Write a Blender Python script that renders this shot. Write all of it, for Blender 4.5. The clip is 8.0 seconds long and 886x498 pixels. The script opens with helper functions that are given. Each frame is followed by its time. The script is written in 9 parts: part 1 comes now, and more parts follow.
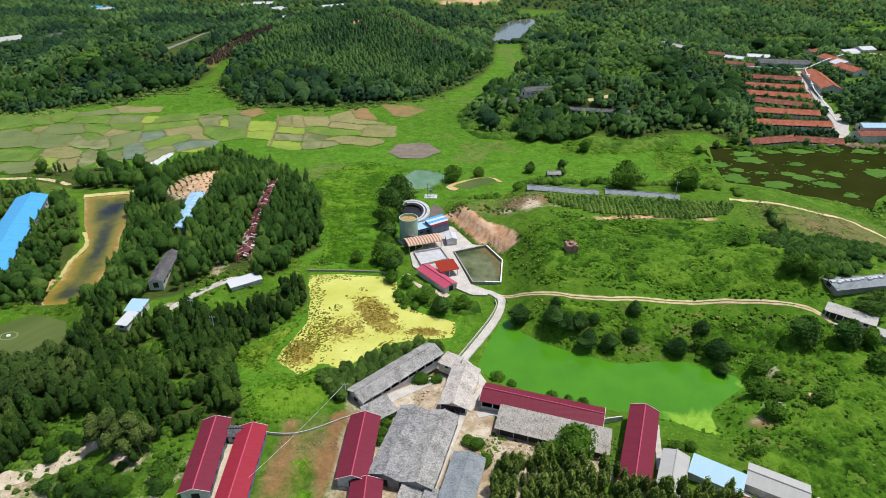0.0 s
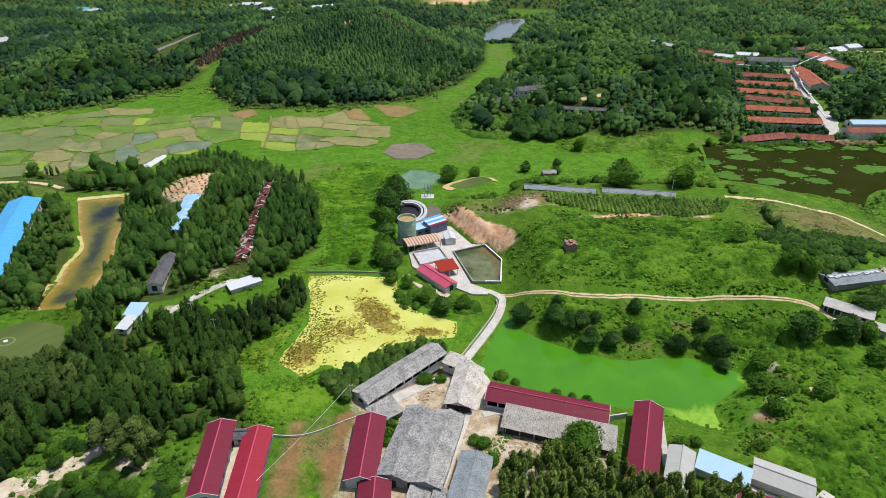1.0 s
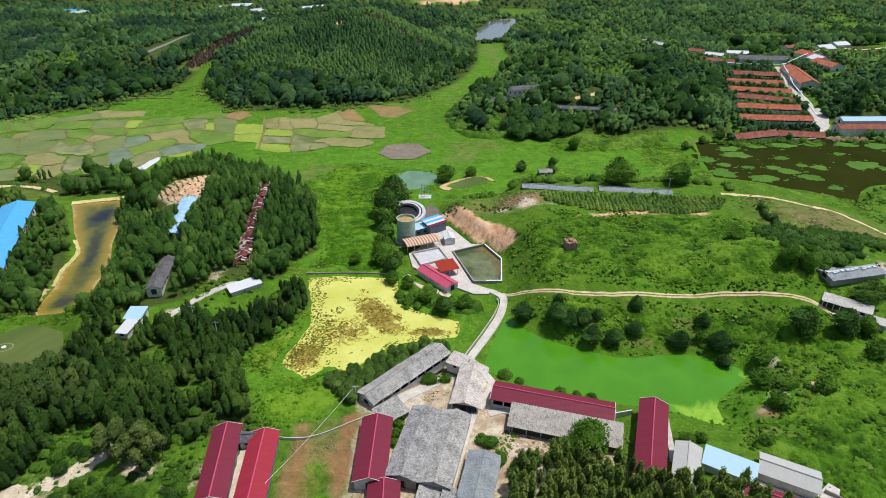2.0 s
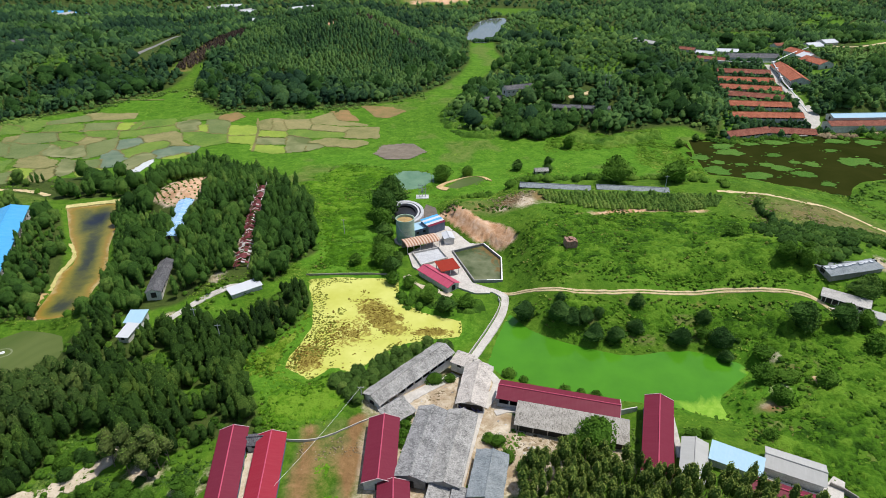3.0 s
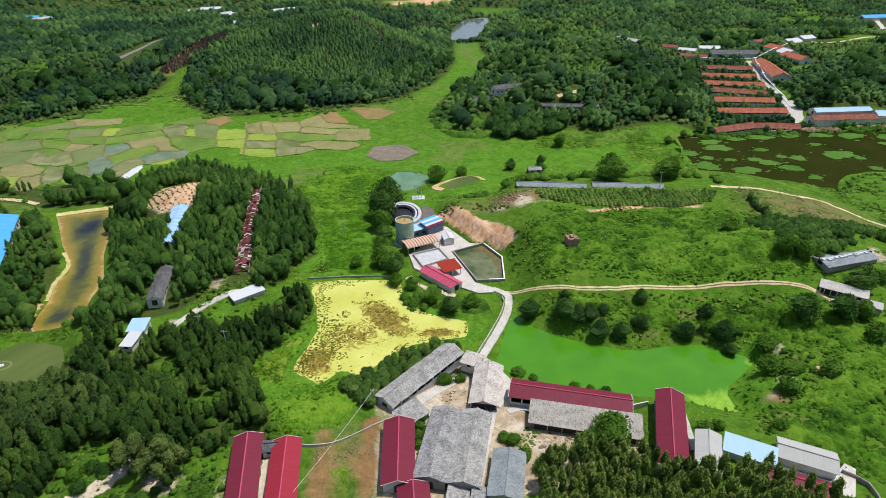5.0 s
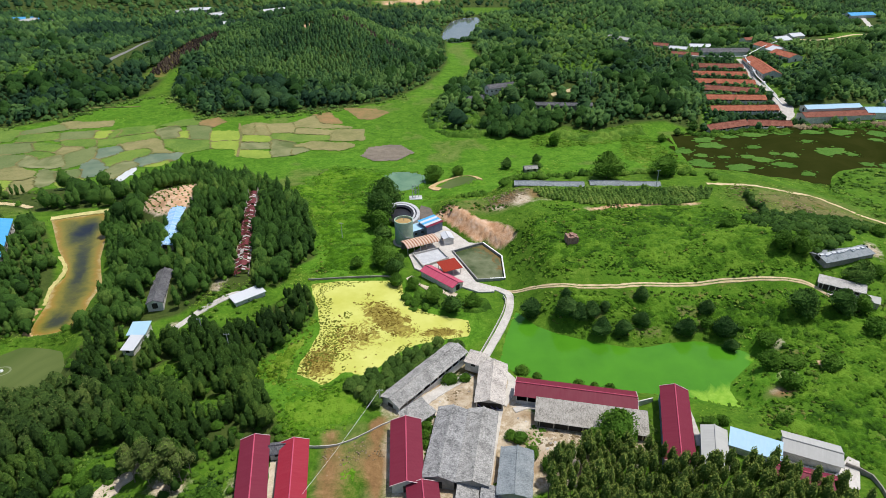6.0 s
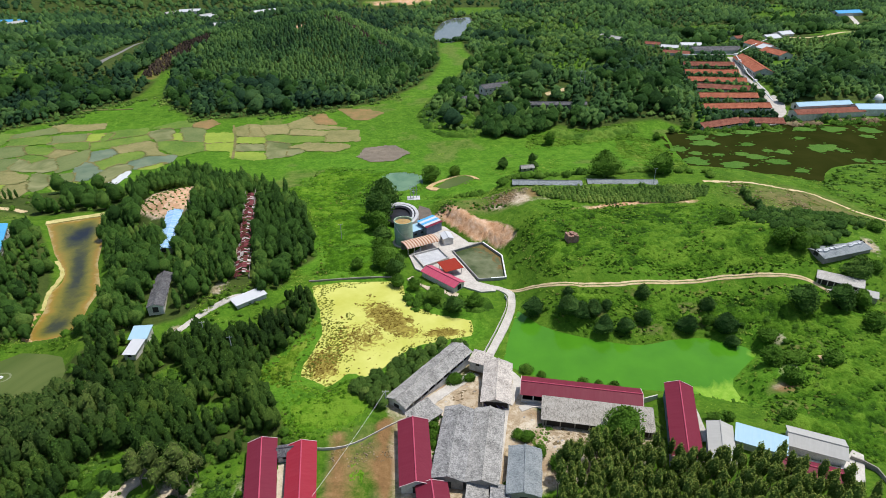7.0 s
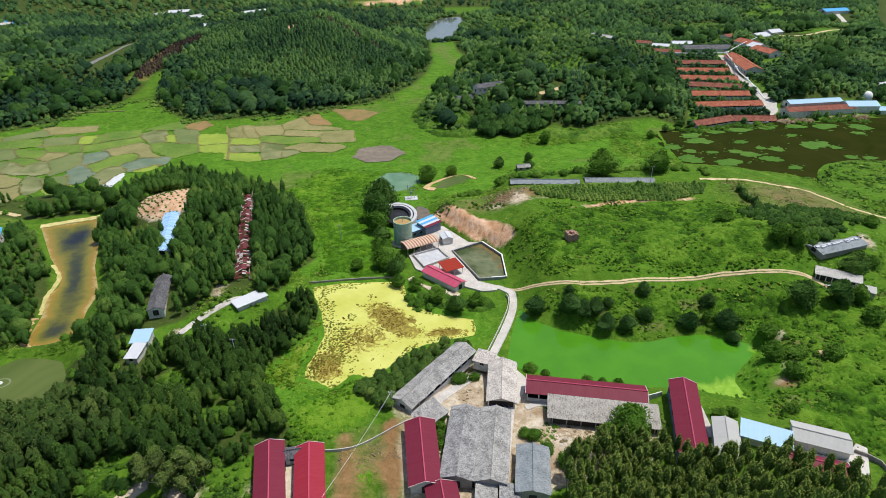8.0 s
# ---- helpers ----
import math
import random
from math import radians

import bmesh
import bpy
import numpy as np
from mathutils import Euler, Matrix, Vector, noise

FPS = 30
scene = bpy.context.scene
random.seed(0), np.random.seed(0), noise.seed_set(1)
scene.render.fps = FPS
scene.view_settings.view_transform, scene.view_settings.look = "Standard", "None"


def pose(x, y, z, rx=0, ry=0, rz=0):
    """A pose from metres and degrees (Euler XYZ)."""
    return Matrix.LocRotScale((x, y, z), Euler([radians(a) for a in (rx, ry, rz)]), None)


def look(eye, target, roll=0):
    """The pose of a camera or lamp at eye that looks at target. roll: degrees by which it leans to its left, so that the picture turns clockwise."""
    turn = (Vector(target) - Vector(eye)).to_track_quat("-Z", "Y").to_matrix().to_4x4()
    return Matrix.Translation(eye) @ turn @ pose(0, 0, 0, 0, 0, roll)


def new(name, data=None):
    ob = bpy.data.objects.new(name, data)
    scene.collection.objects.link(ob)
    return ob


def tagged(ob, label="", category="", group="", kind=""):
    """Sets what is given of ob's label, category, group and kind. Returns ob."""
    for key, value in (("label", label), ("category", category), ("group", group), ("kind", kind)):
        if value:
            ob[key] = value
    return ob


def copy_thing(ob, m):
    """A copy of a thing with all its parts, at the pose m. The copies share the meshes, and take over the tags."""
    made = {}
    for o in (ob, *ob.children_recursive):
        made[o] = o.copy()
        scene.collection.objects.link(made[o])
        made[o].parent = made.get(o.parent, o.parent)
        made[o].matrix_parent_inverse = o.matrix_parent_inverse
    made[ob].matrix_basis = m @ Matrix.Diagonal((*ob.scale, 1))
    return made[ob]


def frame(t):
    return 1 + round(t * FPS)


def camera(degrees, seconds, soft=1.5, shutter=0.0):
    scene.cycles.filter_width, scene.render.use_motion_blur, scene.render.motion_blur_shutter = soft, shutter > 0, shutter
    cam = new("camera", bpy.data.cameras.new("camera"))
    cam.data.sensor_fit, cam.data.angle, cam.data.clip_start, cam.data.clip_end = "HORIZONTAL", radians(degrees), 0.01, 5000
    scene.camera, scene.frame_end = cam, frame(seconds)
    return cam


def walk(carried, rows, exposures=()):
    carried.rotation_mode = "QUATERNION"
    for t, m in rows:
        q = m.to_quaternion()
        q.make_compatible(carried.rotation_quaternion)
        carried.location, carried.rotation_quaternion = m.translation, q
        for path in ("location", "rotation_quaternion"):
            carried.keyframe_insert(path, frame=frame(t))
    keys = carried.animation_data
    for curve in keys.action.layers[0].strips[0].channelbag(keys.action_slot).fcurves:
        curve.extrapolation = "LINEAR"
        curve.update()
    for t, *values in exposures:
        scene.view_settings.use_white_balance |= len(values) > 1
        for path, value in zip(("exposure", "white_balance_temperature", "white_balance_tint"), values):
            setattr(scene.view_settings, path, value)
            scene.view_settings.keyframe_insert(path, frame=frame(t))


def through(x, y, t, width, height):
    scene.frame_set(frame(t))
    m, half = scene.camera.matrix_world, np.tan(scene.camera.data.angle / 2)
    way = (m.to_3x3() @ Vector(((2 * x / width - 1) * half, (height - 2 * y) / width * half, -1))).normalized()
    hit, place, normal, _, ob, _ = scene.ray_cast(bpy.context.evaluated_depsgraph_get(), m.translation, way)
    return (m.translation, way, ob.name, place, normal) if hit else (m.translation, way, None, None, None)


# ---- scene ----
# ---- camera and its flight ----
cam = camera(73.1, 8.0, soft=0.85)
PATH = [
    (0, (-8.242, 1.042, 120.522), (-8.285, 2.792, 119.554), 0.4),
    (0.5, (-10.153, 0.957, 120.538), (-10.179, 2.707, 119.57), 0.4),
    (1, (-11.869, 0.875, 120.552), (-11.879, 2.625, 119.584), 0.3),
    (1.5, (-13.565, 0.827, 120.5), (-13.56, 2.577, 119.533), 0.2),
    (3, (-19.049, 0.754, 120.603), (-18.998, 2.503, 119.635), -0.0),
    (3.5, (-20.82, 0.794, 120.634), (-20.753, 2.543, 119.666), -0.1),
    (4, (-22.625, 0.813, 120.689), (-22.544, 2.561, 119.72), -0.2),
    (4.5, (-24.448, 0.853, 120.775), (-24.354, 2.601, 119.807), -0.3),
    (6, (-29.905, 1.067, 121.001), (-29.766, 2.811, 120.032), -0.5),
    (6.5, (-31.689, 1.127, 121.113), (-31.536, 2.869, 120.143), -0.6),
    (7, (-33.377, 1.294, 121.131), (-33.21, 3.035, 120.162), -0.7),
    (7.5, (-35.219, 1.439, 121.201), (-35.037, 3.178, 120.231), -0.7),
    (8, (-37.0, 1.62, 121.249), (-36.803, 3.357, 120.279), -0.8),
]
walk(cam, [(t, look(eye, target, roll)) for t, eye, target, roll in PATH])

# ---- sky and sun ----
SUN_HEIGHT, SUN_FROM = 69.0, 68.0  # degrees above the horizon; degrees from +y towards +x
world = bpy.data.worlds.new("sky")
scene.world = world
world.use_nodes = True
wn = world.node_tree.nodes
sky = wn.new("ShaderNodeTexSky")
sky.sky_type, sky.sun_disc = "NISHITA", False
sky.sun_elevation, sky.sun_rotation = radians(SUN_HEIGHT), radians(SUN_FROM)
sky.dust_density = 1.5
world.node_tree.links.new(sky.outputs[0], wn["Background"].inputs[0])
wn["Background"].inputs[1].default_value = 0.12
sun = new("sun", bpy.data.lights.new("sun", "SUN"))
sun.data.energy, sun.data.angle, sun.data.color = 3.82, radians(0.53), (1.0, 0.96, 0.9)
toward = Vector((math.sin(radians(SUN_FROM)) * math.cos(radians(SUN_HEIGHT)), math.cos(radians(SUN_FROM)) * math.cos(radians(SUN_HEIGHT)), math.sin(radians(SUN_HEIGHT))))
sun.matrix_world = look(toward * 400, (0, 0, 0))
scene.view_settings.exposure = 0.0

# ---- the lie of the land ----
def ramp(t):
    t = np.clip(t, 0.0, 1.0)
    return t * t * (3.0 - 2.0 * t)


def terrace(x, y, west, east, south, north, height):
    """A raised block of land; each side is (where it begins, where it ends)."""
    return height * (ramp((x - west[0]) / (west[1] - west[0])) * ramp((east[1] - x) / (east[1] - east[0]))
                     * ramp((y - south[0]) / (south[1] - south[0])) * ramp((north[1] - y) / (north[1] - north[0])))


def hill(x, y, cx, cy, rx, ry, height):
    return height * np.exp(-(((x - cx) / rx) ** 2 + ((y - cy) / ry) ** 2))


def edge_distance(poly, x, y):
    """Metres inside (plus) or outside (minus) a polygon."""
    best, inside = np.full(x.shape, 1e9), np.zeros(x.shape, bool)
    for (ax, ay), (bx, by) in zip(poly, poly[1:] + poly[:1]):
        dx, dy = bx - ax, by - ay
        u = np.clip(((x - ax) * dx + (y - ay) * dy) / (dx * dx + dy * dy + 1e-9), 0, 1)
        best = np.minimum(best, np.hypot(x - ax - u * dx, y - ay - u * dy))
        cross = (ay > y) != (by > y)
        inside ^= cross & (x < dx * (y - ay) / (dy if abs(dy) > 1e-9 else 1e-9) + ax)
    return np.where(inside, best, -best)


GREEN_POND = [(9, 171), (14.5, 162), (19.5, 158), (27, 153.6), (35.5, 150), (40.4, 148), (47.4, 147.6), (54.7, 149), (64.4, 149), (72, 146), (76.6, 143),
              (79, 139), (76, 137), (70.5, 133), (65.3, 129), (63.4, 126), (63.3, 122), (63.5, 119), (61, 118.5), (56.7, 121), (52, 123.8), (39, 127),
              (33, 128), (27, 130), (17.6, 132.6), (9, 136.4), (3.2, 139), (-0.9, 145), (3.5, 158)]
DUCKWEED_POND = [(-64.6, 197), (-53, 197.7), (-42, 197), (-31, 195.7), (-29.7, 185), (-26.4, 178), (-21, 173), (-15, 170.3), (-8.3, 168), (-7.9, 163.4),
                 (-9, 159.7), (-16.4, 158.5), (-23.7, 157.3), (-29, 155.6), (-34.8, 150.5), (-40, 145), (-43.5, 143.4), (-49, 146), (-52.7, 141.7),
                 (-55, 139.6), (-59, 142.8), (-63.3, 145.4), (-63, 151), (-60.8, 157), (-58.3, 166.4), (-60.2, 180)]
OCHRE_POND = [(-194, 269.5), (-181, 273), (-171, 275.4), (-165.5, 262.6), (-159, 242), (-155.5, 229), (-146, 207), (-146, 196), (-144, 184), (-147, 178),
              (-153, 176), (-158, 176), (-159.6, 183.4), (-161, 195.4), (-164.3, 206), (-163.3, 215), (-166, 223), (-177, 239)]
OLIVE_POND = [(-160, 165), (-156, 168.4), (-148.4, 167.3), (-141.5, 165), (-137.5, 158), (-136.5, 151), (-140, 144.5), (-147, 140.5), (-156, 138),
              (-164, 143), (-167, 152), (-165, 160)]
LILY_POND = [(153, 372), (144, 334), (141.7, 315), (154, 311), (165.5, 306), (172.6, 298.6), (183, 295), (190, 287), (194, 279), (202, 281), (211, 293),
             (221, 301), (239, 305), (264, 300), (330, 300), (340, 380), (265, 373), (242.5, 376), (215.6, 373), (193, 369.6), (175, 370)]
FAR_POND = [(31, 773), (42, 846), (57, 912), (76, 946), (103, 959), (100.5, 899), (83.6, 849), (72, 804), (61.6, 764), (47, 752)]
NET_POND = [(-40, 303), (-34, 316), (-24, 317), (-17, 312), (-17.7, 302), (-23, 294), (-30, 292), (-38, 295)]
RIM_POND = [(-9, 292), (-3.5, 299), (4, 304.5), (9, 305), (11.5, 301.5), (4, 295), (-3, 290)]
PIT = [(-16, 231), (-12, 243), (-7.5, 236.5), (-3.2, 227.8), (0.4, 221.6), (4.7, 221.8), (11.5, 209), (10.2, 198), (8.4, 198), (10, 208), (4, 219.5), (-8, 214.5), (-14, 224)]
POOL = [(-8.8, 214.4), (4.2, 220.5), (10.4, 208.2), (8.8, 191.5), (-1.7, 191.6)]
WORKS_YARD = [(-19, 236), (-12.5, 239), (-9.8, 238), (-4.6, 228.5), (-1.2, 222), (3, 219), (-2.4, 190.9), (4, 186.8), (3.5, 183.6), (-2, 183.6), (-11, 190), (-25, 203), (-27, 214), (-24, 228)]
# polygon, level, metres of bank, how steeply the bank rises
BASINS = [(GREEN_POND, 0.0, 7, 0.22), (DUCKWEED_POND, -0.4, 8, 0.10), (OCHRE_POND, -2.5, 7, 0.2), (OLIVE_POND, -1.5, 6, 0.2), (LILY_POND, -7.0, 10, 0.12),
          (FAR_POND, -11.0, 30, 0.1), (NET_POND, -4.6, 8, 0.1), (RIM_POND, -3.4, 7, 0.16), (PIT, 0.1, 8.5, 0.95), (WORKS_YARD, 0.3, 1.6, 0.2), (POOL, 0.4, 2.5, 0.3)]


def ridge_hill(x, y):
    """The plantation hill: steep to the east and north, a long shoulder to the west."""
    u = (x + 88) / np.where(x > -88, 64.0, 135.0)
    v = (y - 672) / np.where(y > 672, 85.0, 122.0)
    return 41.0 * np.exp(-u * u - v * v)


def land(x, y):
    """Height of the ground at x, y (arrays)."""
    x, y = np.asarray(x, float), np.asarray(y, float)
    z = -10.0 * ramp((y - 225) / 150)
    z = z + terrace(x, y, (8, 28), (125, 200), (142, 192), (262, 288), 13.2)
    z = z + terrace(x, y, (-16, -4), (8, 28), (206, 220), (250, 280), 7.5)
    z = z + terrace(x, y, (62, 112), (160, 300), (88, 120), (170, 215), 10.5)
    z = z + terrace(x, y, (-95, -60), (70, 110), (40, 70), (122, 146), 4.4)
    z = z + terrace(x, y, (25, 48), (90, 150), (20, 50), (100, 122), 4.2)
    z = z + terrace(x, y, (-150, -122), (-88, -66), (172, 196), (275, 318), 5.1)
    for args in ((-112, 100, 42, 50, 6.0), (-112, 172, 30, 22, 2.0), (-137, 274, 19, 26, 9.0),
                 (-175, 500, 50, 40, 5.0), (-330, 560, 70, 75, 21.0), (-270, 690, 100, 90, 12.0), (75, 450, 50, 38, 21.0), (150, 440, 55, 45, 16.7),
                 (200, 620, 80, 100, 18.0), (320, 540, 70, 90, 7.0), (300, 440, 42, 34, 14.3), (450, 600, 110, 140, 21.5)):
        z = z + hill(x, y, *args)
    z = z + ridge_hill(x, y)
    for args in ((-180, 980, 120, 100, 9.0), (330, 930, 150, 120, 12.0), (-560, 720, 160, 160, 14.0), (80, 1250, 200, 150, 20.0), (-520, 1250, 300, 220, 30.0),
                 (640, 1200, 260, 200, 30.0), (0, 1900, 1500, 350, 40.0)):
        z = z + hill(x, y, *args)
    for poly, level, bank, rise in BASINS:
        px, py = [p[0] for p in poly], [p[1] for p in poly]
        near = (x > min(px) - bank) & (x < max(px) + bank) & (y > min(py) - bank) & (y < max(py) + bank)
        if not near.any():
            continue
        d = edge_distance(poly, x[near], y[near])
        if poly is PIT:
            d = d + 0.9 * np.sin(0.9 * x[near] + 0.5 * y[near]) + 0.6 * np.sin(1.7 * y[near] - 1.1 * x[near])
        outside, old = np.maximum(-d, 0), z[near]
        keep = ramp(outside / bank)
        depth = 0.0 if poly is PIT else np.minimum(0.35 * np.maximum(d, 0), 1.2)
        z[near] = old * keep + (level + rise * outside - depth) * (1 - keep)
    return z


def land_at(x, y):
    return float(land(np.array([float(x)]), np.array([float(y)]))[0])


# ---- materials ----
def shader(name, rough=0.8, metal=0.0, spec=0.3):
    m = bpy.data.materials.new(name)
    m.use_nodes = True
    tree = m.node_tree
    b = tree.nodes["Principled BSDF"]
    b.inputs["Roughness"].default_value, b.inputs["Metallic"].default_value = rough, metal
    b.inputs["Specular IOR Level"].default_value = spec
    return m, tree, b


def node(tree, kind, **values):
    n = tree.nodes.new(kind)
    for key, value in values.items():
        n.inputs[key.replace("_", " ")].default_value = value
    return n


def wave_noise(tree, scale, detail=4.0, rough=0.6, coords=None, warp=0.0):
    n = node(tree, "ShaderNodeTexNoise", Scale=scale, Detail=detail, Roughness=rough, Distortion=warp)
    if coords:
        tree.links.new(coords, n.inputs["Vector"])
    return n.outputs["Fac"]


def ramped(tree, fac, stops):
    r = tree.nodes.new("ShaderNodeValToRGB")
    e = r.color_ramp.elements
    while len(e) < len(stops):
        e.new(0.5)
    for slot, (at, colour) in zip(e, stops):
        slot.position, slot.color = at, (*colour, 1.0)
    tree.links.new(fac, r.inputs[0])
    return r.outputs[0]


def mixed(tree, fac, a, b, blend="MIX"):
    m = tree.nodes.new("ShaderNodeMix")
    m.data_type, m.blend_type = "RGBA", blend
    for value, slot in ((fac, 0), (a, 6), (b, 7)):
        if isinstance(value, (int, float)):
            m.inputs[slot].default_value = value
        elif isinstance(value, tuple):
            m.inputs[slot].default_value = (*value, 1.0)
        else:
            tree.links.new(value, m.inputs[slot])
    return m.outputs[2]


def maths(tree, op, a, b=0.0, clamp=False):
    m = tree.nodes.new("ShaderNodeMath")
    m.operation, m.use_clamp = op, clamp
    for value, slot in ((a, 0), (b, 1)):
        if isinstance(value, (int, float)):
            m.inputs[slot].default_value = value
        else:
            tree.links.new(value, m.inputs[slot])
    return m.outputs[0]


def bumped(tree, b, height, strength=0.4, distance=0.1):
    n = node(tree, "ShaderNodeBump", Strength=strength, Distance=distance)
    tree.links.new(height, n.inputs["Height"])
    tree.links.new(n.outputs[0], b.inputs["Normal"])


def place(tree):
    return tree.nodes.new("ShaderNodeNewGeometry").outputs["Position"]


def local(tree):
    return tree.nodes.new("ShaderNodeTexCoord").outputs["Object"]


def own(tree):
    return tree.nodes.new("ShaderNodeObjectInfo").outputs["Random"]


def island(tree):
    return tree.nodes.new("ShaderNodeNewGeometry").outputs["Random Per Island"]


def attribute(tree, name):
    a = tree.nodes.new("ShaderNodeAttribute")
    a.attribute_name = name
    return a.outputs["Fac"]


def surface(name, dark, light, scale, rough=0.85, bump=0.3, fine=8.0, metal=0.0, spec=0.3, distance=0.05, coords=local):
    """A mottled surface of two colours, with a coarse and a fine grain."""
    m, tree, b = shader(name, rough, metal, spec)
    at = coords(tree)
    broad, grain = wave_noise(tree, scale, 5, 0.65, at), wave_noise(tree, scale * fine, 3, 0.6, at)
    both = maths(tree, "ADD", maths(tree, "MULTIPLY", broad, 0.65), maths(tree, "MULTIPLY", grain, 0.35))
    shift = maths(tree, "ADD", both, maths(tree, "MULTIPLY", maths(tree, "SUBTRACT", own(tree), 0.5), 0.08))
    tree.links.new(ramped(tree, shift, [(0.32, dark), (0.68, light)]), b.inputs["Base Color"])
    bumped(tree, b, grain, bump, distance)
    return m


def sheet_metal(name, colour, worn, pitch=0.25, rough=0.42, stain=0.35, stripe=0.0):
    """Painted ribbed roof sheet, ribs down the slope (local y), with faded and stained streaks."""
    m, tree, b = shader(name, rough, 0.0, 0.12)
    at = local(tree)
    split = tree.nodes.new("ShaderNodeSeparateXYZ")
    tree.links.new(at, split.inputs[0])
    rib = maths(tree, "PINGPONG", split.outputs[0], pitch / 2)
    rib = maths(tree, "MULTIPLY", rib, 2.0 / pitch)
    stretch = node(tree, "ShaderNodeMapping", Scale=(1.0, 0.12, 0.12))
    tree.links.new(at, stretch.inputs[0])
    streak, broad = wave_noise(tree, 1.6, 5, 0.7, stretch.outputs[0]), wave_noise(tree, 0.25, 4, 0.6, at)
    fade = ramped(tree, streak, [(0.35, (0, 0, 0)), (0.75, (1, 1, 1))])
    col = mixed(tree, maths(tree, "MULTIPLY", fade, stain), colour, worn)
    col = mixed(tree, maths(tree, "MULTIPLY", broad, 0.35), col, tuple(0.72 * c for c in colour))
    if stripe:
        col = mixed(tree, maths(tree, "MULTIPLY", ramped(tree, rib, [(0.4, (0, 0, 0)), (0.6, (1, 1, 1))]), stripe), col, worn)
    col = mixed(tree, maths(tree, "MULTIPLY", own(tree), 0.15), col, tuple(1.15 * c for c in colour))
    tree.links.new(col, b.inputs["Base Color"])
    bumped(tree, b, rib, 0.35, 0.03)
    return m


def old_tiles(name, dark, mid, light, moss):
    """Weathered grey tile or fibre sheet: patchy courses with lichen and pale slipped pieces."""
    m, tree, b = shader(name, 0.92, 0.0, 0.2)
    at = local(tree)
    patch, spots = wave_noise(tree, 0.3, 5, 0.7, at, 0.6), wave_noise(tree, 3.4, 5, 0.75, at, 0.4)
    stretch = node(tree, "ShaderNodeMapping", Scale=(3.2, 0.9, 0.9))
    tree.links.new(at, stretch.inputs[0])
    brick = wave_noise(tree, 1.4, 3, 0.6, stretch.outputs[0])
    both = maths(tree, "ADD", maths(tree, "MULTIPLY", patch, 0.28), maths(tree, "ADD", maths(tree, "MULTIPLY", spots, 0.47), maths(tree, "MULTIPLY", brick, 0.25)))
    col = ramped(tree, both, [(0.41, dark), (0.49, mid), (0.58, light)])
    green = ramped(tree, wave_noise(tree, 0.7, 5, 0.7, at), [(0.58, (0, 0, 0)), (0.75, (1, 1, 1))])
    tree.links.new(mixed(tree, maths(tree, "MULTIPLY", green, 0.5), col, moss), b.inputs["Base Color"])
    bumped(tree, b, spots, 0.7, 0.12)
    return m


def leaves(name, dark, mid, light, through=0.35, patch=0.06, wide=0.62, grain=2.2):
    m, tree, b = shader(name, 0.75, 0.0, 0.06)
    tone = maths(tree, "ADD", maths(tree, "ADD", maths(tree, "MULTIPLY", island(tree), 0.24), 0.07), maths(tree, "MULTIPLY", wave_noise(tree, patch, 4, 0.65, place(tree)), wide))
    tone = maths(tree, "ADD", tone, maths(tree, "MULTIPLY", maths(tree, "SUBTRACT", own(tree), 0.5), 0.2))
    tone = maths(tree, "ADD", tone, maths(tree, "MULTIPLY", attribute(tree, "tint"), 0.45))
    leafy = wave_noise(tree, grain, 3, 0.7, place(tree))
    tone = maths(tree, "ADD", tone, maths(tree, "MULTIPLY", maths(tree, "SUBTRACT", leafy, 0.5), 0.85))
    bumped(tree, b, leafy, 0.9, 0.9 / grain)
    col = ramped(tree, tone, [(0.18, dark), (0.55, mid), (0.95, light)])
    tree.links.new(col, b.inputs["Base Color"])
    glow = tree.nodes.new("ShaderNodeBsdfTranslucent")
    tree.links.new(col, glow.inputs[0])
    mix = tree.nodes.new("ShaderNodeMixShader")
    mix.inputs[0].default_value = through
    tree.links.new(b.outputs[0], mix.inputs[1])
    tree.links.new(glow.outputs[0], mix.inputs[2])
    tree.links.new(mix.outputs[0], tree.nodes["Material Output"].inputs[0])
    return m


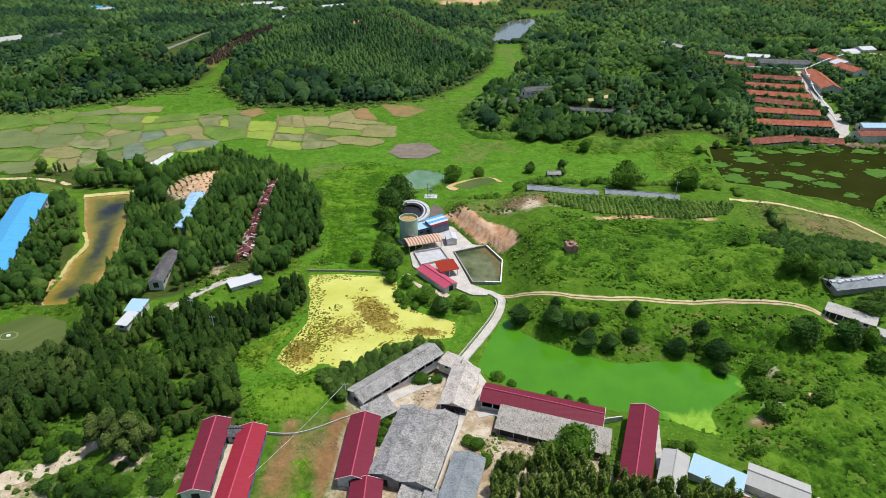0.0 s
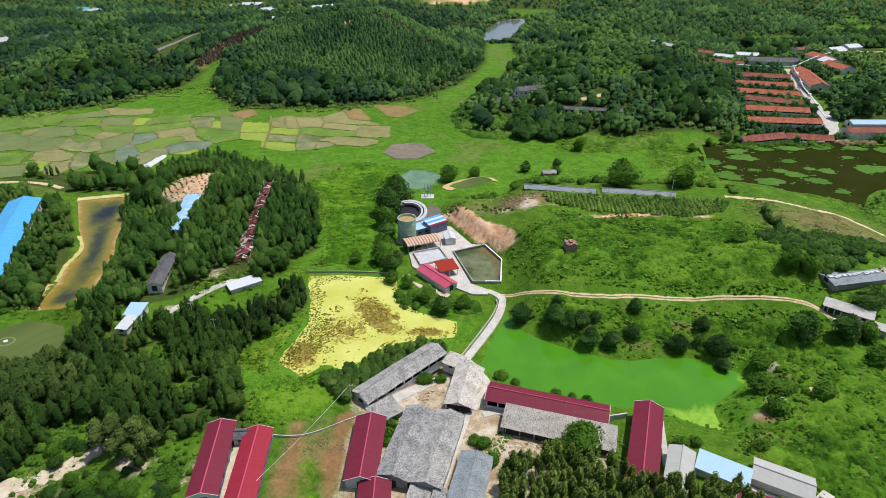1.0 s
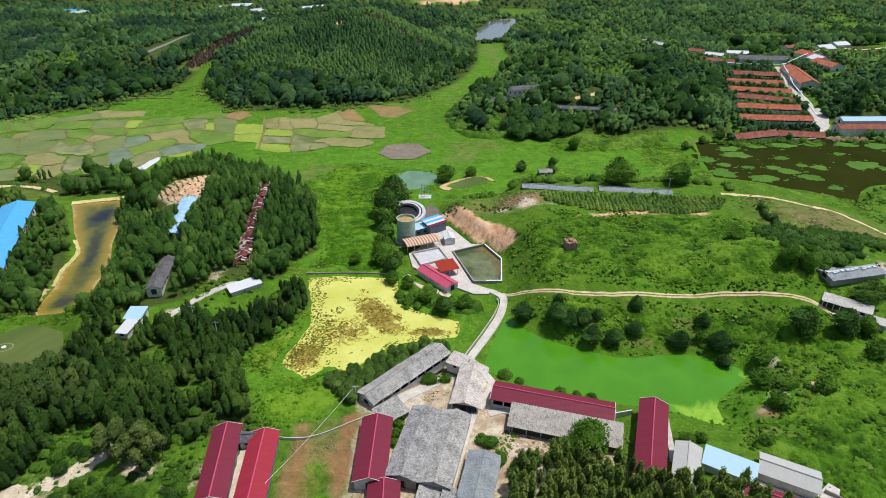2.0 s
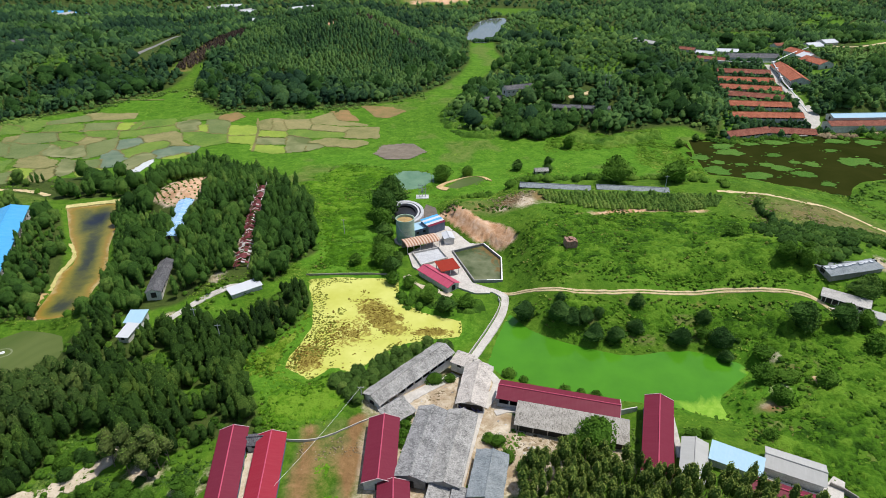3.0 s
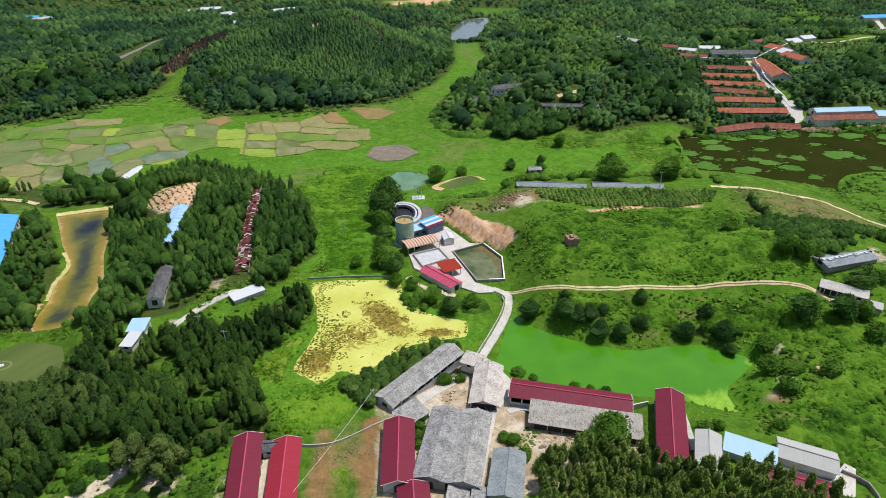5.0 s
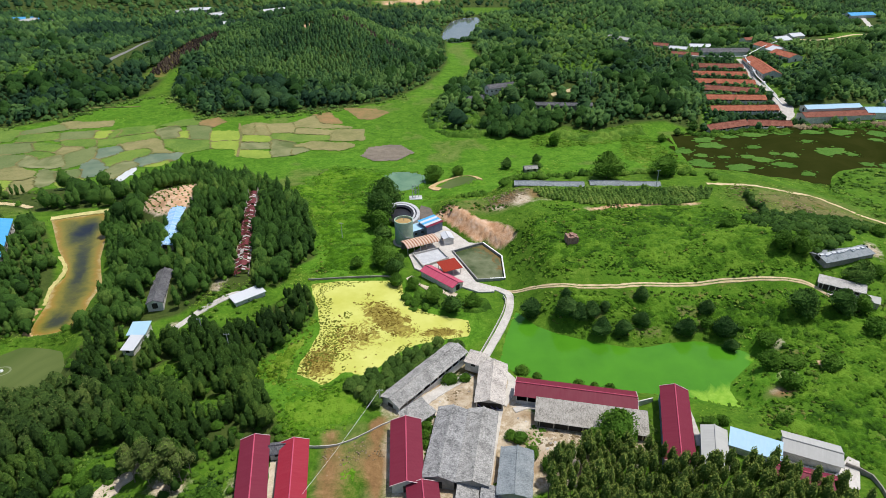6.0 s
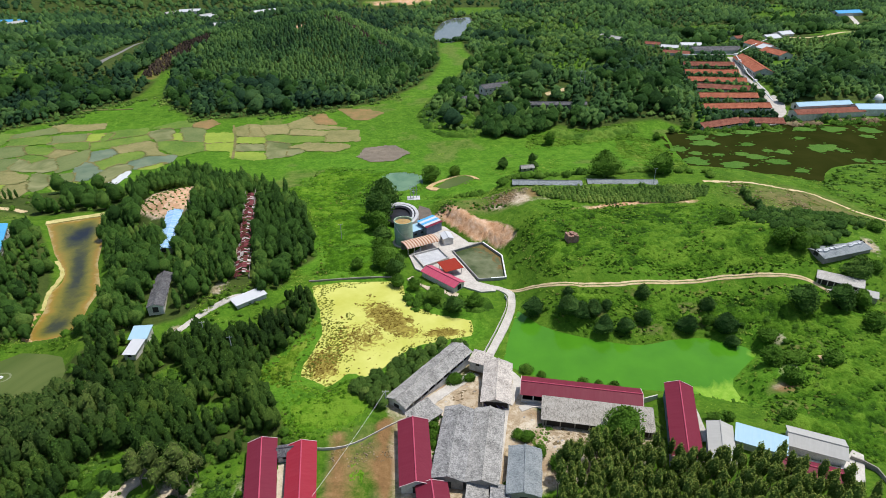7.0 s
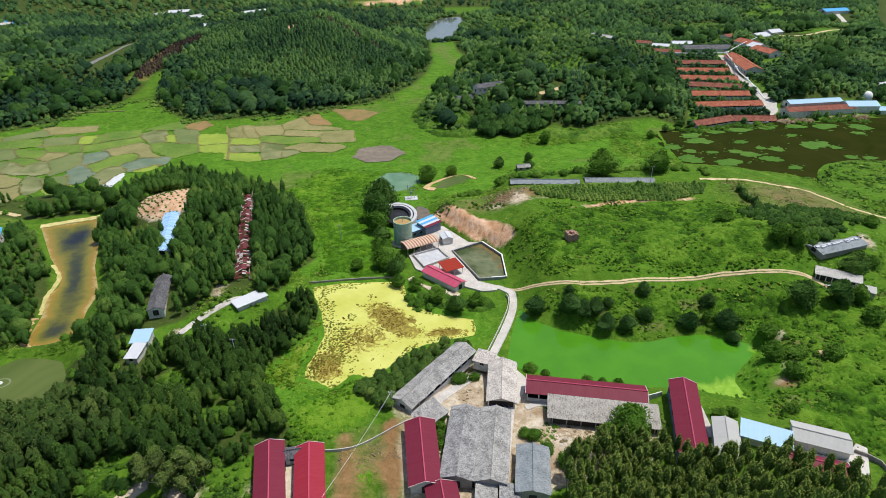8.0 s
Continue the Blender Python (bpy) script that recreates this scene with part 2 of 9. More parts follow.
def ground_material():
    m, tree, b = shader("grassland", 0.95, 0.0, 0.1)
    at = place(tree)
    wide, clump, blade = wave_noise(tree, 0.018, 4, 0.6, at, 0.5), wave_noise(tree, 0.16, 5, 0.7, at, 0.8), wave_noise(tree, 1.1, 5, 0.75, at)
    tone = maths(tree, "ADD", maths(tree, "MULTIPLY", clump, 0.42), maths(tree, "ADD", maths(tree, "MULTIPLY", blade, 0.3), maths(tree, "MULTIPLY", wave_noise(tree, 0.42, 4, 0.7, at, 0.6), 0.28)))
    green = ramped(tree, tone, [(0.34, (0.026, 0.065, 0.006)), (0.46, (0.06, 0.135, 0.01)), (0.56, (0.098, 0.185, 0.016)), (0.68, (0.165, 0.245, 0.04))])
    lush = ramped(tree, tone, [(0.34, (0.032, 0.1, 0.007)), (0.5, (0.08, 0.205, 0.013)), (0.66, (0.165, 0.3, 0.032))])
    dry = ramped(tree, tone, [(0.3, (0.09, 0.08, 0.035)), (0.5, (0.17, 0.16, 0.06)), (0.7, (0.26, 0.22, 0.1))])
    soil = ramped(tree, tone, [(0.34, (0.2, 0.15, 0.095)), (0.46, (0.4, 0.31, 0.2)), (0.54, (0.58, 0.5, 0.38)), (0.66, (0.7, 0.64, 0.53))])
    # Under the woods the ground is a darker green than the open grass.
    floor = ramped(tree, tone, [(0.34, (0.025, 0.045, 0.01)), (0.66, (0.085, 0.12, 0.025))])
    reds = ramped(tree, maths(tree, "ADD", maths(tree, "MULTIPLY", tone, 0.5), maths(tree, "MULTIPLY", wave_noise(tree, 0.22, 4, 0.65, at, 0.5), 0.5)), [(0.34, (0.36, 0.17, 0.08)), (0.48, (0.58, 0.34, 0.19)), (0.64, (0.74, 0.56, 0.42))])

    earth = ramped(tree, tone, [(0.3, (0.13, 0.075, 0.03)), (0.5, (0.24, 0.14, 0.06)), (0.7, (0.36, 0.23, 0.11))])

    def edged(name, soft=0.35):
        rough_edge = maths(tree, "ADD", attribute(tree, name), maths(tree, "MULTIPLY", maths(tree, "SUBTRACT", tone, 0.5), 1.1))
        return ramped(tree, rough_edge, [(0.5 - soft / 2, (0, 0, 0)), (0.5 + soft / 2, (1, 1, 1))])
    col = mixed(tree, ramped(tree, wide, [(0.4, (0, 0, 0)), (0.65, (0.6, 0.6, 0.6))]), green, lush)
    col = mixed(tree, edged("lush", 0.5), col, lush)
    col = mixed(tree, edged("dry", 0.6), col, dry)
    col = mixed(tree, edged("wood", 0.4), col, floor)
    col = mixed(tree, edged("soil", 0.35), col, soil)
    col = mixed(tree, edged("earth", 0.4), col, earth)
    col = mixed(tree, edged("clay", 0.35), col, reds)
    tree.links.new(col, b.inputs["Base Color"])
    bumped(tree, b, tone, 0.9, 0.8)
    return m


def still_water(name, dark, light, scale, rough=0.4, ripple=0.05, at_scale=0.35, spec=0.12):
    """Thick, cloudy water with a smooth skin."""
    m, tree, b = shader(name, rough, 0.0, spec)
    at = place(tree)
    fac = wave_noise(tree, scale, 5, 0.6, at, 1.2)
    tree.links.new(ramped(tree, fac, [(0.35, dark), (0.65, light)]), b.inputs["Base Color"])
    bumped(tree, b, wave_noise(tree, at_scale, 2, 0.5, at), ripple, 0.1)
    return m


def pond_skin(name, water, scum, skin_scale, cover, rough=0.35, soft=0.03, spec=0.12):
    """Water under a patchy floating skin; the attribute 'skin' thickens it."""
    m, tree, b = shader(name, rough, 0.0, spec)
    at = place(tree)
    fac = maths(tree, "ADD", maths(tree, "MULTIPLY", wave_noise(tree, skin_scale, 6, 0.62, at, 1.0), 0.8), maths(tree, "MULTIPLY", attribute(tree, "skin"), 0.6))
    mask = ramped(tree, fac, [(cover - soft, (0, 0, 0)), (cover + soft, (1, 1, 1))])
    tone = wave_noise(tree, 0.09, 4, 0.6, at)
    wet = ramped(tree, tone, [(0.35, water[0]), (0.65, water[1])])
    top = ramped(tree, wave_noise(tree, 0.5, 5, 0.7, at), [(0.35, scum[0]), (0.65, scum[1])])
    tree.links.new(mixed(tree, mask, wet, top), b.inputs["Base Color"])
    bumped(tree, b, fac, 0.15 if rough > 0.2 else 0.03, 0.05)
    return m


def ochre_water():
    """Shallow water over orange silt; the attribute 'skin' runs from tan flats (minus) to dark deeps (plus)."""
    m, tree, b = shader("ochre_shallow_water", 0.3, 0.0, 0.15)
    at = place(tree)
    sway = maths(tree, "ADD", maths(tree, "MULTIPLY", maths(tree, "SUBTRACT", wave_noise(tree, 0.12, 5, 0.65, at, 1.5), 0.5), 1.1),
                 maths(tree, "MULTIPLY", maths(tree, "SUBTRACT", wave_noise(tree, 0.8, 4, 0.7, at, 0.8), 0.5), 0.5))
    depth = maths(tree, "ADD", maths(tree, "MULTIPLY", maths(tree, "ADD", attribute(tree, "skin"), sway), 0.5), 0.5)
    col = ramped(tree, depth, [(0.0, (0.42, 0.33, 0.15)), (0.13, (0.29, 0.185, 0.035)), (0.33, (0.2, 0.175, 0.032)), (0.55, (0.11, 0.112, 0.026)), (0.74, (0.05, 0.058, 0.03)), (0.95, (0.018, 0.024, 0.034))])
    tree.links.new(col, b.inputs["Base Color"])
    bumped(tree, b, sway, 0.1, 0.05)
    return m


def ochre_depth(x, y):
    shore = np.clip(1 - edge_distance(OCHRE_POND, x, y) / 5.5, 0, 1)
    deep = np.maximum.reduce([1.1 * np.exp(-((x + 173) / 5.5) ** 2 - ((y - 256) / 11) ** 2), 0.8 * np.exp(-(((x + 161) + 0.3 * (y - 222)) / 4.0) ** 2 - ((y - 222) / 24) ** 2), 0.7 * np.exp(-((x + 152) / 5) ** 2 - ((y - 184) / 6) ** 2)])
    return deep - 0.85 * shore - 0.1


GRASS = ground_material()
RED_ROOF = sheet_metal("maroon_roof_sheet", (0.17, 0.02, 0.04), (0.24, 0.05, 0.075), rough=0.5)
BRIGHT_RED_ROOF = sheet_metal("red_roof_sheet", (0.3, 0.022, 0.04), (0.38, 0.07, 0.09), rough=0.5)
PINK_ROOF = sheet_metal("faded_pink_roof_sheet", (0.5, 0.07, 0.13), (0.62, 0.25, 0.3))
ORANGE_ROOF = sheet_metal("orange_red_roof_sheet", (0.3, 0.03, 0.015), (0.34, 0.07, 0.04))
BLUE_ROOF = sheet_metal("blue_roof_sheet", (0.06, 0.35, 0.68), (0.24, 0.54, 0.78), stain=0.5)
PALE_BLUE_ROOF = sheet_metal("pale_blue_roof_sheet", (0.36, 0.56, 0.7), (0.5, 0.65, 0.74))
GREY_SHEET = sheet_metal("grey_fibre_sheet", (0.42, 0.42, 0.4), (0.6, 0.6, 0.58), rough=0.8)
RUSTY_SHEET = sheet_metal("rusty_roof_sheet", (0.36, 0.15, 0.07), (0.66, 0.55, 0.45), pitch=1.25, rough=0.8, stain=0.5, stripe=0.8)
BROKEN_BLUE = sheet_metal("broken_blue_sheet", (0.16, 0.42, 0.75), (0.8, 0.84, 0.87), pitch=0.5, stain=0.95)
BROKEN_RED = sheet_metal("broken_red_sheet", (0.15, 0.022, 0.03), (0.36, 0.2, 0.2), rough=0.7, stain=0.6)
WHITE_SHEET = sheet_metal("white_roof_sheet", (0.6, 0.62, 0.65), (0.5, 0.52, 0.53))
GREY_TILES = old_tiles("weathered_grey_tiles", (0.11, 0.108, 0.104), (0.28, 0.275, 0.26), (0.49, 0.475, 0.45), (0.18, 0.17, 0.13))
BLUEGREY_TILES = old_tiles("blue_grey_tiles", (0.085, 0.085, 0.085), (0.23, 0.23, 0.228), (0.44, 0.435, 0.425), (0.15, 0.145, 0.12))
PALE_TILES = old_tiles("pale_grey_tiles", (0.22, 0.2, 0.18), (0.46, 0.42, 0.38), (0.68, 0.63, 0.57), (0.3, 0.27, 0.2))
WORN_CONCRETE = old_tiles("worn_concrete_roof", (0.26, 0.25, 0.23), (0.42, 0.41, 0.38), (0.58, 0.56, 0.53), (0.25, 0.25, 0.2))
SPECKLED_TILES = old_tiles("speckled_grey_sheet", (0.14, 0.13, 0.11), (0.33, 0.31, 0.275), (0.46, 0.43, 0.39), (0.22, 0.2, 0.16))
SLATE_SHEET = old_tiles("dull_blue_grey_sheet", (0.13, 0.15, 0.16), (0.22, 0.25, 0.265), (0.32, 0.345, 0.355), (0.15, 0.17, 0.15))
DARK_TILES = old_tiles("dark_grey_tiles", (0.045, 0.045, 0.05), (0.1, 0.1, 0.11), (0.2, 0.2, 0.2), (0.08, 0.09, 0.06))
ORANGE_TILES = old_tiles("orange_clay_tiles", (0.18, 0.055, 0.035), (0.34, 0.1, 0.055), (0.47, 0.19, 0.11), (0.2, 0.08, 0.05))
BROWN_TILES = old_tiles("brown_clay_tiles", (0.11, 0.035, 0.025), (0.22, 0.075, 0.05), (0.34, 0.15, 0.1), (0.12, 0.07, 0.05))
PLASTER = surface("stained_white_plaster", (0.42, 0.4, 0.36), (0.78, 0.76, 0.72), 0.5)
BRICK = surface("grey_block_wall", (0.2, 0.18, 0.16), (0.4, 0.37, 0.33), 0.8)
CONCRETE = surface("pale_concrete", (0.4, 0.37, 0.33), (0.64, 0.61, 0.56), 0.25, coords=place)
RIM_SAND = surface("yellow_shore_sand", (0.36, 0.33, 0.1), (0.66, 0.58, 0.26), 0.35, coords=place)
PALE_SAND = surface("pale_sand", (0.42, 0.34, 0.23), (0.7, 0.62, 0.5), 0.3, coords=place)
RIM_CLAY = surface("tan_bank_clay", (0.42, 0.27, 0.11), (0.68, 0.5, 0.27), 0.35, coords=place)
DIRT_ROAD = surface("sandy_track", (0.44, 0.33, 0.16), (0.72, 0.59, 0.36), 0.5, coords=place)
GREY_ROAD = surface("grey_far_road", (0.14, 0.14, 0.135), (0.26, 0.25, 0.24), 0.2, coords=place)
# Near-black colour that paints the shade inside doorways, windows and sheds.
DARK = surface("interior_shade", (0.02, 0.018, 0.016), (0.05, 0.045, 0.04), 0.8)
# Blue-grey wall colour, darkened to hold the shade on the barns' long sides.
SHADED_BLUE_WALL = surface("blue_grey_shaded_wall", (0.1, 0.13, 0.2), (0.2, 0.24, 0.32), 0.4)
STEEL = surface("galvanised_steel", (0.35, 0.36, 0.37), (0.55, 0.56, 0.57), 1.0, rough=0.45, metal=0.6)
DEAD_WOOD = surface("grey_old_boards", (0.2, 0.16, 0.12), (0.42, 0.36, 0.29), 1.5)
BARK = surface("grey_bark", (0.12, 0.09, 0.065), (0.3, 0.25, 0.19), 2.0)
EUCALYPT = leaves("eucalyptus_leaves", (0.023, 0.06, 0.013), (0.066, 0.15, 0.026), (0.19, 0.285, 0.056), 0.28)
GROVE_LEAVES = leaves("grove_leaves", (0.064, 0.12, 0.024), (0.15, 0.235, 0.045), (0.31, 0.37, 0.09), 0.2)
OLD_LEAVES = leaves("old_eucalyptus_leaves", (0.022, 0.05, 0.012), (0.06, 0.112, 0.024), (0.16, 0.215, 0.05), 0.2)
# Lighter copy of the old leaves; as crown tops it paints in sun.
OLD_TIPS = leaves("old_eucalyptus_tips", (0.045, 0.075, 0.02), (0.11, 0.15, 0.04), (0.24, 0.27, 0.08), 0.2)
WOOD_LEAVES = leaves("plantation_leaves", (0.016, 0.039, 0.01), (0.046, 0.102, 0.018), (0.14, 0.225, 0.038))
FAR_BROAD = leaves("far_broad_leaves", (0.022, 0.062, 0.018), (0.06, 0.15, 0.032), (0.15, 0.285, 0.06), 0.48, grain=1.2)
# Blue is raised in the next three leaf colours to stand for distance haze.
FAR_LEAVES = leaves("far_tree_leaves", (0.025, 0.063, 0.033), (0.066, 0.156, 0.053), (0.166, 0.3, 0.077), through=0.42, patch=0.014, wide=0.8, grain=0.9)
# Darker copy of the far leaves: dark foliage, and shade painted into hollows.
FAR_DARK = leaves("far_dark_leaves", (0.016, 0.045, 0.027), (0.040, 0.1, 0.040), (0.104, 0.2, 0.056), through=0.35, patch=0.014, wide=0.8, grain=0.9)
# Lighter copy of the far leaves, for the sunlit crest and brighter woods.
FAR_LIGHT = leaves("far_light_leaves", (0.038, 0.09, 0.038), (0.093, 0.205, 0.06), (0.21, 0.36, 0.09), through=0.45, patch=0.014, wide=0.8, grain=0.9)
FAR_SCRUB = leaves("far_scrub_leaves", (0.042, 0.1, 0.03), (0.1, 0.2, 0.045), (0.22, 0.33, 0.075), 0.3, grain=1.0)
LIGHT_SCRUB = leaves("light_scrub_leaves", (0.06, 0.135, 0.028), (0.15, 0.27, 0.05), (0.3, 0.41, 0.09))
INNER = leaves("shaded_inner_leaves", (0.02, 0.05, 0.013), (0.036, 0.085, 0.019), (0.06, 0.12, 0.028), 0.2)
OLIVE_WEED = leaves("olive_water_weed", (0.1, 0.12, 0.016), (0.2, 0.22, 0.032), (0.38, 0.38, 0.08), 0.1)
WEED = leaves("brown_water_weed", (0.15, 0.095, 0.018), (0.26, 0.19, 0.036), (0.4, 0.35, 0.07))
DEEP_GREEN = leaves("deep_green_leaves", (0.025, 0.065, 0.014), (0.062, 0.14, 0.024), (0.15, 0.25, 0.045), 0.22)
BROADLEAF = leaves("broad_leaves", (0.018, 0.048, 0.016), (0.05, 0.12, 0.028), (0.14, 0.24, 0.05))
# Yellow-green new growth, lightened further for sun on the crown tops.
TIPS = leaves("young_sunlit_eucalyptus_tips", (0.13, 0.18, 0.035), (0.24, 0.3, 0.06), (0.38, 0.41, 0.11), 0.2)
# Lighter leaf colour: on crowns, new growth plus painted sunlight at the top.
WOOD_TIPS = leaves("lightened_wood_leaves", (0.032, 0.082, 0.017), (0.078, 0.17, 0.03), (0.2, 0.315, 0.058))
TARP = surface("purple_tarpaulin", (0.05, 0.045, 0.12), (0.14, 0.11, 0.26), 1.2, rough=0.5)
HEDGE_LEAVES = leaves("dark_hedge_leaves", (0.028, 0.065, 0.014), (0.075, 0.145, 0.026), (0.18, 0.25, 0.055), 0.2)
DEAD_RED = leaves("dying_red_leaves", (0.032, 0.026, 0.02), (0.07, 0.05, 0.04), (0.115, 0.11, 0.06), 0.1, grain=0.9)
DEAD_BRUSH = leaves("dead_brush", (0.16, 0.115, 0.06), (0.28, 0.215, 0.125), (0.44, 0.36, 0.22), 0.15)
BUSH = leaves("bush_leaves", (0.04, 0.1, 0.012), (0.085, 0.19, 0.02), (0.17, 0.29, 0.04), 0.2)
LUSH_WEEDS = leaves("lush_green_weeds", (0.045, 0.125, 0.006), (0.095, 0.23, 0.011), (0.17, 0.315, 0.025), 0.15, grain=1.0)
CREEPER = leaves("creeper_leaves", (0.022, 0.066, 0.005), (0.072, 0.178, 0.011), (0.15, 0.285, 0.025), 0.15, grain=0.85)
DRY_WEEDS = leaves("dry_weed_leaves", (0.06, 0.09, 0.015), (0.13, 0.17, 0.03), (0.25, 0.27, 0.065), 0.15, grain=1.2)
YELLOW_WEEDS = leaves("yellow_green_weeds", (0.055, 0.115, 0.008), (0.12, 0.225, 0.014), (0.23, 0.33, 0.04), 0.15, grain=1.0)
TUFT = leaves("grass_blades", (0.05, 0.125, 0.01), (0.1, 0.21, 0.015), (0.23, 0.33, 0.05), 0.15)
# ---- mesh helpers ----
def mesh_of(name, verts, faces, materials, slots=None, smooth=False):
    me = bpy.data.meshes.new(name)
    me.from_pydata([tuple(v) for v in verts], [], [tuple(f) for f in faces])
    for m in materials if isinstance(materials, (list, tuple)) else [materials]:
        me.materials.append(m)
    if slots is not None:
        me.polygons.foreach_set("material_index", np.asarray(slots, np.int32))
    if smooth:
        me.polygons.foreach_set("use_smooth", np.ones(len(me.polygons), bool))
    me.update()
    return me


def part(name, geometry, material, parent=None, label="", smooth=False):
    """One mesh object out of (vertices, faces), under a thing or under a part."""
    ob = new(name, mesh_of(name, geometry[0], geometry[1], material, smooth=smooth))
    ob.parent = parent
    return tagged(ob, label)


def thing(name, m, label, category, group="", kind=""):
    ob = new(name)
    ob.empty_display_size = 0.5
    ob.matrix_world = m
    return tagged(ob, label, category, group, kind)


def box(x0, x1, y0, y1, z0, z1):
    v = [(x, y, z) for x in (x0, x1) for y in (y0, y1) for z in (z0, z1)]
    return v, [(0, 1, 3, 2), (4, 6, 7, 5), (0, 4, 5, 1), (2, 3, 7, 6), (0, 2, 6, 4), (1, 5, 7, 3)]


def joined(*shapes):
    verts, faces = [], []
    for v, f in shapes:
        n = len(verts)
        verts += list(v)
        faces += [tuple(i + n for i in g) for g in f]
    return verts, faces


def tube(points, radii, sides=6, cap=True):
    verts, faces = [], []
    points = [Vector(p) for p in points]
    for i, p in enumerate(points):
        along = (points[min(i + 1, len(points) - 1)] - points[max(i - 1, 0)]).normalized()
        a = along.orthogonal().normalized()
        b = along.cross(a)
        r = radii[i] if isinstance(radii, (list, tuple)) else radii
        verts += [tuple(p + r * (math.cos(2 * math.pi * k / sides) * a + math.sin(2 * math.pi * k / sides) * b)) for k in range(sides)]
    for i in range(len(points) - 1):
        for k in range(sides):
            faces.append((i * sides + k, i * sides + (k + 1) % sides, (i + 1) * sides + (k + 1) % sides, (i + 1) * sides + k))
    if cap:
        faces += [tuple(range(sides))[::-1], tuple(range((len(points) - 1) * sides, len(points) * sides))]
    return verts, faces


def slab(name, poly, top, thick, material, label="", parent=None, category="yard", kind="structure"):
    n = len(poly)
    v = [(x, y, top) for x, y in poly] + [(x, y, top - thick) for x, y in poly]
    f = [tuple(range(n)), tuple(range(2 * n - 1, n - 1, -1))] + [(i, i + n, (i + 1) % n + n, (i + 1) % n) for i in range(n)]
    area = sum(a[0] * b[1] - b[0] * a[1] for a, b in zip(poly, poly[1:] + poly[:1]))
    if area < 0:
        f = [tuple(reversed(g)) for g in f]
    ob = part(name, (v, f), material, parent)
    return ob if parent else tagged(ob, label, category, kind=kind)


def smooth_line(points, step):
    """Catmull-Rom through the points, about every step metres."""
    pts = [np.array(p, float) for p in points]
    pts = [2 * pts[0] - pts[1]] + pts + [2 * pts[-1] - pts[-2]]
    out = []
    for i in range(1, len(pts) - 2):
        n = max(1, int(np.linalg.norm(pts[i + 1] - pts[i]) / step))
        for k in range(n):
            t = k / n
            out.append(0.5 * (2 * pts[i] + (pts[i + 1] - pts[i - 1]) * t + (2 * pts[i - 1] - 5 * pts[i] + 4 * pts[i + 1] - pts[i + 2]) * t * t
                              + (3 * pts[i] - pts[i - 1] - 3 * pts[i + 1] + pts[i + 2]) * t ** 3))
    return out + [pts[-2]]


def spread(lo, hi, step, out_lo, out_hi, growth):
    mid = list(np.arange(lo, hi + step / 2, step))
    left, right, s = [], [], step
    while (left[-1] if left else lo) > out_lo:
        s *= growth
        left.append((left[-1] if left else lo) - s)
    s = step
    while (right[-1] if right else hi) < out_hi:
        s *= growth
        right.append((right[-1] if right else hi) + s)
    return np.array(left[::-1] + mid + right)


GX, GY = spread(-205, 165, 1.7, -3500, 3500, 1.05), spread(80, 300, 1.7, -400, 4600, 1.03)
gx, gy = np.meshgrid(GX, GY)
gz = land(gx.ravel(), gy.ravel()).reshape(gx.shape)


def value_noise(x, y, scale, seed):
    """Smooth noise, 0 to 1, on arrays."""
    g = np.random.RandomState(seed).rand(64, 64)
    u, v = x / scale, y / scale
    i, j = np.floor(u).astype(int), np.floor(v).astype(int)
    a, b = u - i, v - j
    a, b = a * a * (3 - 2 * a), b * b * (3 - 2 * b)
    i0, i1, j0, j1 = i % 64, (i + 1) % 64, j % 64, (j + 1) % 64
    return (g[i0, j0] * (1 - a) + g[i1, j0] * a) * (1 - b) + (g[i0, j1] * (1 - a) + g[i1, j1] * a) * b


WOODS_SOUTHWEST = [(-137, 146), (-137, 152), (-139, 160), (-128, 166), (-118, 164), (-108, 162), (-98, 162), (-80, 168), (-77, 180), (-69, 190), (-63, 188), (-61, 178), (-64, 167), (-70, 158), (-76, 149), (-74, 139),
                   (-66, 122), (-61, 112), (-74, 111), (-75, 100), (-83, 98), (-94, 107), (-103, 104), (-110, 100), (-116, 88), (-150, 85), (-152, 120), (-142, 138)]
WOODS_KNOLL = [(-133, 165), (-139, 203), (-165, 258), (-153, 277), (-176, 316), (-150, 345), (-120, 322), (-89, 287), (-74, 262), (-65, 218), (-73, 206),
               (-75, 193), (-84, 187), (-95, 188), (-107, 176), (-118, 172)]
WOODS_FARWEST = [(-222, 222), (-250, 262), (-244, 284), (-228, 282), (-214, 268), (-212, 250)]
WOODS_WEST = [(-206, 258), (-193, 262), (-180, 240), (-166, 213), (-163, 195), (-161, 180), (-171, 182), (-188, 215)]
WOODS_POND = [(-190, 150), (-169, 166), (-160, 174), (-146, 171), (-139, 176), (-134, 166), (-132, 184), (-150, 172), (-160, 181), (-166, 192), (-185, 205), (-215, 190)]
WOODS_LANE = [(-262, 306), (-243, 312), (-213, 322), (-175, 318), (-168, 285), (-206, 281)]
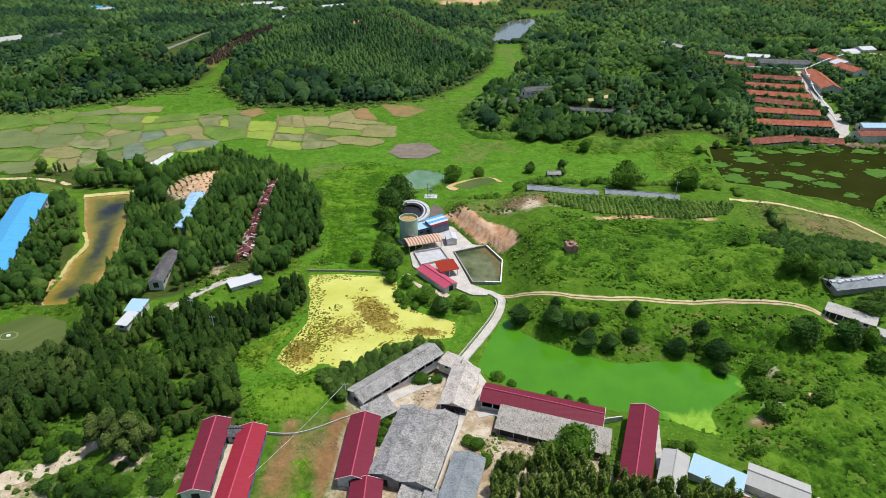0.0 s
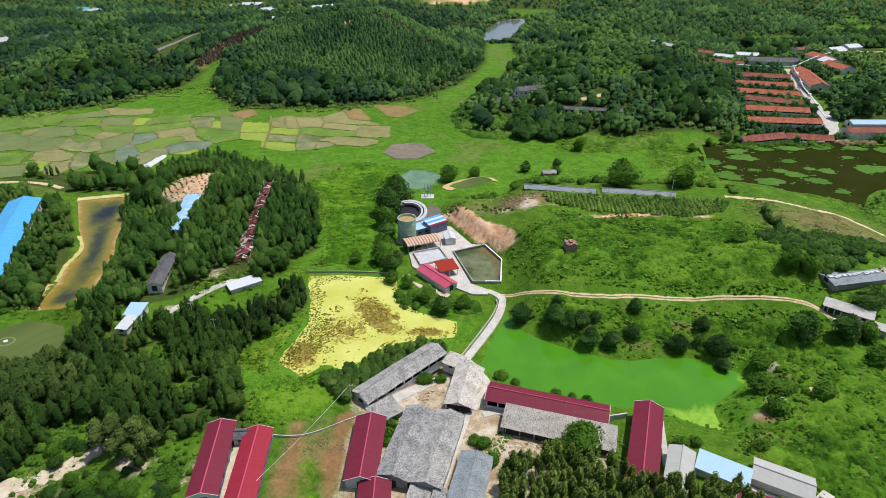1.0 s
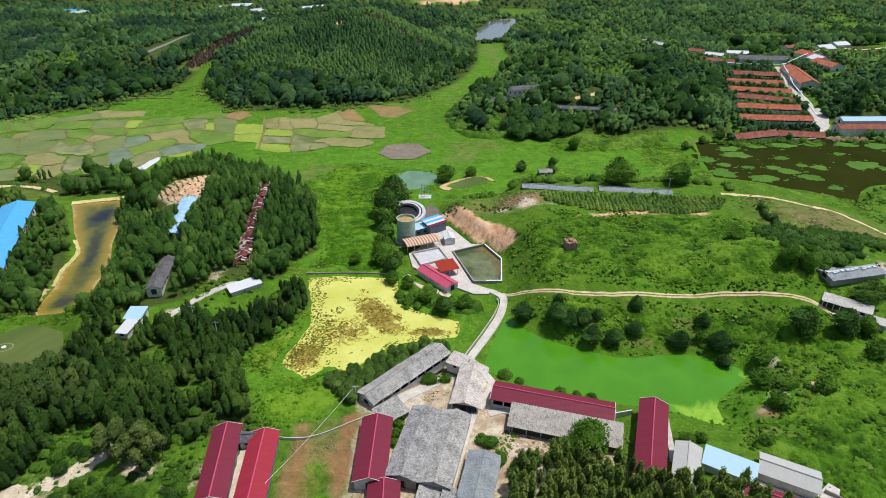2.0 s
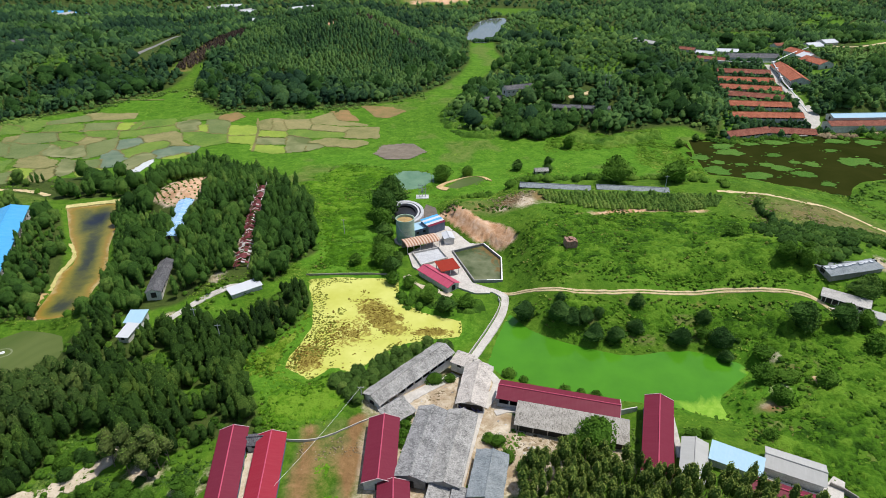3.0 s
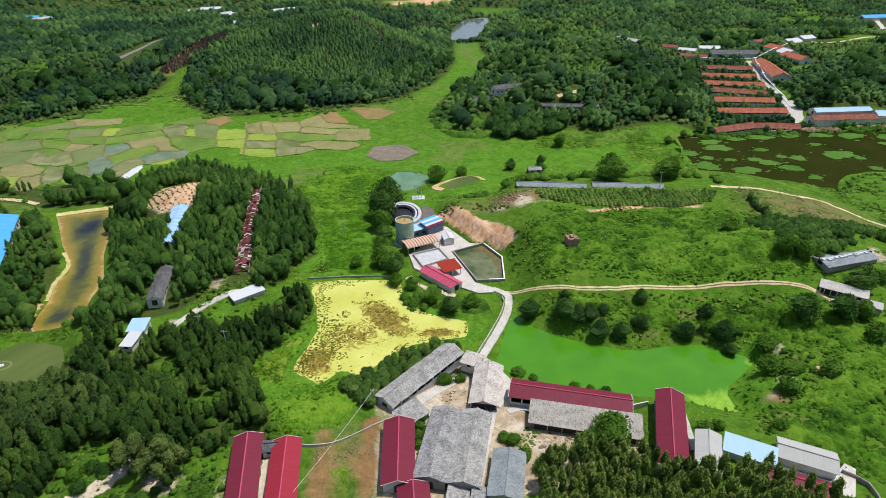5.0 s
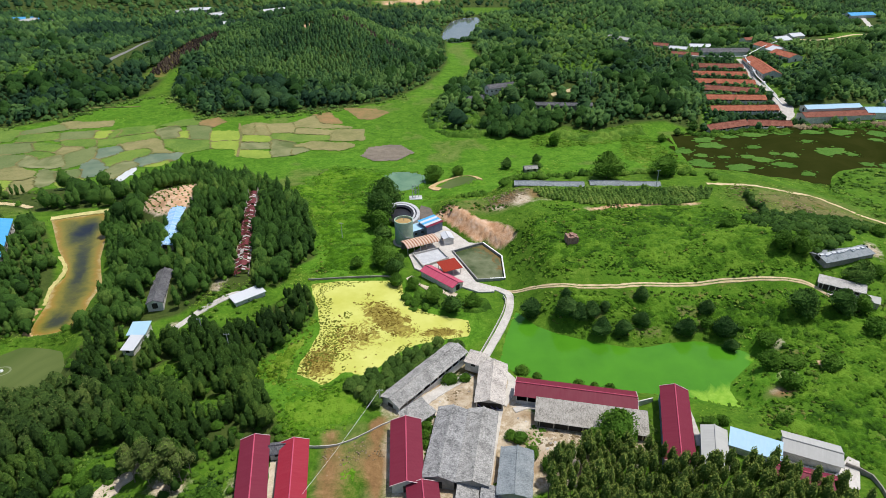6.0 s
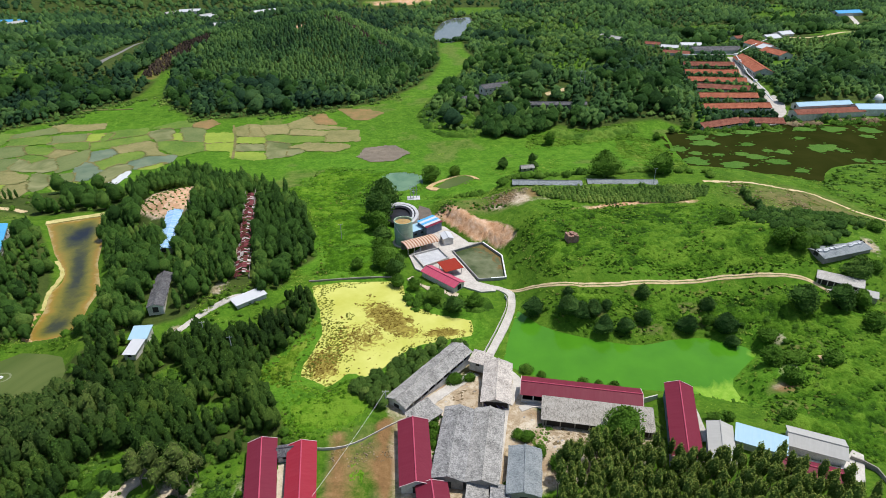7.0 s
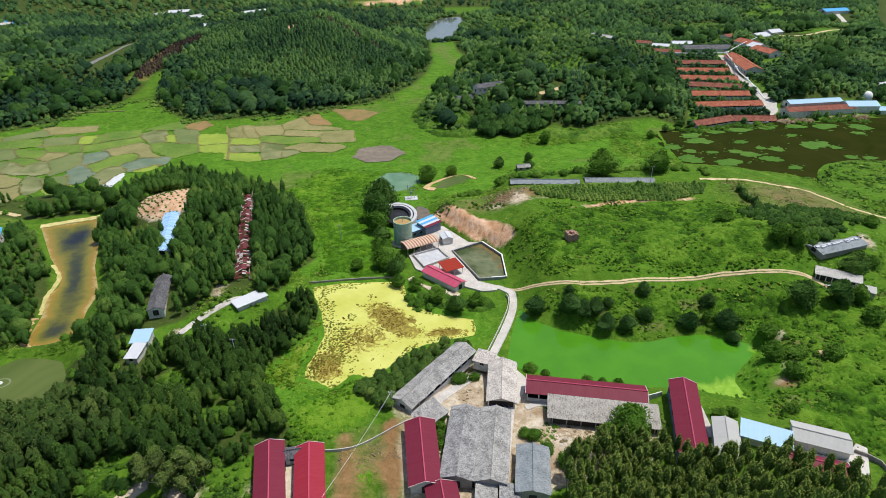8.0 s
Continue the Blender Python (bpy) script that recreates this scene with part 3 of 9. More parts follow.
MEADOW = [(-420, 380), (-347, 426), (-325, 431), (-306, 443), (-278, 458), (-254, 485), (-234, 505), (-213, 502), (-194, 474), (-174, 453), (-152, 451), (-118, 456),
          (-79, 461), (-41, 479), (-20, 505), (-2, 533), (14, 577), (26, 628), (30, 682), (36, 752), (66, 764), (60, 690), (64, 650), (50, 604), (37, 569), (21, 527), (5, 487), (-7, 447), (-9, 428), (-1, 410),
          (15, 398), (34, 392), (55, 384), (72, 393), (87, 396), (104, 384), (115, 388), (139, 393), (158, 394), (182, 376), (245, 384), (360, 395), (420, 300), (420, 20), (-420, 20)]
FAR_FARM = [(178, 380), (198, 425), (223, 500), (238, 558), (300, 596), (350, 622), (362, 560), (338, 520), (308, 478), (292, 470), (262, 418), (270, 411), (350, 412), (350, 386)]
BARE_YARD = [(-38, 128), (-30, 137), (-12, 147), (-4, 146), (1, 138), (2, 126), (3, 119), (12, 111), (30, 105), (30, 99), (12, 94), (0, 92), (-6, 90), (-38, 90)]
GREENHOUSE_SOIL = [(-150, 264), (-156, 290), (-158, 304), (-150, 312), (-138, 306), (-124, 276), (-123, 259), (-128, 250), (-138, 252)]
GLADES = [[(-105, 141), (-106, 147), (-103, 151), (-97, 148), (-93, 140), (-95, 134)], [(-112, 111), (-108, 116), (-101, 115), (-96, 110), (-100, 105), (-108, 103)],
          [(-111, 90), (-112, 102), (-107, 107), (-101, 107), (-99, 101), (-100, 90)], [(-86, 106), (-79, 109), (-69, 108), (-70, 97), (-82, 96)], [(-101, 104), (-95, 107), (-92, 104), (-94, 93), (-101, 93)],
          [(-91, 131), (-84, 134), (-78, 128), (-84, 122)], [(-75, 143), (-69, 146), (-66, 138), (-72, 134)], [(-121, 127), (-112, 131), (-108, 127), (-117, 123)], [(-90, 170), (-84, 176), (-78, 172), (-84, 166)]]
HILL_SCRUB = [(51, 605), (88, 700), (88, 805), (162, 930), (246, 820), (200, 640), (178, 583), (176, 539), (137, 526), (90, 470), (62, 566)]
WEST_SCRUB = [(-370, 551), (-426, 683), (-431, 728), (-397, 754), (-350, 700), (-305, 585), (-320, 565), (-331, 531)]
EAST_SCRUB = [(429, 741), (494, 855), (600, 968), (570, 841), (460, 600), (416, 610), (439, 713)]
NORTH_SCRUB = [(265, 605), (339, 772), (380, 784), (442, 776), (347, 618), (301, 596)]
# Band of light scrub that stands in for sunlit trees on the crest.
CREST_SUNLIT = [(-205, 655), (-160, 690), (-95, 715), (-40, 690), (-40, 680), (-90, 700), (-150, 675)]
EAST_FOOT = [(-7, 447), (-8, 416), (12, 394), (26, 396), (31, 427), (12, 453)]
FAR_BANK = [(84, 975), (150, 960), (164, 1026), (80, 1030)]
FAR_EARTH = [(-60, 1070), (60, 1062), (62, 1110), (-60, 1112)]
SLOPE_SCRUB = [(-194, 616), (-173, 622), (-147, 583), (-147, 554), (-172, 566)]
FOOT_SCRUB = [(-144, 485), (-139, 503), (-122, 514), (-109, 488), (-115, 467), (-136, 464)]
GULLY = [(-258, 684), (-235, 686), (-222, 635), (-231, 602), (-229, 556), (-249, 543), (-249, 561), (-249, 623)]
TONGUE = [(-240, 497), (-232, 518), (-230, 560), (-228, 580), (-222, 578), (-219, 540), (-211, 500)]
DRY_FIELD = [(-53, 116), (-36, 120), (-37, 80), (-54, 80)]


def covered(poly, soft):
    return np.clip(0.5 + edge_distance(poly, gx.ravel(), gy.ravel()) / soft, 0, 1)


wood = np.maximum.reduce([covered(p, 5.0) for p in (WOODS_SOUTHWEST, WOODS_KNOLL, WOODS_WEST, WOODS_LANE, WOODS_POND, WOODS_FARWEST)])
open_far = np.maximum.reduce([covered(p, 10.0) for p in (MEADOW, FAR_FARM, TONGUE, GULLY, EAST_FOOT, FAR_BANK, FAR_EARTH, HILL_SCRUB, WEST_SCRUB, EAST_SCRUB, NORTH_SCRUB, CREST_SUNLIT, SLOPE_SCRUB, FOOT_SCRUB)])
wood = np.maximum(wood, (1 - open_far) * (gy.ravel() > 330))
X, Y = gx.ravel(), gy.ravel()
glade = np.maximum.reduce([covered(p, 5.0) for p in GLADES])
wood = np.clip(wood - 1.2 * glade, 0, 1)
soil = np.maximum.reduce([0.6 * np.exp(-((X - 72) / 2.6) ** 2 - ((Y - 118.5) / 2) ** 2), 0.8 * np.exp(-((X - 135) / 3) ** 2 - ((Y - 171) / 5) ** 2), (0.35 + 0.6 * value_noise(X, Y, 3.5, 34)) * np.exp(-((X + 105) / 9) ** 4 - ((Y - 91) / 4.5) ** 2), 1.05 * value_noise(X, Y, 3.0, 35) * np.exp(-((X + 78) / 9) ** 2 - ((Y - 95) / 7) ** 2), 0.85 * value_noise(X, Y, 3.0, 31) * np.exp(-(((X + 96.5) - 0.2 * (Y - 190)) / 3.2) ** 2 - ((Y - 191) / 7) ** 2), 0.75 * np.exp(-((X + 106.5) / 3) ** 2 - ((Y - 170) / 3.5) ** 2), (0.35 + 0.4 * value_noise(X, Y, 4.0, 32)) * np.exp(-((X + 99 + 0.14 * (Y - 237)) / 1.9) ** 2 - ((Y - 222) / 30) ** 4), (0.45 + 0.6 * value_noise(X, Y, 7.0, 21)) * covered(BARE_YARD, 4.0), 0.95 * covered(GREENHOUSE_SOIL, 6.0), 
                          0.95 * np.exp(-((X + 87) / 5) ** 2 - ((Y - 102) / 5) ** 2), 0.7 * np.exp(-((X + 116) / 4) ** 2 - ((Y - 93) / 2) ** 2), 0.6 * np.exp(-((X + 71) / 3) ** 2 - ((Y - 100) / 5) ** 2),
                          0.5 * value_noise(X, Y, 5.0, 22) * np.exp(-((X - 62) / 45) ** 4 - ((Y - 225) / 3.0) ** 2), (0.25 + 0.9 * value_noise(X, Y, 6.0, 23)) * np.exp(-((X - 24) / 16) ** 2 - ((Y - 240) / 8) ** 2),
                          0.6 * np.exp(-((X - 78) / 4) ** 2 - ((Y - 124) / 4) ** 2), 0.55 * np.exp(-((X - 85) / 3) ** 2 - ((Y - 140) / 6) ** 2)])
soil = np.where(edge_distance(FAR_FARM, X, Y) > 0, np.maximum(soil, 0.3), soil)
clay = np.maximum.reduce([0 * X, 0.9 * value_noise(X, Y, 16.0, 76) * covered(FAR_EARTH, 12.0), (0.3 + 1.0 * value_noise(X, Y, 6.0, 74)) * np.exp(-((X - 70) / 32) ** 4 - ((Y - 223.5 - 2.5 * value_noise(X, Y, 9.0, 75)) / 2.2) ** 2), 0.62 * covered(GREENHOUSE_SOIL, 6.0), 0.3 * value_noise(X, Y, 14.0, 29) * covered(GULLY, 8.0), 0.9 * np.exp(-((X + 111) / 9) ** 2 - ((Y - 642) / 9) ** 2), 0.8 * np.exp(-((X + 455) / 18) ** 2 - ((Y - 985) / 30) ** 2), 0.7 * np.exp(-((X - 547) / 14) ** 2 - ((Y - 854) / 18) ** 2), 0.7 * np.exp(-((X - 90) / 5) ** 2 - ((Y - 126) / 3) ** 2), (0.8 + 0.4 * value_noise(X, Y, 3.0, 73)) * np.clip(1.5 - np.abs(edge_distance(PIT, X, Y) + 4.4) / 3.6, 0, 1) * (X + 0.5 * Y > 100) * ramp((Y - 209) / 8), 0.2 * np.exp(-((X + 37.5) / 1.4) ** 2) * covered(DRY_FIELD, 4.0)])
earth = np.maximum.reduce([(0.95 * value_noise(X, Y, 5.5, 25) - 0.13 - 0.38 * np.exp(-((X + 43.5 + 0.15 * (Y - 96)) / 4.0) ** 2) + 0.6 * np.exp(-((X + 38) / 2.2) ** 2)) * covered(DRY_FIELD, 4.0), (0.3 + 0.4 * value_noise(X, Y, 9.0, 36)) * covered(GULLY, 10.0),
                           (0.1 + 0.7 * value_noise(X, Y, 5.0, 37)) * np.exp(-((X - 16) / 26) ** 4 - ((Y - 245) / 9) ** 2), 0.5 * value_noise(X, Y, 7.0, 38) * np.exp(-((X - 150) / 34) ** 2 - ((Y - 224) / 18) ** 2),
                           0.62 * value_noise(X, Y, 3.0, 39) * covered(BARE_YARD, 3.0), 0.7 * np.exp(-((X - 73) / 4) ** 2 - ((Y - 117.5) / 2.6) ** 2), 0.6 * value_noise(X, Y, 4.0, 40) * np.exp(-((X - 70) / 30) ** 2 - ((Y - 166) / 3) ** 2),
                           0.6 * value_noise(X, Y, 4.0, 51) * np.exp(-((X - 90) / 14) ** 2 - ((Y - 134) / 12) ** 2)])
lush = np.maximum.reduce([0.15 * glade, 0.75 * covered([(-76, 140), (-78, 149), (-66, 166), (-62, 180), (-66, 200), (-75, 210), (-60, 260), (-45, 330), (-120, 350), (-60, 372), (150, 372), (140, 312), (30, 285), (-20, 262), (-34, 235), (-28, 196), (-5, 172), (0, 160), (-8, 152), (-34, 140), (-46, 118), (-60, 115)], 8.0),
                          0.8 * covered([(63, 148), (85, 150), (82, 120), (62, 112), (45, 118)], 5.0), 0.55 * covered(MEADOW, 8.0) * (Y > 320)])
EAST_SIDE = [(14, 172), (60, 169), (105, 157), (140, 160), (150, 95), (80, 84), (64, 114), (84, 122), (83, 146), (40, 151)]
dry = np.maximum.reduce([0.55 * ramp((value_noise(X, Y, 7.0, 52) + 0.4 * value_noise(X, Y, 2.6, 53) - 0.8) / 0.3) * covered(EAST_SIDE, 6.0), 0.9 * np.exp(-((X - 72.5) / 4) ** 2 - ((Y - 118) / 3) ** 2), 0.4 * covered(GULLY, 8.0), 0.42 * ramp((value_noise(X, Y, 22.0, 26) + 0.4 * value_noise(X, Y, 7.0, 27) - 0.75) / 0.35) * covered(MEADOW, 8.0) * (Y > 300), (0.3 + 0.55 * value_noise(X, Y, 5.0, 24) - 0.25 * np.exp(-((X + 43.5 + 0.15 * (Y - 96)) / 4.0) ** 2)) * covered(DRY_FIELD, 3.0), (0.6 + 0.5 * value_noise(X, Y, 8.0, 28)) * np.exp(-((X - 150) / 36) ** 2 - ((Y - 222) / 22) ** 2), (0.5 + 0.5 * value_noise(X, Y, 5.0, 33)) * np.exp(-((X - 16) / 24) ** 4 - ((Y - 243) / 10) ** 2),
                         0.45 * np.exp(-((X + 225) / 20) ** 2 - ((Y - 285) / 14) ** 2)])
rough_ground = (value_noise(X, Y, 2.6, 3) - 0.5) * 0.5 + (value_noise(X, Y, 9.0, 5) - 0.5) * 0.6
for poly, *_ in BASINS:
    rough_ground *= np.clip(-edge_distance(poly, X, Y) / 5.0, 0, 1)
rough_ground *= 1 - 0.85 * covered(BARE_YARD, 6.0)
FIELD_ROWS = [(18, 196), (24, 180), (60, 176), (100, 168), (112, 176), (112, 214), (96, 221), (34, 226), (22, 214)]
rough_ground += 0.42 * np.sin(2 * math.pi * (Y - 0.06 * X + 5.0 * value_noise(X, Y, 14.0, 71)) / 4.3) * covered(FIELD_ROWS, 8.0) * (0.35 + 0.65 * value_noise(X, Y, 9.0, 72))
WORKS = [(-40, 264), (-20, 264), (-8, 226), (12, 200), (12, 183), (-2, 182), (-28, 186), (-36, 215)]
rough_ground *= (1 - 0.9 * covered(WORKS, 6.0)) * (1 - 0.8 * ramp((Y - 322) / 20))
gz = gz + rough_ground.reshape(gx.shape)
nx, ny = len(GX), len(GY)
grid = np.arange(nx * ny).reshape(ny, nx)
quads = np.stack([grid[:-1, :-1], grid[:-1, 1:], grid[1:, 1:], grid[1:, :-1]], -1).reshape(-1, 4)
ground_mesh = bpy.data.meshes.new("ground")
ground_mesh.vertices.add(nx * ny)
ground_mesh.vertices.foreach_set("co", np.stack([X, Y, gz.ravel()], 1).ravel())
ground_mesh.loops.add(len(quads) * 4)
ground_mesh.loops.foreach_set("vertex_index", quads.ravel().astype(np.int32))
ground_mesh.polygons.add(len(quads))
ground_mesh.polygons.foreach_set("loop_start", np.arange(0, len(quads) * 4, 4, dtype=np.int32))
ground_mesh.polygons.foreach_set("use_smooth", np.ones(len(quads), bool))
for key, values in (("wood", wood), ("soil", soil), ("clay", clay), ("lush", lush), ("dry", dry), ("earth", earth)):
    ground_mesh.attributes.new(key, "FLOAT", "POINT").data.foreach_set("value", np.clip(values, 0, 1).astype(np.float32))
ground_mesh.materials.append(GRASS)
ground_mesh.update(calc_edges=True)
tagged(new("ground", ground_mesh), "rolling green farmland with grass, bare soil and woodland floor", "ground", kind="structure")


def water_sheet(name, poly, level, material, label, skin=None, step=2.0, grow=0.6):
    """A level sheet over a basin; its shore is where the ground rises through it."""
    xs, ys = [p[0] for p in poly], [p[1] for p in poly]
    ux, uy = np.arange(min(xs) - 3, max(xs) + 3 + step, step), np.arange(min(ys) - 3, max(ys) + 3 + step, step)
    wx, wy = np.meshgrid(ux, uy)
    keep = edge_distance(poly, wx.ravel(), wy.ravel()).reshape(wx.shape) > -(step * 1.5)
    index, verts, faces = {}, [], []
    for j in range(len(uy) - 1):
        for i in range(len(ux) - 1):
            if keep[j, i] and keep[j + 1, i] and keep[j, i + 1] and keep[j + 1, i + 1]:
                quad = []
                for jj, ii in ((j, i), (j, i + 1), (j + 1, i + 1), (j + 1, i)):
                    if (jj, ii) not in index:
                        index[jj, ii] = len(verts)
                        verts.append((ux[ii], uy[jj], level))
                    quad.append(index[jj, ii])
                faces.append(quad)
    ob = new(name, mesh_of(name, verts, faces, material, smooth=True))
    a = np.array(verts)
    values = skin(a[:, 0], a[:, 1]) if skin else np.zeros(len(a))
    ob.data.attributes.new("skin", "FLOAT", "POINT").data.foreach_set("value", values.astype(np.float32))
    return tagged(ob, label, "pond", kind="structure")


def green_skin(x, y):
    corner = np.clip(1.1 - np.hypot((x - 58) / 13, (y - 122) / 9), 0, 1)
    tip = 0.7 * np.clip(1.2 - np.hypot((x - 78) / 4, (y - 139.5) / 3), 0, 1)
    return np.maximum(corner * 0.8, tip)


def weed_skin(x, y):
    """Brown water weed in the yellow duckweed: a ragged band and the western shallows."""
    band = np.exp(-(((x + 36) * 0.8 + (y - 172) * 0.6) / 6.5) ** 2 - (((x + 36) * 0.6 - (y - 172) * 0.8) / 15) ** 2)
    tail = 0.75 * np.exp(-((x + 18) / 9) ** 2 - ((y - 162) / 3.2) ** 2)
    west = 0.72 * np.exp(-((x + 57) / 7) ** 2 - ((y - 150) / 9) ** 2)
    mid = 0.5 * np.exp(-((x + 46) / 15) ** 2 - ((y - 163) / 12) ** 2)
    return np.maximum.reduce([0.85 * band, tail, west, mid])


GREEN_WATER = pond_skin("algae_green_water", ((0.06, 0.21, 0.012), (0.074, 0.25, 0.014)), ((0.17, 0.36, 0.025), (0.27, 0.44, 0.05)), 0.1, 0.68, 0.1, 0.1, 0.22)
DUCKWEED = pond_skin("yellow_duckweed", ((0.48, 0.49, 0.095), (0.58, 0.59, 0.16)), ((0.18, 0.13, 0.025), (0.36, 0.31, 0.06)), 0.55, 0.66, 0.8)
OCHRE_WATER = ochre_water()
OLIVE_WATER = still_water("olive_water", (0.07, 0.108, 0.025), (0.12, 0.152, 0.045), 0.03, spec=0.06)
LILY_WATER = still_water("brown_water", (0.02, 0.027, 0.005), (0.032, 0.037, 0.008), 0.03, 0.7, spec=0.0)
GREY_WATER = still_water("grey_water", (0.1, 0.12, 0.12), (0.16, 0.175, 0.17), 0.02, 0.1, spec=0.5)
TEAL_WATER = still_water("teal_water", (0.1, 0.2, 0.12), (0.16, 0.27, 0.17), 0.1)
water_sheet("water_green", GREEN_POND, 0.0, GREEN_WATER, "bright green algae pond behind the barns", green_skin)
water_sheet("water_duckweed", DUCKWEED_POND, -0.4, DUCKWEED, "pond covered in yellow duckweed with brown weed", weed_skin, 1.0)
water_sheet("water_ochre", OCHRE_POND, -2.5, OCHRE_WATER, "shallow ochre pond with dark deeps and orange silt", ochre_depth, 1.2)
water_sheet("water_olive", OLIVE_POND, -1.5, OLIVE_WATER, "murky olive fish pond among trees")
water_sheet("water_lily", LILY_POND, -7.0, LILY_WATER, "brown pond dotted with green lily patches", step=4.0)
water_sheet("water_far", FAR_POND, -11.0, GREY_WATER, "distant grey reservoir between wooded hills", step=8.0)
water_sheet("water_net", NET_POND, -4.6, TEAL_WATER, "small netted teal pond in the meadow")
water_sheet("water_rim", RIM_POND, -3.4, OLIVE_WATER, "small green pond with a sandy rim")


# ---- roads and paved yards ----
def drape(x, y, lift):
    i, j = np.clip(np.searchsorted(GX, x) - 1, 0, nx - 2), np.clip(np.searchsorted(GY, y) - 1, 0, ny - 2)
    a, b = (x - GX[i]) / (GX[i + 1] - GX[i]), (y - GY[j]) / (GY[j + 1] - GY[j])
    z = (gz[j, i] * (1 - a) + gz[j, i + 1] * a) * (1 - b) + (gz[j + 1, i] * (1 - a) + gz[j + 1, i + 1] * a) * b
    return float(z) + lift


def ground_value(values, spots):
    """The ground's value at the nearest grid point of each spot."""
    i, j = np.clip(np.searchsorted(GX, spots[:, 0]), 0, nx - 1), np.clip(np.searchsorted(GY, spots[:, 1]), 0, ny - 1)
    return values.reshape(ny, nx)[j, i]


def strip(name, line, width, material, label, lift=0.12, ragged=0.15, lanes=4, step=1.2, kind="structure", category="road"):
    """A road laid over the ground, with a rounded crown and skirts that go down into the soil."""
    pts = smooth_line(line, step)
    verts, faces = [], []
    rng = random.Random(name + str(line[0]))
    n = lanes + 3
    for i, p in enumerate(pts):
        d = pts[min(i + 1, len(pts) - 1)] - pts[max(i - 1, 0)]
        side = np.array([-d[1], d[0]]) / (np.linalg.norm(d) + 1e-9)
        wobble = 1 + ragged * (rng.random() - 0.5) * 2
        zs = [drape(*(p + side * width * wobble * (k / lanes - 0.5)), 0) for k in range(lanes + 1)]
        mid = sum(zs) / len(zs)
        for k in range(-1, lanes + 2):
            kk = min(max(k, 0), lanes)
            q = p + side * width * wobble * (kk / lanes - 0.5)
            z = max(zs[kk], 0.5 * (zs[kk] + mid)) + lift
            if k != kk:
                q, z = q + side * (k - kk) * 0.25, min(zs[kk], mid) - 0.6
            verts.append((q[0], q[1], z))
        if i:
            for k in range(n - 1):
                faces.append(((i - 1) * n + k, (i - 1) * n + k + 1, i * n + k + 1, i * n + k))
    ob = part(name, (verts, faces), material)
    return tagged(ob, label, category, kind=kind)


strip("shore", [(-161.4, 194.4), (-164.6, 206), (-164.6, 214), (-166.4, 222), (-173, 232)], 1.3, RIM_SAND, "pale yellow sand along the ochre pond", lift=0.1, ragged=0.4, category="shore")
strip("shore", [(-155, 175), (-160, 178), (-161.4, 184), (-162.4, 192)], 1.8, RIM_CLAY, "tan mud at the ochre pond's foot", lift=0.1, ragged=0.8, category="shore")
strip("shore", [(-194.4, 270), (-181, 274), (-170.6, 276.4)], 3.0, RIM_SAND, "pale yellow dam of the ochre pond", lift=0.5, ragged=0.2, category="shore")
TRACK = [(3, 187), (13, 181.5), (25, 173.5), (40.5, 171.3), (57.6, 171.2), (75.5, 169.2), (87, 166.6), (96, 163.4), (103, 160.3), (106, 157.5), (109, 152)]
strip("shore", [(-8, 288.4), (-12, 291.4), (-11, 295.6), (-5, 301.4), (2.6, 307.2), (9, 308.2), (13.4, 304.6), (14.6, 301.4)], 3.4, RIM_CLAY, "bare tan bank round the small pond", lift=0.35, ragged=0.25, category="shore")
for rut in (-0.5, 0.5):
    strip("road", [(x, y + rut) for x, y in TRACK], 0.66, DIRT_ROAD, "pale sandy wheel rut of the farm track", lift=0.07, ragged=0.3, lanes=2)
strip("road", [(1.5, 186.4), (5.4, 185.4), (8.4, 182), (8.3, 178), (6.5, 171), (2.3, 161.5), (-2.5, 152.5), (-5.5, 147)], 2.6, CONCRETE, "concrete road along the dam between the ponds", lift=0.35, ragged=0.04)
strip("road", [(-107, 166), (-105, 170), (-100, 178), (-93, 184), (-88, 186)], 2.4, CONCRETE, "pale concrete path through the trees")
strip("road", [(-260, 296), (-240, 298), (-226, 295), (-212, 287)], 3.0, DIRT_ROAD, "sandy lane beside the trees", ragged=0.3)
strip("road", [(-117, 91), (-108, 95), (-103, 98.5), (-99.8, 102), (-97, 107), (-92, 110)], 4.2, PALE_SAND, "sandy track at the wood's edge", ragged=0.4)
strip("road", [(112, 246), (125, 244), (137, 241), (149, 239), (161, 239), (172, 228), (190, 215)], 2.2, DIRT_ROAD, "sandy hillside track", ragged=0.3)
strip("road", [(298, 560), (286, 519), (274, 478), (262, 437), (250, 396)], 4.5, CONCRETE, "pale concrete lane beside the brick barns", step=5)
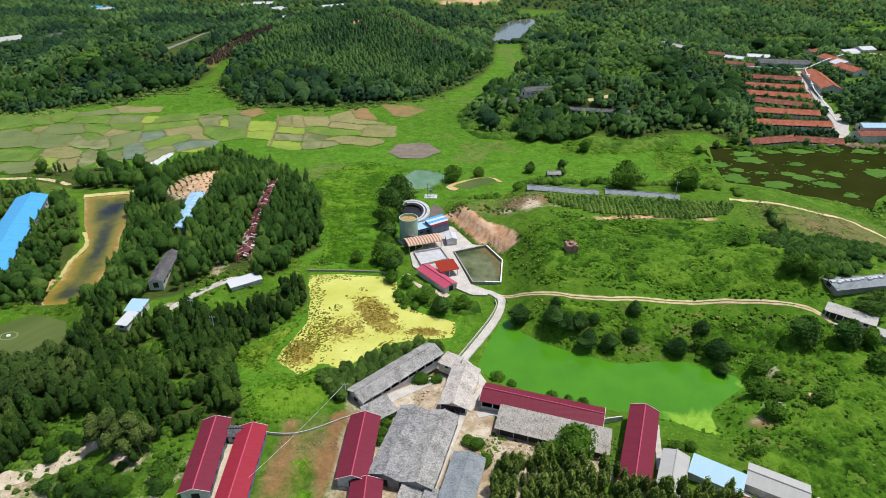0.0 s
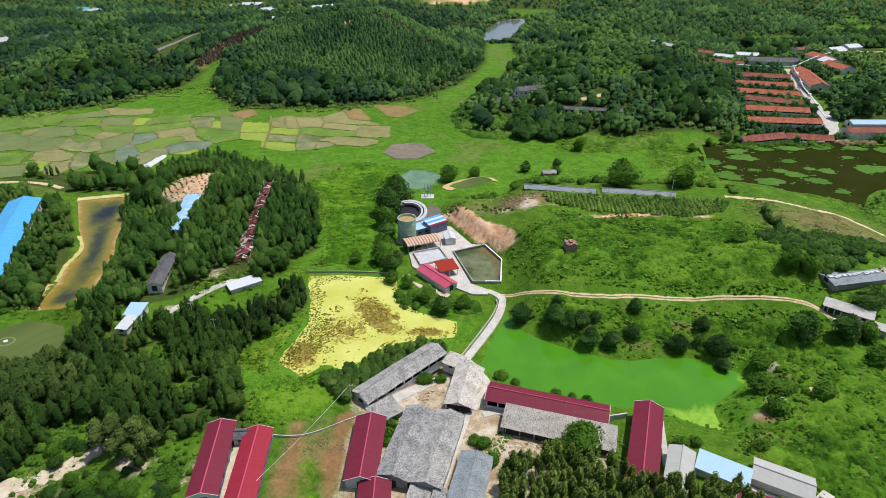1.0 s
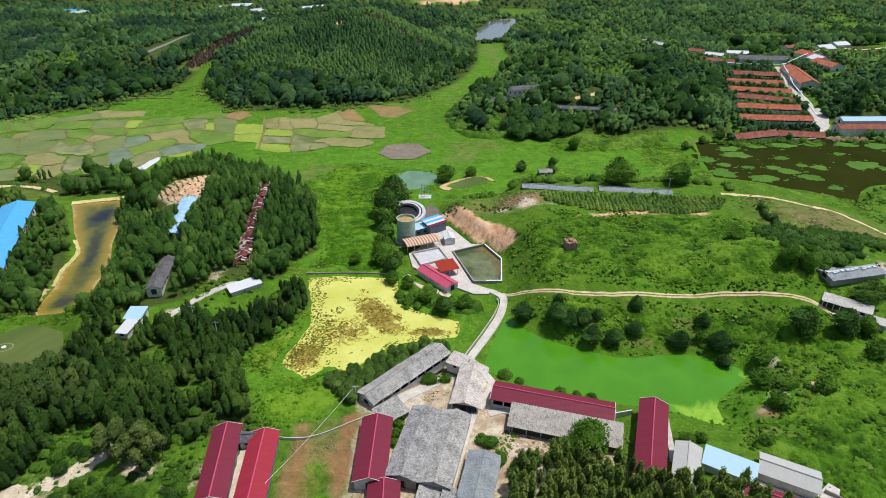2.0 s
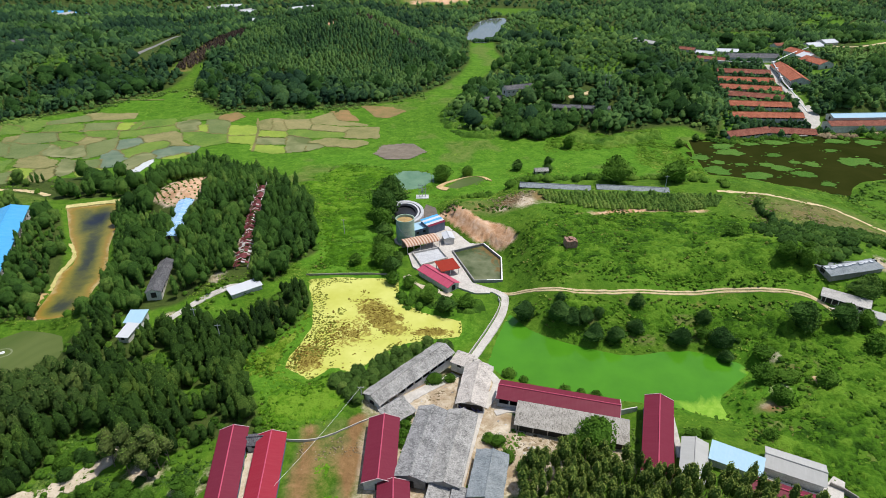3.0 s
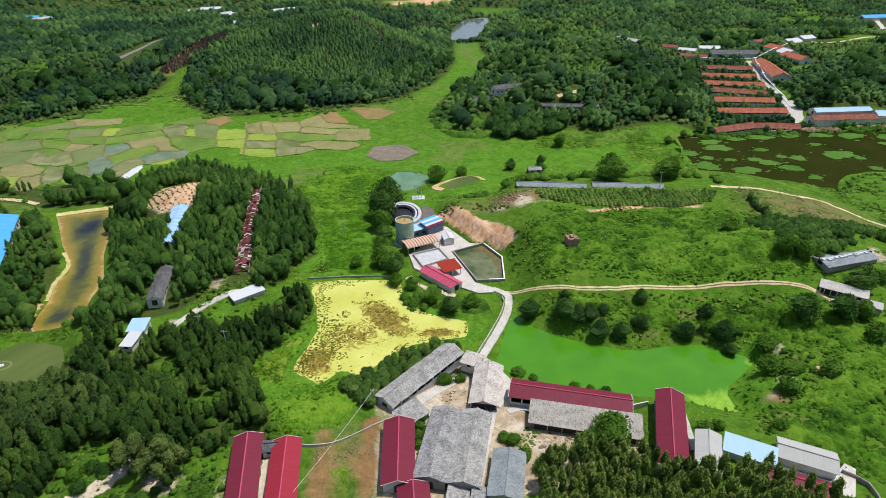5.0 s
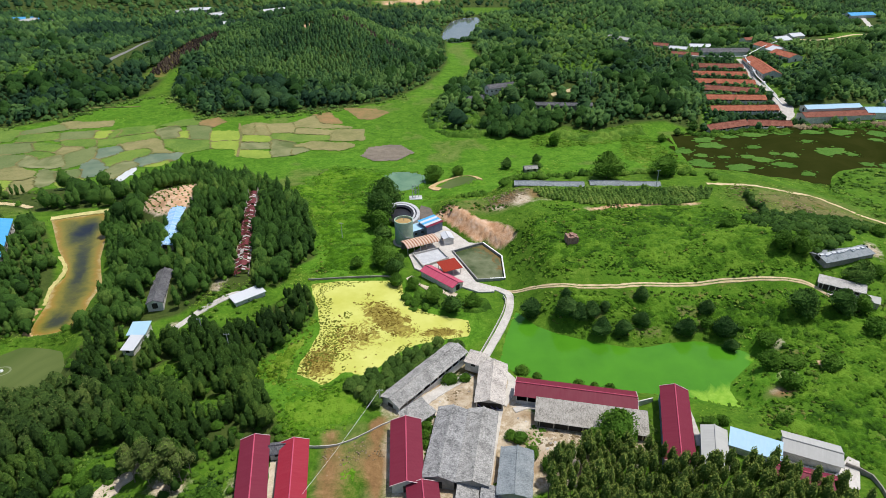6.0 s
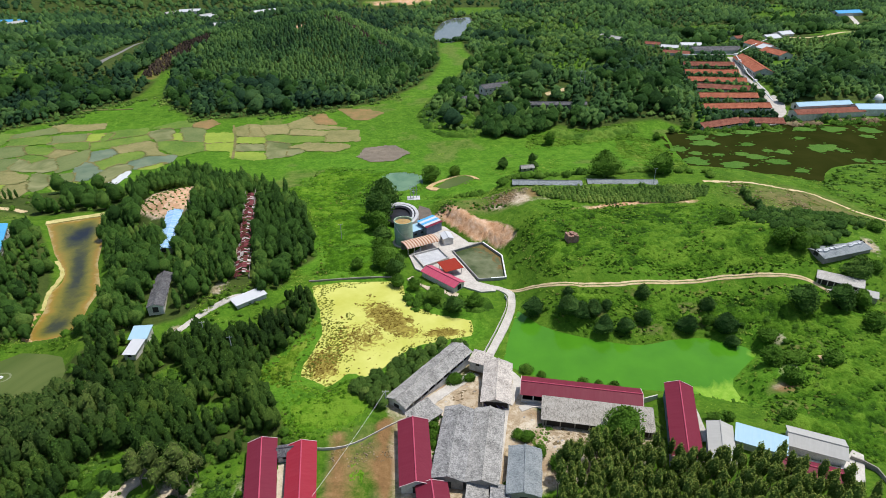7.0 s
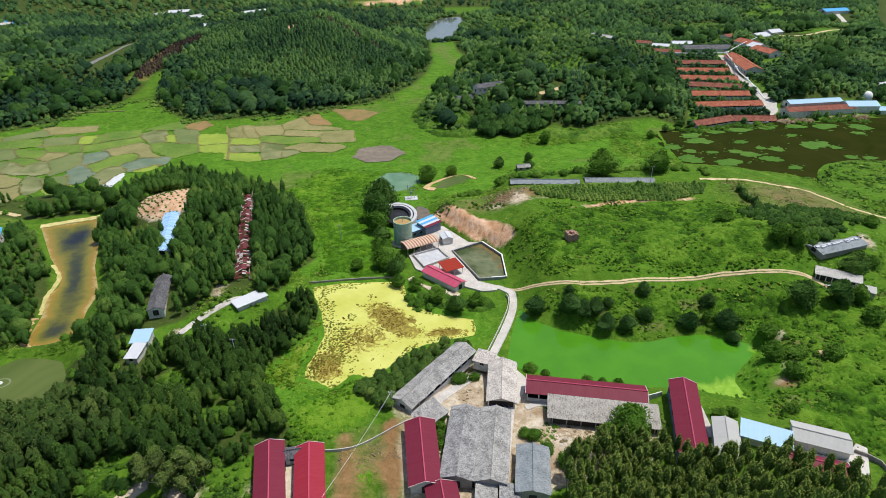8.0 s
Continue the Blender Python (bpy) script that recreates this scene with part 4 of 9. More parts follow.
# ---- buildings ----
def slope_grid(L, y0, z0, y1, z1, thick, nx_, ny_, sag=0.0, rng=None, ragged=0.0):
    """One roof slope from the eave (y0, z0) to the ridge (y1, z1), as a slab of uneven sheet."""
    top, verts, faces = [], [], []
    for j in range(ny_ + 1):
        for i in range(nx_ + 1):
            u, v = i / nx_, j / ny_
            w = (rng.random() - 0.5) * 2 * sag if rng else 0
            e = (rng.random() - 0.5) * 2 * ragged if rng and (j == 0) else 0
            verts.append((L * (u - 0.5) + (rng.random() - 0.5) * 2 * ragged * (i in (0, nx_)) if rng else L * (u - 0.5), y0 + (y1 - y0) * v + e, z0 + (z1 - z0) * v + w))
    m = (nx_ + 1) * (ny_ + 1)
    verts += [(x, y, z - thick) for x, y, z in verts]
    row = nx_ + 1
    for j in range(ny_):
        for i in range(nx_):
            a, b, c, d = j * row + i, j * row + i + 1, (j + 1) * row + i + 1, (j + 1) * row + i
            faces += [(a, b, c, d), (a + m, d + m, c + m, b + m)]
    rim = [i for i in range(row)] + [j * row + nx_ for j in range(1, ny_ + 1)] + [ny_ * row + i for i in range(nx_ - 1, -1, -1)] + [j * row for j in range(ny_ - 1, 0, -1)]
    for a, b in zip(rim, rim[1:] + rim[:1]):
        faces.append((a, a + m, b + m, b))
    return verts, faces


def building(name, label, cx, cy, angle, L, W, eave=3.0, rise=1.4, roof=None, wall=None, over=0.5, z=None, open_side="", category="barn", cap=None,
             worn=0.0, group="", kind="", sink=1.5, vents=True):
    """A gabled shed. Local x runs along the ridge. open_side: '+', '-' or both: pillars over a low wall in place of a full wall."""
    if z is None:
        c, s = math.cos(radians(angle)), math.sin(radians(angle))
        z = sum(land_at(cx + c * a * L / 2 - s * b * W / 2, cy + s * a * L / 2 + c * b * W / 2) for a in (-1, 1) for b in (-1, 1)) / 4
    house = thing(name, pose(cx, cy, z, 0, 0, angle), label, category, group, kind)
    rng = random.Random(f"{name}{cx}{cy}")
    hl, hw, t = L / 2, W / 2, 0.22
    # gable ends
    for side in (-1, 1):
        x0, x1 = (hl - t, hl) if side > 0 else (-hl, -hl + t)
        v = [(x, y, zz) for x in (x0, x1) for y, zz in ((-hw, -sink), (hw, -sink), (hw, eave), (0, eave + rise - 0.06), (-hw, eave))]
        f = [(0, 1, 2, 3, 4), (9, 8, 7, 6, 5)] + [(i, i + 5, (i + 1) % 5 + 5, (i + 1) % 5) for i in range(5)]
        # Gables stay pale; only the long sides carry the shade in their colour.
        part("gable_wall", (v, f), PLASTER if wall is SHADED_BLUE_WALL else wall, house)
        if W > 4.5:
            x = side * (hl + 0.02)
            # Panel on the solid gable; its dark colour is the doorway's shade.
            part("door", box(x - 0.05, x + 0.05, -0.9, 0.9, 0.0, 2.1), DARK, house, "dark panel standing for a shaded doorway")
    # long sides
    for side in (-1, 1):
        y0, y1 = (hw - t, hw) if side > 0 else (-hw, -hw + t)
        if ("+" if side > 0 else "-") in open_side:
            part("low_wall", box(-hl + t, hl - t, y0, y1, -sink, 1.0), wall, house)
            part("beam", box(-hl + t, hl - t, y0, y1, eave - 0.25, eave), wall, house)
            count = max(2, round(L / 3.2))
            for k in range(1, count):
                x = -hl + L * k / count
                part("pillar", box(x - 0.17, x + 0.17, y0, y1, 1.0, eave - 0.25), wall, house)
        else:
            part("side_wall", box(-hl + t, hl - t, y0, y1, -sink, eave), wall, house)
            count = max(1, round(L / 4.0))
            for k in range(count if vents else 0):
                x, y = -hl + L * (k + 0.5) / count, side * (hw + 0.02)
                # No hole behind: the dark panel carries the window's shade.
                part("window", box(x - 0.7, x + 0.7, y - 0.05, y + 0.05, 1.1, 2.1), DARK, house, "dark panel standing for a shaded window")
    # Floor darkened in colour for the dim interior.
    part("floor_slab", box(-hl + t, hl - t, -hw + t, hw - t, -0.3, 0.08), DARK, house)
    # roof: two slopes and a cap
    drop = rise * over / hw
    n = max(6, int(L / 1.6))
    for side in (-1, 1):
        g = slope_grid(L + 2 * over, side * (hw + over), eave - drop + 0.06, 0.0, eave + rise + 0.06, 0.1, n, 5, 0.05 * worn + 0.008, rng, 0.14 * worn)
        if side < 0:
            g = (g[0], [tuple(reversed(f)) for f in g[1]])
        part("roof_slope", g, roof, house)
    if roof in (RED_ROOF, BRIGHT_RED_ROOF):
        cap = cap or PINK_ROOF
        for side in (-1, 1):
            x = side * (hl + over + 0.02)
            part("verge_trim", tube([(x, -hw - over, eave - drop + 0.08), (x, 0, eave + rise + 0.12), (x, hw + over, eave - drop + 0.08)], 0.1, 4), VERGE, house, "pale verge trim")
    ridge = [(-hl - over + (L + 2 * over) * k / n, 0, eave + rise + 0.13 + (rng.random() - 0.5) * 0.08 * worn) for k in range(n + 1)]
    part("ridge_cap", tube(ridge, 0.17, 6), cap or roof, house)
    return house


def lean_to(name, label, cx, cy, angle, L, W, low=2.4, high=3.2, roof=None, wall=None, z=None, category="shed", worn=0.3, group="", legs=False, kind=""):
    """A single-pitch shed: local +y is the high side."""
    if z is None:
        z = land_at(cx, cy)
    house = thing(name, pose(cx, cy, z, 0, 0, angle), label, category, group, kind)
    rng = random.Random(f"{name}{cx}{cy}")
    hl, hw, t = L / 2, W / 2, 0.2
    if legs:
        for a in (-1, 1):
            for k in range(max(2, round(L / 3)) + 1):
                x = -hl + 0.15 + (L - 0.3) * k / max(2, round(L / 3))
                part("post", box(x - 0.1, x + 0.1, a * (hw - 0.25) - 0.1, a * (hw - 0.25) + 0.1, -1.2, (high if a > 0 else low) - 0.02), wall, house)
    else:
        for side in (-1, 1):
            x0, x1 = (hl - t, hl) if side > 0 else (-hl, -hl + t)
            v = [(x, y, zz) for x in (x0, x1) for y, zz in ((-hw, -1.2), (hw, -1.2), (hw, high), (-hw, low))]
            part("end_wall", (v, [(0, 1, 2, 3), (7, 6, 5, 4)] + [(i, i + 4, (i + 1) % 4 + 4, (i + 1) % 4) for i in range(4)]), wall, house)
            y0, y1, top = (hw - t, hw, high) if side > 0 else (-hw, -hw + t, low)
            part("side_wall", box(-hl + t, hl - t, y0, y1, -1.2, top), wall, house)
        for k in range(max(1, round(L / 4)) if low >= 2.2 else 0):
            x = -hl + L * (k + 0.5) / max(1, round(L / 4))
            # Dark panel on the closed side, coloured as a shaded window.
            part("window", box(x - 0.6, x + 0.6, -hw - 0.05, -hw + 0.03, 1.0, 1.9), DARK, house, "dark panel standing for a shaded window")
    tilt = (high - low) / W
    g = slope_grid(L + 0.8, -hw - 0.4, low - 0.4 * tilt + 0.06, hw + 0.4, high + 0.4 * tilt + 0.06, 0.09, max(4, int(L / 1.5)), 4, 0.04 * worn, rng, 0.12 * worn)
    part("roof_sheet", g, roof, house)
    return house


LAMP_PALE = surface("pale_broken_sheet", (0.36, 0.34, 0.33), (0.62, 0.6, 0.58), 0.8)
VERGE = surface("faded_pink_trim", (0.5, 0.34, 0.36), (0.7, 0.56, 0.56), 1.0)
SHEDS = "livestock barns of the farmyard"
building("barn", "long maroon sheet-roofed barn with pale walls", -66.8, 100.5, 97, 21.5, 6.2, 3, 1.1, RED_ROOF, SHADED_BLUE_WALL, group=SHEDS)
building("barn", "long bright red sheet-roofed barn with pale walls", -57.3, 94.5, 94, 30, 6.2, 3, 1.1, BRIGHT_RED_ROOF, SHADED_BLUE_WALL, group=SHEDS)
building("barn", "maroon sheet-roofed barn beside the dry paddock", -31.0, 105.2, 89, 19.5, 7.0, 3, 1.3, RED_ROOF, SHADED_BLUE_WALL, group=SHEDS)
building("barn", "short maroon sheet-roofed barn joined to its neighbour", -27.5, 89.5, 92, 11.0, 6.6, 2.7, 1.2, RED_ROOF, SHADED_BLUE_WALL, group=SHEDS)
building("barn", "weathered grey tiled barn with a patched dark roof", -21.1, 107.1, 75.5, 22.8, 7.4, 3.1, 1.2, BLUEGREY_TILES, BRICK, 0.35, group=SHEDS, worn=0.5)
building("barn", "weathered pale grey tiled barn beside its twin", -13.3, 105.4, 75.5, 23.3, 7.4, 3.1, 1.2, GREY_TILES, BRICK, 0.35, group=SHEDS, worn=0.5)
building("barn", "long grey tiled barn above the duckweed pond", -24.6, 134.3, 46, 29.5, 6.6, 3, 1.3, GREY_TILES, PLASTER, 0.5, z=3.6, open_side="-", group=SHEDS, worn=0.7)
porch_barn = building("barn", "pale grey tiled barn with a shaded front porch", -6.3, 128.6, 77, 16.3, 7.4, 3, 1.3, PALE_TILES, PLASTER, 0.5, z=3.5, group=SHEDS, worn=0.7)
# Dark panel over the closed gable paints the porch's shade.
part("porch_opening", box(-8.22, -8.16, -3.3, 3.3, 0.2, 2.9), DARK, porch_barn, "dark panel standing for the porch shade")
for k, y in enumerate((-2.5, -1.0, 0.9, 2.4)):
    tarp = part("tarpaulin", slope_grid(0.5, y - 0.7, 0.4 + 0.3 * (k % 2), y + 0.7, 1.9 + 0.35 * (k % 2), 0.05, 3, 3, 0.1, random.Random(k)), TARP, porch_barn, "purple tarpaulin hung in the porch")
    tarp.location.x = -8.5
building("barn", "long maroon sheet-roofed barn beside the green pond", 15.4, 121.0, -16, 31.5, 6.8, 3.2, 1.3, RED_ROOF, PLASTER, 0.5, z=4.4, open_side="-", group=SHEDS, cap=PINK_ROOF)
low_barn = lean_to("barn", "long speckled grey-roofed barn with an open dark front", 17.2, 112.4, -16, 28, 6.8, 2.4, 3.7, SPECKLED_TILES, BRICK, 4.4, "barn", 0.5, SHEDS)
# The wall is closed; a dark panel draws the open front's shade.
part("front_opening", box(-13.4, 13.4, -3.5, -3.38, 0.35, 2.1), DARK, low_barn, "dark panel standing for the open front's shade")
for k in range(8):
    part("pillar", box(-13.0 + 3.7 * k - 0.15, -13.0 + 3.7 * k + 0.15, -3.62, -3.4, -0.5, 2.35), BRICK, low_barn)
building("barn", "maroon sheet-roofed barn between pond and trees", 37.2, 106.2, 70, 25.5, 6.6, 3.2, 1.3, RED_ROOF, SHADED_BLUE_WALL, 0.4, z=6.3, group=SHEDS)
building("barn", "short grey sheet-roofed barn beside the trees", 42.0, 96.6, 66, 12.5, 5.4, 2.5, 0.9, GREY_SHEET, PLASTER, 0.4, z=8.3, group=SHEDS, vents=False)
lean_to("shed", "pale blue sheet-roofed shed beside the trees", 51.7, 96.2, -31, 10.8, 5.0, 2.1, 2.7, PALE_BLUE_ROOF, PLASTER, 9.0)
building("barn", "pale grey sheet-roofed barn on the slope", 64.2, 93.9, -29, 11.8, 6.2, 2.2, 0.9, GREY_SHEET, PLASTER, 0.45, z=8.9, group=SHEDS, vents=False)
building("barn", "low maroon sheet-roofed barn half hidden by trees", 58.2, 87.0, -27, 13, 4.2, 2.4, 0.7, RED_ROOF, PLASTER, 0.3, z=8.4, group=SHEDS)
building("barn", "blue-grey tiled barn at the path's end", -5.6, 96.6, 76, 13.5, 7.4, 3, 1.0, SLATE_SHEET, BRICK, 0.35, group=SHEDS, worn=1)
lean_to("shed", "small grey tiled shed by the dam", -9.1, 140.8, -30, 5.2, 4.6, 2.2, 2.8, PALE_TILES, PLASTER, 3.0)
lean_to("shed", "collapsing grey tiled shed between the barns", -27.6, 118.6, 40, 7.4, 5.4, 2.0, 3.0, GREY_TILES, BRICK, 4.4, worn=1.6)

lean_to("shed", "small grey tiled lean-to behind the twin barns", -17.6, 91.8, 77, 5.0, 4.4, 2.0, 2.6, GREY_TILES, BRICK, 4.4, worn=1)
lean_to("shed", "small patched lean-to behind the twin barns", -12.4, 90.9, 77, 5.4, 4.0, 2.0, 2.6, BLUEGREY_TILES, BRICK, 4.4, worn=1)

# works beside the square pool
def arched_shed(name, label, cx, cy, angle, L, W, eave, rise, roof, z):
    """An open shed under a shallow barrel roof of ribbed sheet."""
    house = thing(name, pose(cx, cy, z, 0, 0, angle), label, "shed")
    n, verts, faces = 10, [], []
    ribs = int(L / 0.45)
    for i in range(ribs + 1):
        for j in range(n + 1):
            a = math.pi * j / n
            verts.append((L * (i / ribs - 0.5), -W / 2 * math.cos(a), eave + rise * math.sin(a) + (0.09 if i % 2 else 0.0)))
    row, m = n + 1, len(verts)
    verts += [(x, y, q - 0.06) for x, y, q in verts]
    for i in range(ribs):
        for j in range(n):
            a, b, c, d = i * row + j, (i + 1) * row + j, (i + 1) * row + j + 1, i * row + j + 1
            faces += [(a, b, c, d), (a + m, d + m, c + m, b + m)]
    part("roof_sheet", (verts, faces), roof, house)
    for k in range(6):
        x = -L / 2 + 0.3 + (L - 0.6) * k / 5
        for y in (-W / 2 + 0.2, W / 2 - 0.2):
            part("post", box(x - 0.1, x + 0.1, y - 0.1, y + 0.1, -1.0, eave + 0.1), STEEL, house)
    part("back_wall", box(-L / 2 + 0.4, L / 2 - 0.4, W / 2 - 0.5, W / 2 - 0.3, -0.5, eave), BRICK, house)
    return house


def striped_roof(name, label, cx, cy, angle, L, W, low, high, sheets, z):
    """A lean-to whose roof is laid in coloured strips along its length."""
    house = thing(name, pose(cx, cy, z, 0, 0, angle), label, "shed")
    part("wall", box(-L / 2 + 0.4, L / 2 - 0.4, -W / 2 + 0.5, W / 2 - 0.3, -0.8, low - 0.05), SHADED_BLUE_WALL, house)
    rng = random.Random(3)
    for k, sheet in enumerate(sheets):
        y0, y1 = -W / 2 + W * k / len(sheets), -W / 2 + W * (k + 1) / len(sheets)
        z0, z1 = low + (high - low) * k / len(sheets), low + (high - low) * (k + 1) / len(sheets)
        part("roof_strip", slope_grid(L, y0, z0 + 0.03 * k, y1, z1 + 0.03 * k, 0.07, 6, 2, 0.02, rng), sheet, house)
    return house


arched_shed("shed", "open shed under a rusty ribbed barrel roof", -22, 219.8, 22, 14.8, 7.2, 3.0, 1.0, RUSTY_SHEET, 0.6)
striped_roof("shed", "works shed with red, white and blue roof strips", -16.6, 234.6, 36, 9.5, 6.6, 4.4, 5.3, [RED_ROOF, WHITE_SHEET, BLUE_ROOF, WHITE_SHEET, BLUE_ROOF], 0.6)
lean_to("shed", "low shed with a pale blue roof beside the tank", -23, 232.6, 30, 6.5, 4.6, 3.2, 3.6, PALE_BLUE_ROOF, SHADED_BLUE_WALL, 0.5)
building("barn", "faded pink sheet-roofed shed beside the paved yard", -15.2, 193.2, -50, 17.0, 5.4, 2.2, 1.0, PINK_ROOF, PLASTER, 0.4, z=0.4, vents=False)
lean_to("shed", "open shelter with an orange-red sheet roof", -11.6, 199.2, 20, 7.0, 6.6, 2.7, 3.2, ORANGE_ROOF, STEEL, 0.8, legs=True)
building("house", "small white block house with a pale roof", -10.4, 224, -80, 5.6, 4.2, 2.6, 0.6, WHITE_SHEET, PLASTER, 0.3, z=1.0, category="house")

# west side
building("hall", "long blue sheet-roofed hall among trees", -197, 222, 111, 74, 12.6, 4, 1.8, BLUE_ROOF, PLASTER, 0.6, z=-0.3, category="hall")
building("shed", "narrow shed with a torn blue and white roof among trees", -126.6, 237, 99, 37, 6.0, 1.3, 0.7, BROKEN_BLUE, BRICK, 0.4, category="shed", worn=1.2, vents=False)
building("shed", "narrow dark grey tiled shed among trees", -116.5, 189.4, 98, 22, 5.0, 2.4, 1.1, DARK_TILES, PLASTER, 0.4, category="shed", worn=0.8)
ruin = thing("shed", pose(-95.0, 237, land_at(-95, 237), 0, 0, 98), "long ruined shed with a broken red and white roof", "shed")
ruin_rng = random.Random(31)
for side in (-1, 1):
    part("side_wall", box(-42, 42, side * 2.3 - 0.1, side * 2.3 + 0.1, -3.0, 1.3), BRICK, ruin)
for k in range(84):
    x = -42 + 1.0 * k
    z0 = land_at(-95 + x * math.cos(radians(98)), 237 + x * math.sin(radians(98))) - land_at(-95, 237)
    for side in (-1, 1):
        for y0, y1, q0, q1 in ((2.8, 1.4, 1.4, 1.9), (1.5, 0.0, 1.85, 2.4)):
            if ruin_rng.random() < 0.22:
                continue
            sheet = LAMP_PALE if ruin_rng.random() < 0.14 + 0.35 * (-34 < x < -20) else BROKEN_RED
            drop = ruin_rng.uniform(-0.4, 0.1)
            panel = part("roof_panel", slope_grid(ruin_rng.uniform(0.7, 1.05), side * y0, q0 + z0 + drop, side * y1, q1 + z0 + drop, 0.06, 1, 1), sheet, ruin)
            panel.location.x = x
            panel.rotation_euler = (radians(ruin_rng.uniform(-4, 4)), radians(ruin_rng.uniform(-7, 7)), radians(ruin_rng.uniform(-8, 8)))
lean_to("shed", "white sheet-roofed shed beside the concrete path", -85.2, 184.5, 36, 11.0, 4.6, 1.0, 1.4, WHITE_SHEET, PLASTER, worn=0.2)
lean_to("shed", "hut with a pale blue sheet roof", -115.6, 165.4, 0, 5.2, 5.8, 2.6, 3.2, PALE_BLUE_ROOF, PLASTER, worn=0.3)
lean_to("shed", "hut with a white sheet roof", -115.4, 158.4, -8, 3.5, 6.4, 2.2, 2.7, WHITE_SHEET, PLASTER, worn=0.3)

# east side
grey_shed = building("shed", "long grey shed with white patches on its roof", 121.8, 169.2, 12, 20.5, 7.4, 0.9, 0.9, SLATE_SHEET, BRICK, 0.4, category="shed", worn=0.5, cap=WHITE_SHEET, vents=False)
patch_rng = random.Random(9)
for k in range(11):
    x, y = -9.5 + 1.8 * k + patch_rng.uniform(-0.5, 0.5), -patch_rng.uniform(0.2, 1.1)
    part("roof_patch", box(x - patch_rng.uniform(0.5, 1.1), x + patch_rng.uniform(0.5, 1.1), y - patch_rng.uniform(0.3, 0.7), y + 0.5, 1.78 + 0.29 * y, 2.06), WHITE_SHEET, grey_shed, "white patch over the ridge")
hut = lean_to("house", "long low hut with a pale flat roof and a porch", 113.4, 155.2, -37, 13.0, 4.6, 2.3, 2.7, WORN_CONCRETE, PLASTER, category="hut", worn=0.5)
# Dark panel on the hut's wall for the shade under its porch.
part("porch_opening", box(-6.2, -0.6, -2.36, -2.26, 0.2, 2.0), DARK, hut, "dark panel standing for the porch shade")
for x in (-5.2, -3.4, -1.6):
    part("porch_post", box(x - 0.12, x + 0.12, -2.5, -2.3, -0.8, 2.25), PLASTER, hut)
slab("yard_hut", [(105.5, 157.8), (107.2, 159), (112.5, 152.4), (117.5, 148.4), (116.5, 145.6), (111.5, 149.2)], land_at(110.5, 152.5) + 0.5, 3.0, CONCRETE, "pale concrete terrace before the hut")

# the brick farm beyond the lily pond
FARM = "orange-roofed barns of the far farm"
for x0, y0, x1, y1, roof_m, tone in ((241, 537, 284, 528, BROWN_TILES, "brown"), (233, 516, 277, 507, ORANGE_TILES, "orange"), (226, 495, 271, 483, ORANGE_TILES, "orange"),
                                     (223, 472, 260, 457, BROWN_TILES, "brown"), (210, 443, 253, 436, ORANGE_TILES, "orange"), (201, 418, 250, 414, ORANGE_TILES, "orange"),
                                     (181, 381, 213, 390, BROWN_TILES, "brown"), (216, 391, 244, 386, BROWN_TILES, "brown")):
    a = math.degrees(math.atan2(y1 - y0, x1 - x0))
    building("barn", f"long far barn with an {tone} tiled roof" if tone == "orange" else "long far barn with a brown tiled roof", (x0 + x1) / 2, (y0 + y1) / 2, a,
             math.hypot(x1 - x0, y1 - y0), 9.5, 2.3, 2.3, roof_m, PLASTER, 0.5, open_side="-", group=FARM, worn=0.5, vents=False)
building("hall", "far hall with an orange tiled roof", 296, 518, 77, 62, 15, 4, 3.0, ORANGE_TILES, PLASTER, 0.6, category="hall", worn=0.5)
# ---- plants ----
def faced(verts, out):
    """Two triangles wound so that they face outwards."""
    n = (verts[1] - verts[0]).cross(verts[2] - verts[0])
    return (verts, [(0, 1, 2), (0, 2, 3)]) if n.dot(out) > 0 else (verts, [(0, 2, 1), (0, 3, 2)])


def soft_normals(v, t, heart, blend=0.38):
    """Leaf normals that follow the round of the crown, with some of each spray's own turn left."""
    v = np.asarray(v, float)
    out = v - np.array([0, 0, heart])
    out /= np.linalg.norm(out, axis=1)[:, None] + 1e-9
    own_turn = np.zeros_like(v)
    for tri in t:
        n = np.cross(v[tri[1]] - v[tri[0]], v[tri[2]] - v[tri[0]])
        own_turn[list(tri)] += n / (np.linalg.norm(n) + 1e-12)
    own_turn /= np.linalg.norm(own_turn, axis=1)[:, None] + 1e-9
    n = out + blend * own_turn
    return n / (np.linalg.norm(n, axis=1)[:, None] + 1e-9)


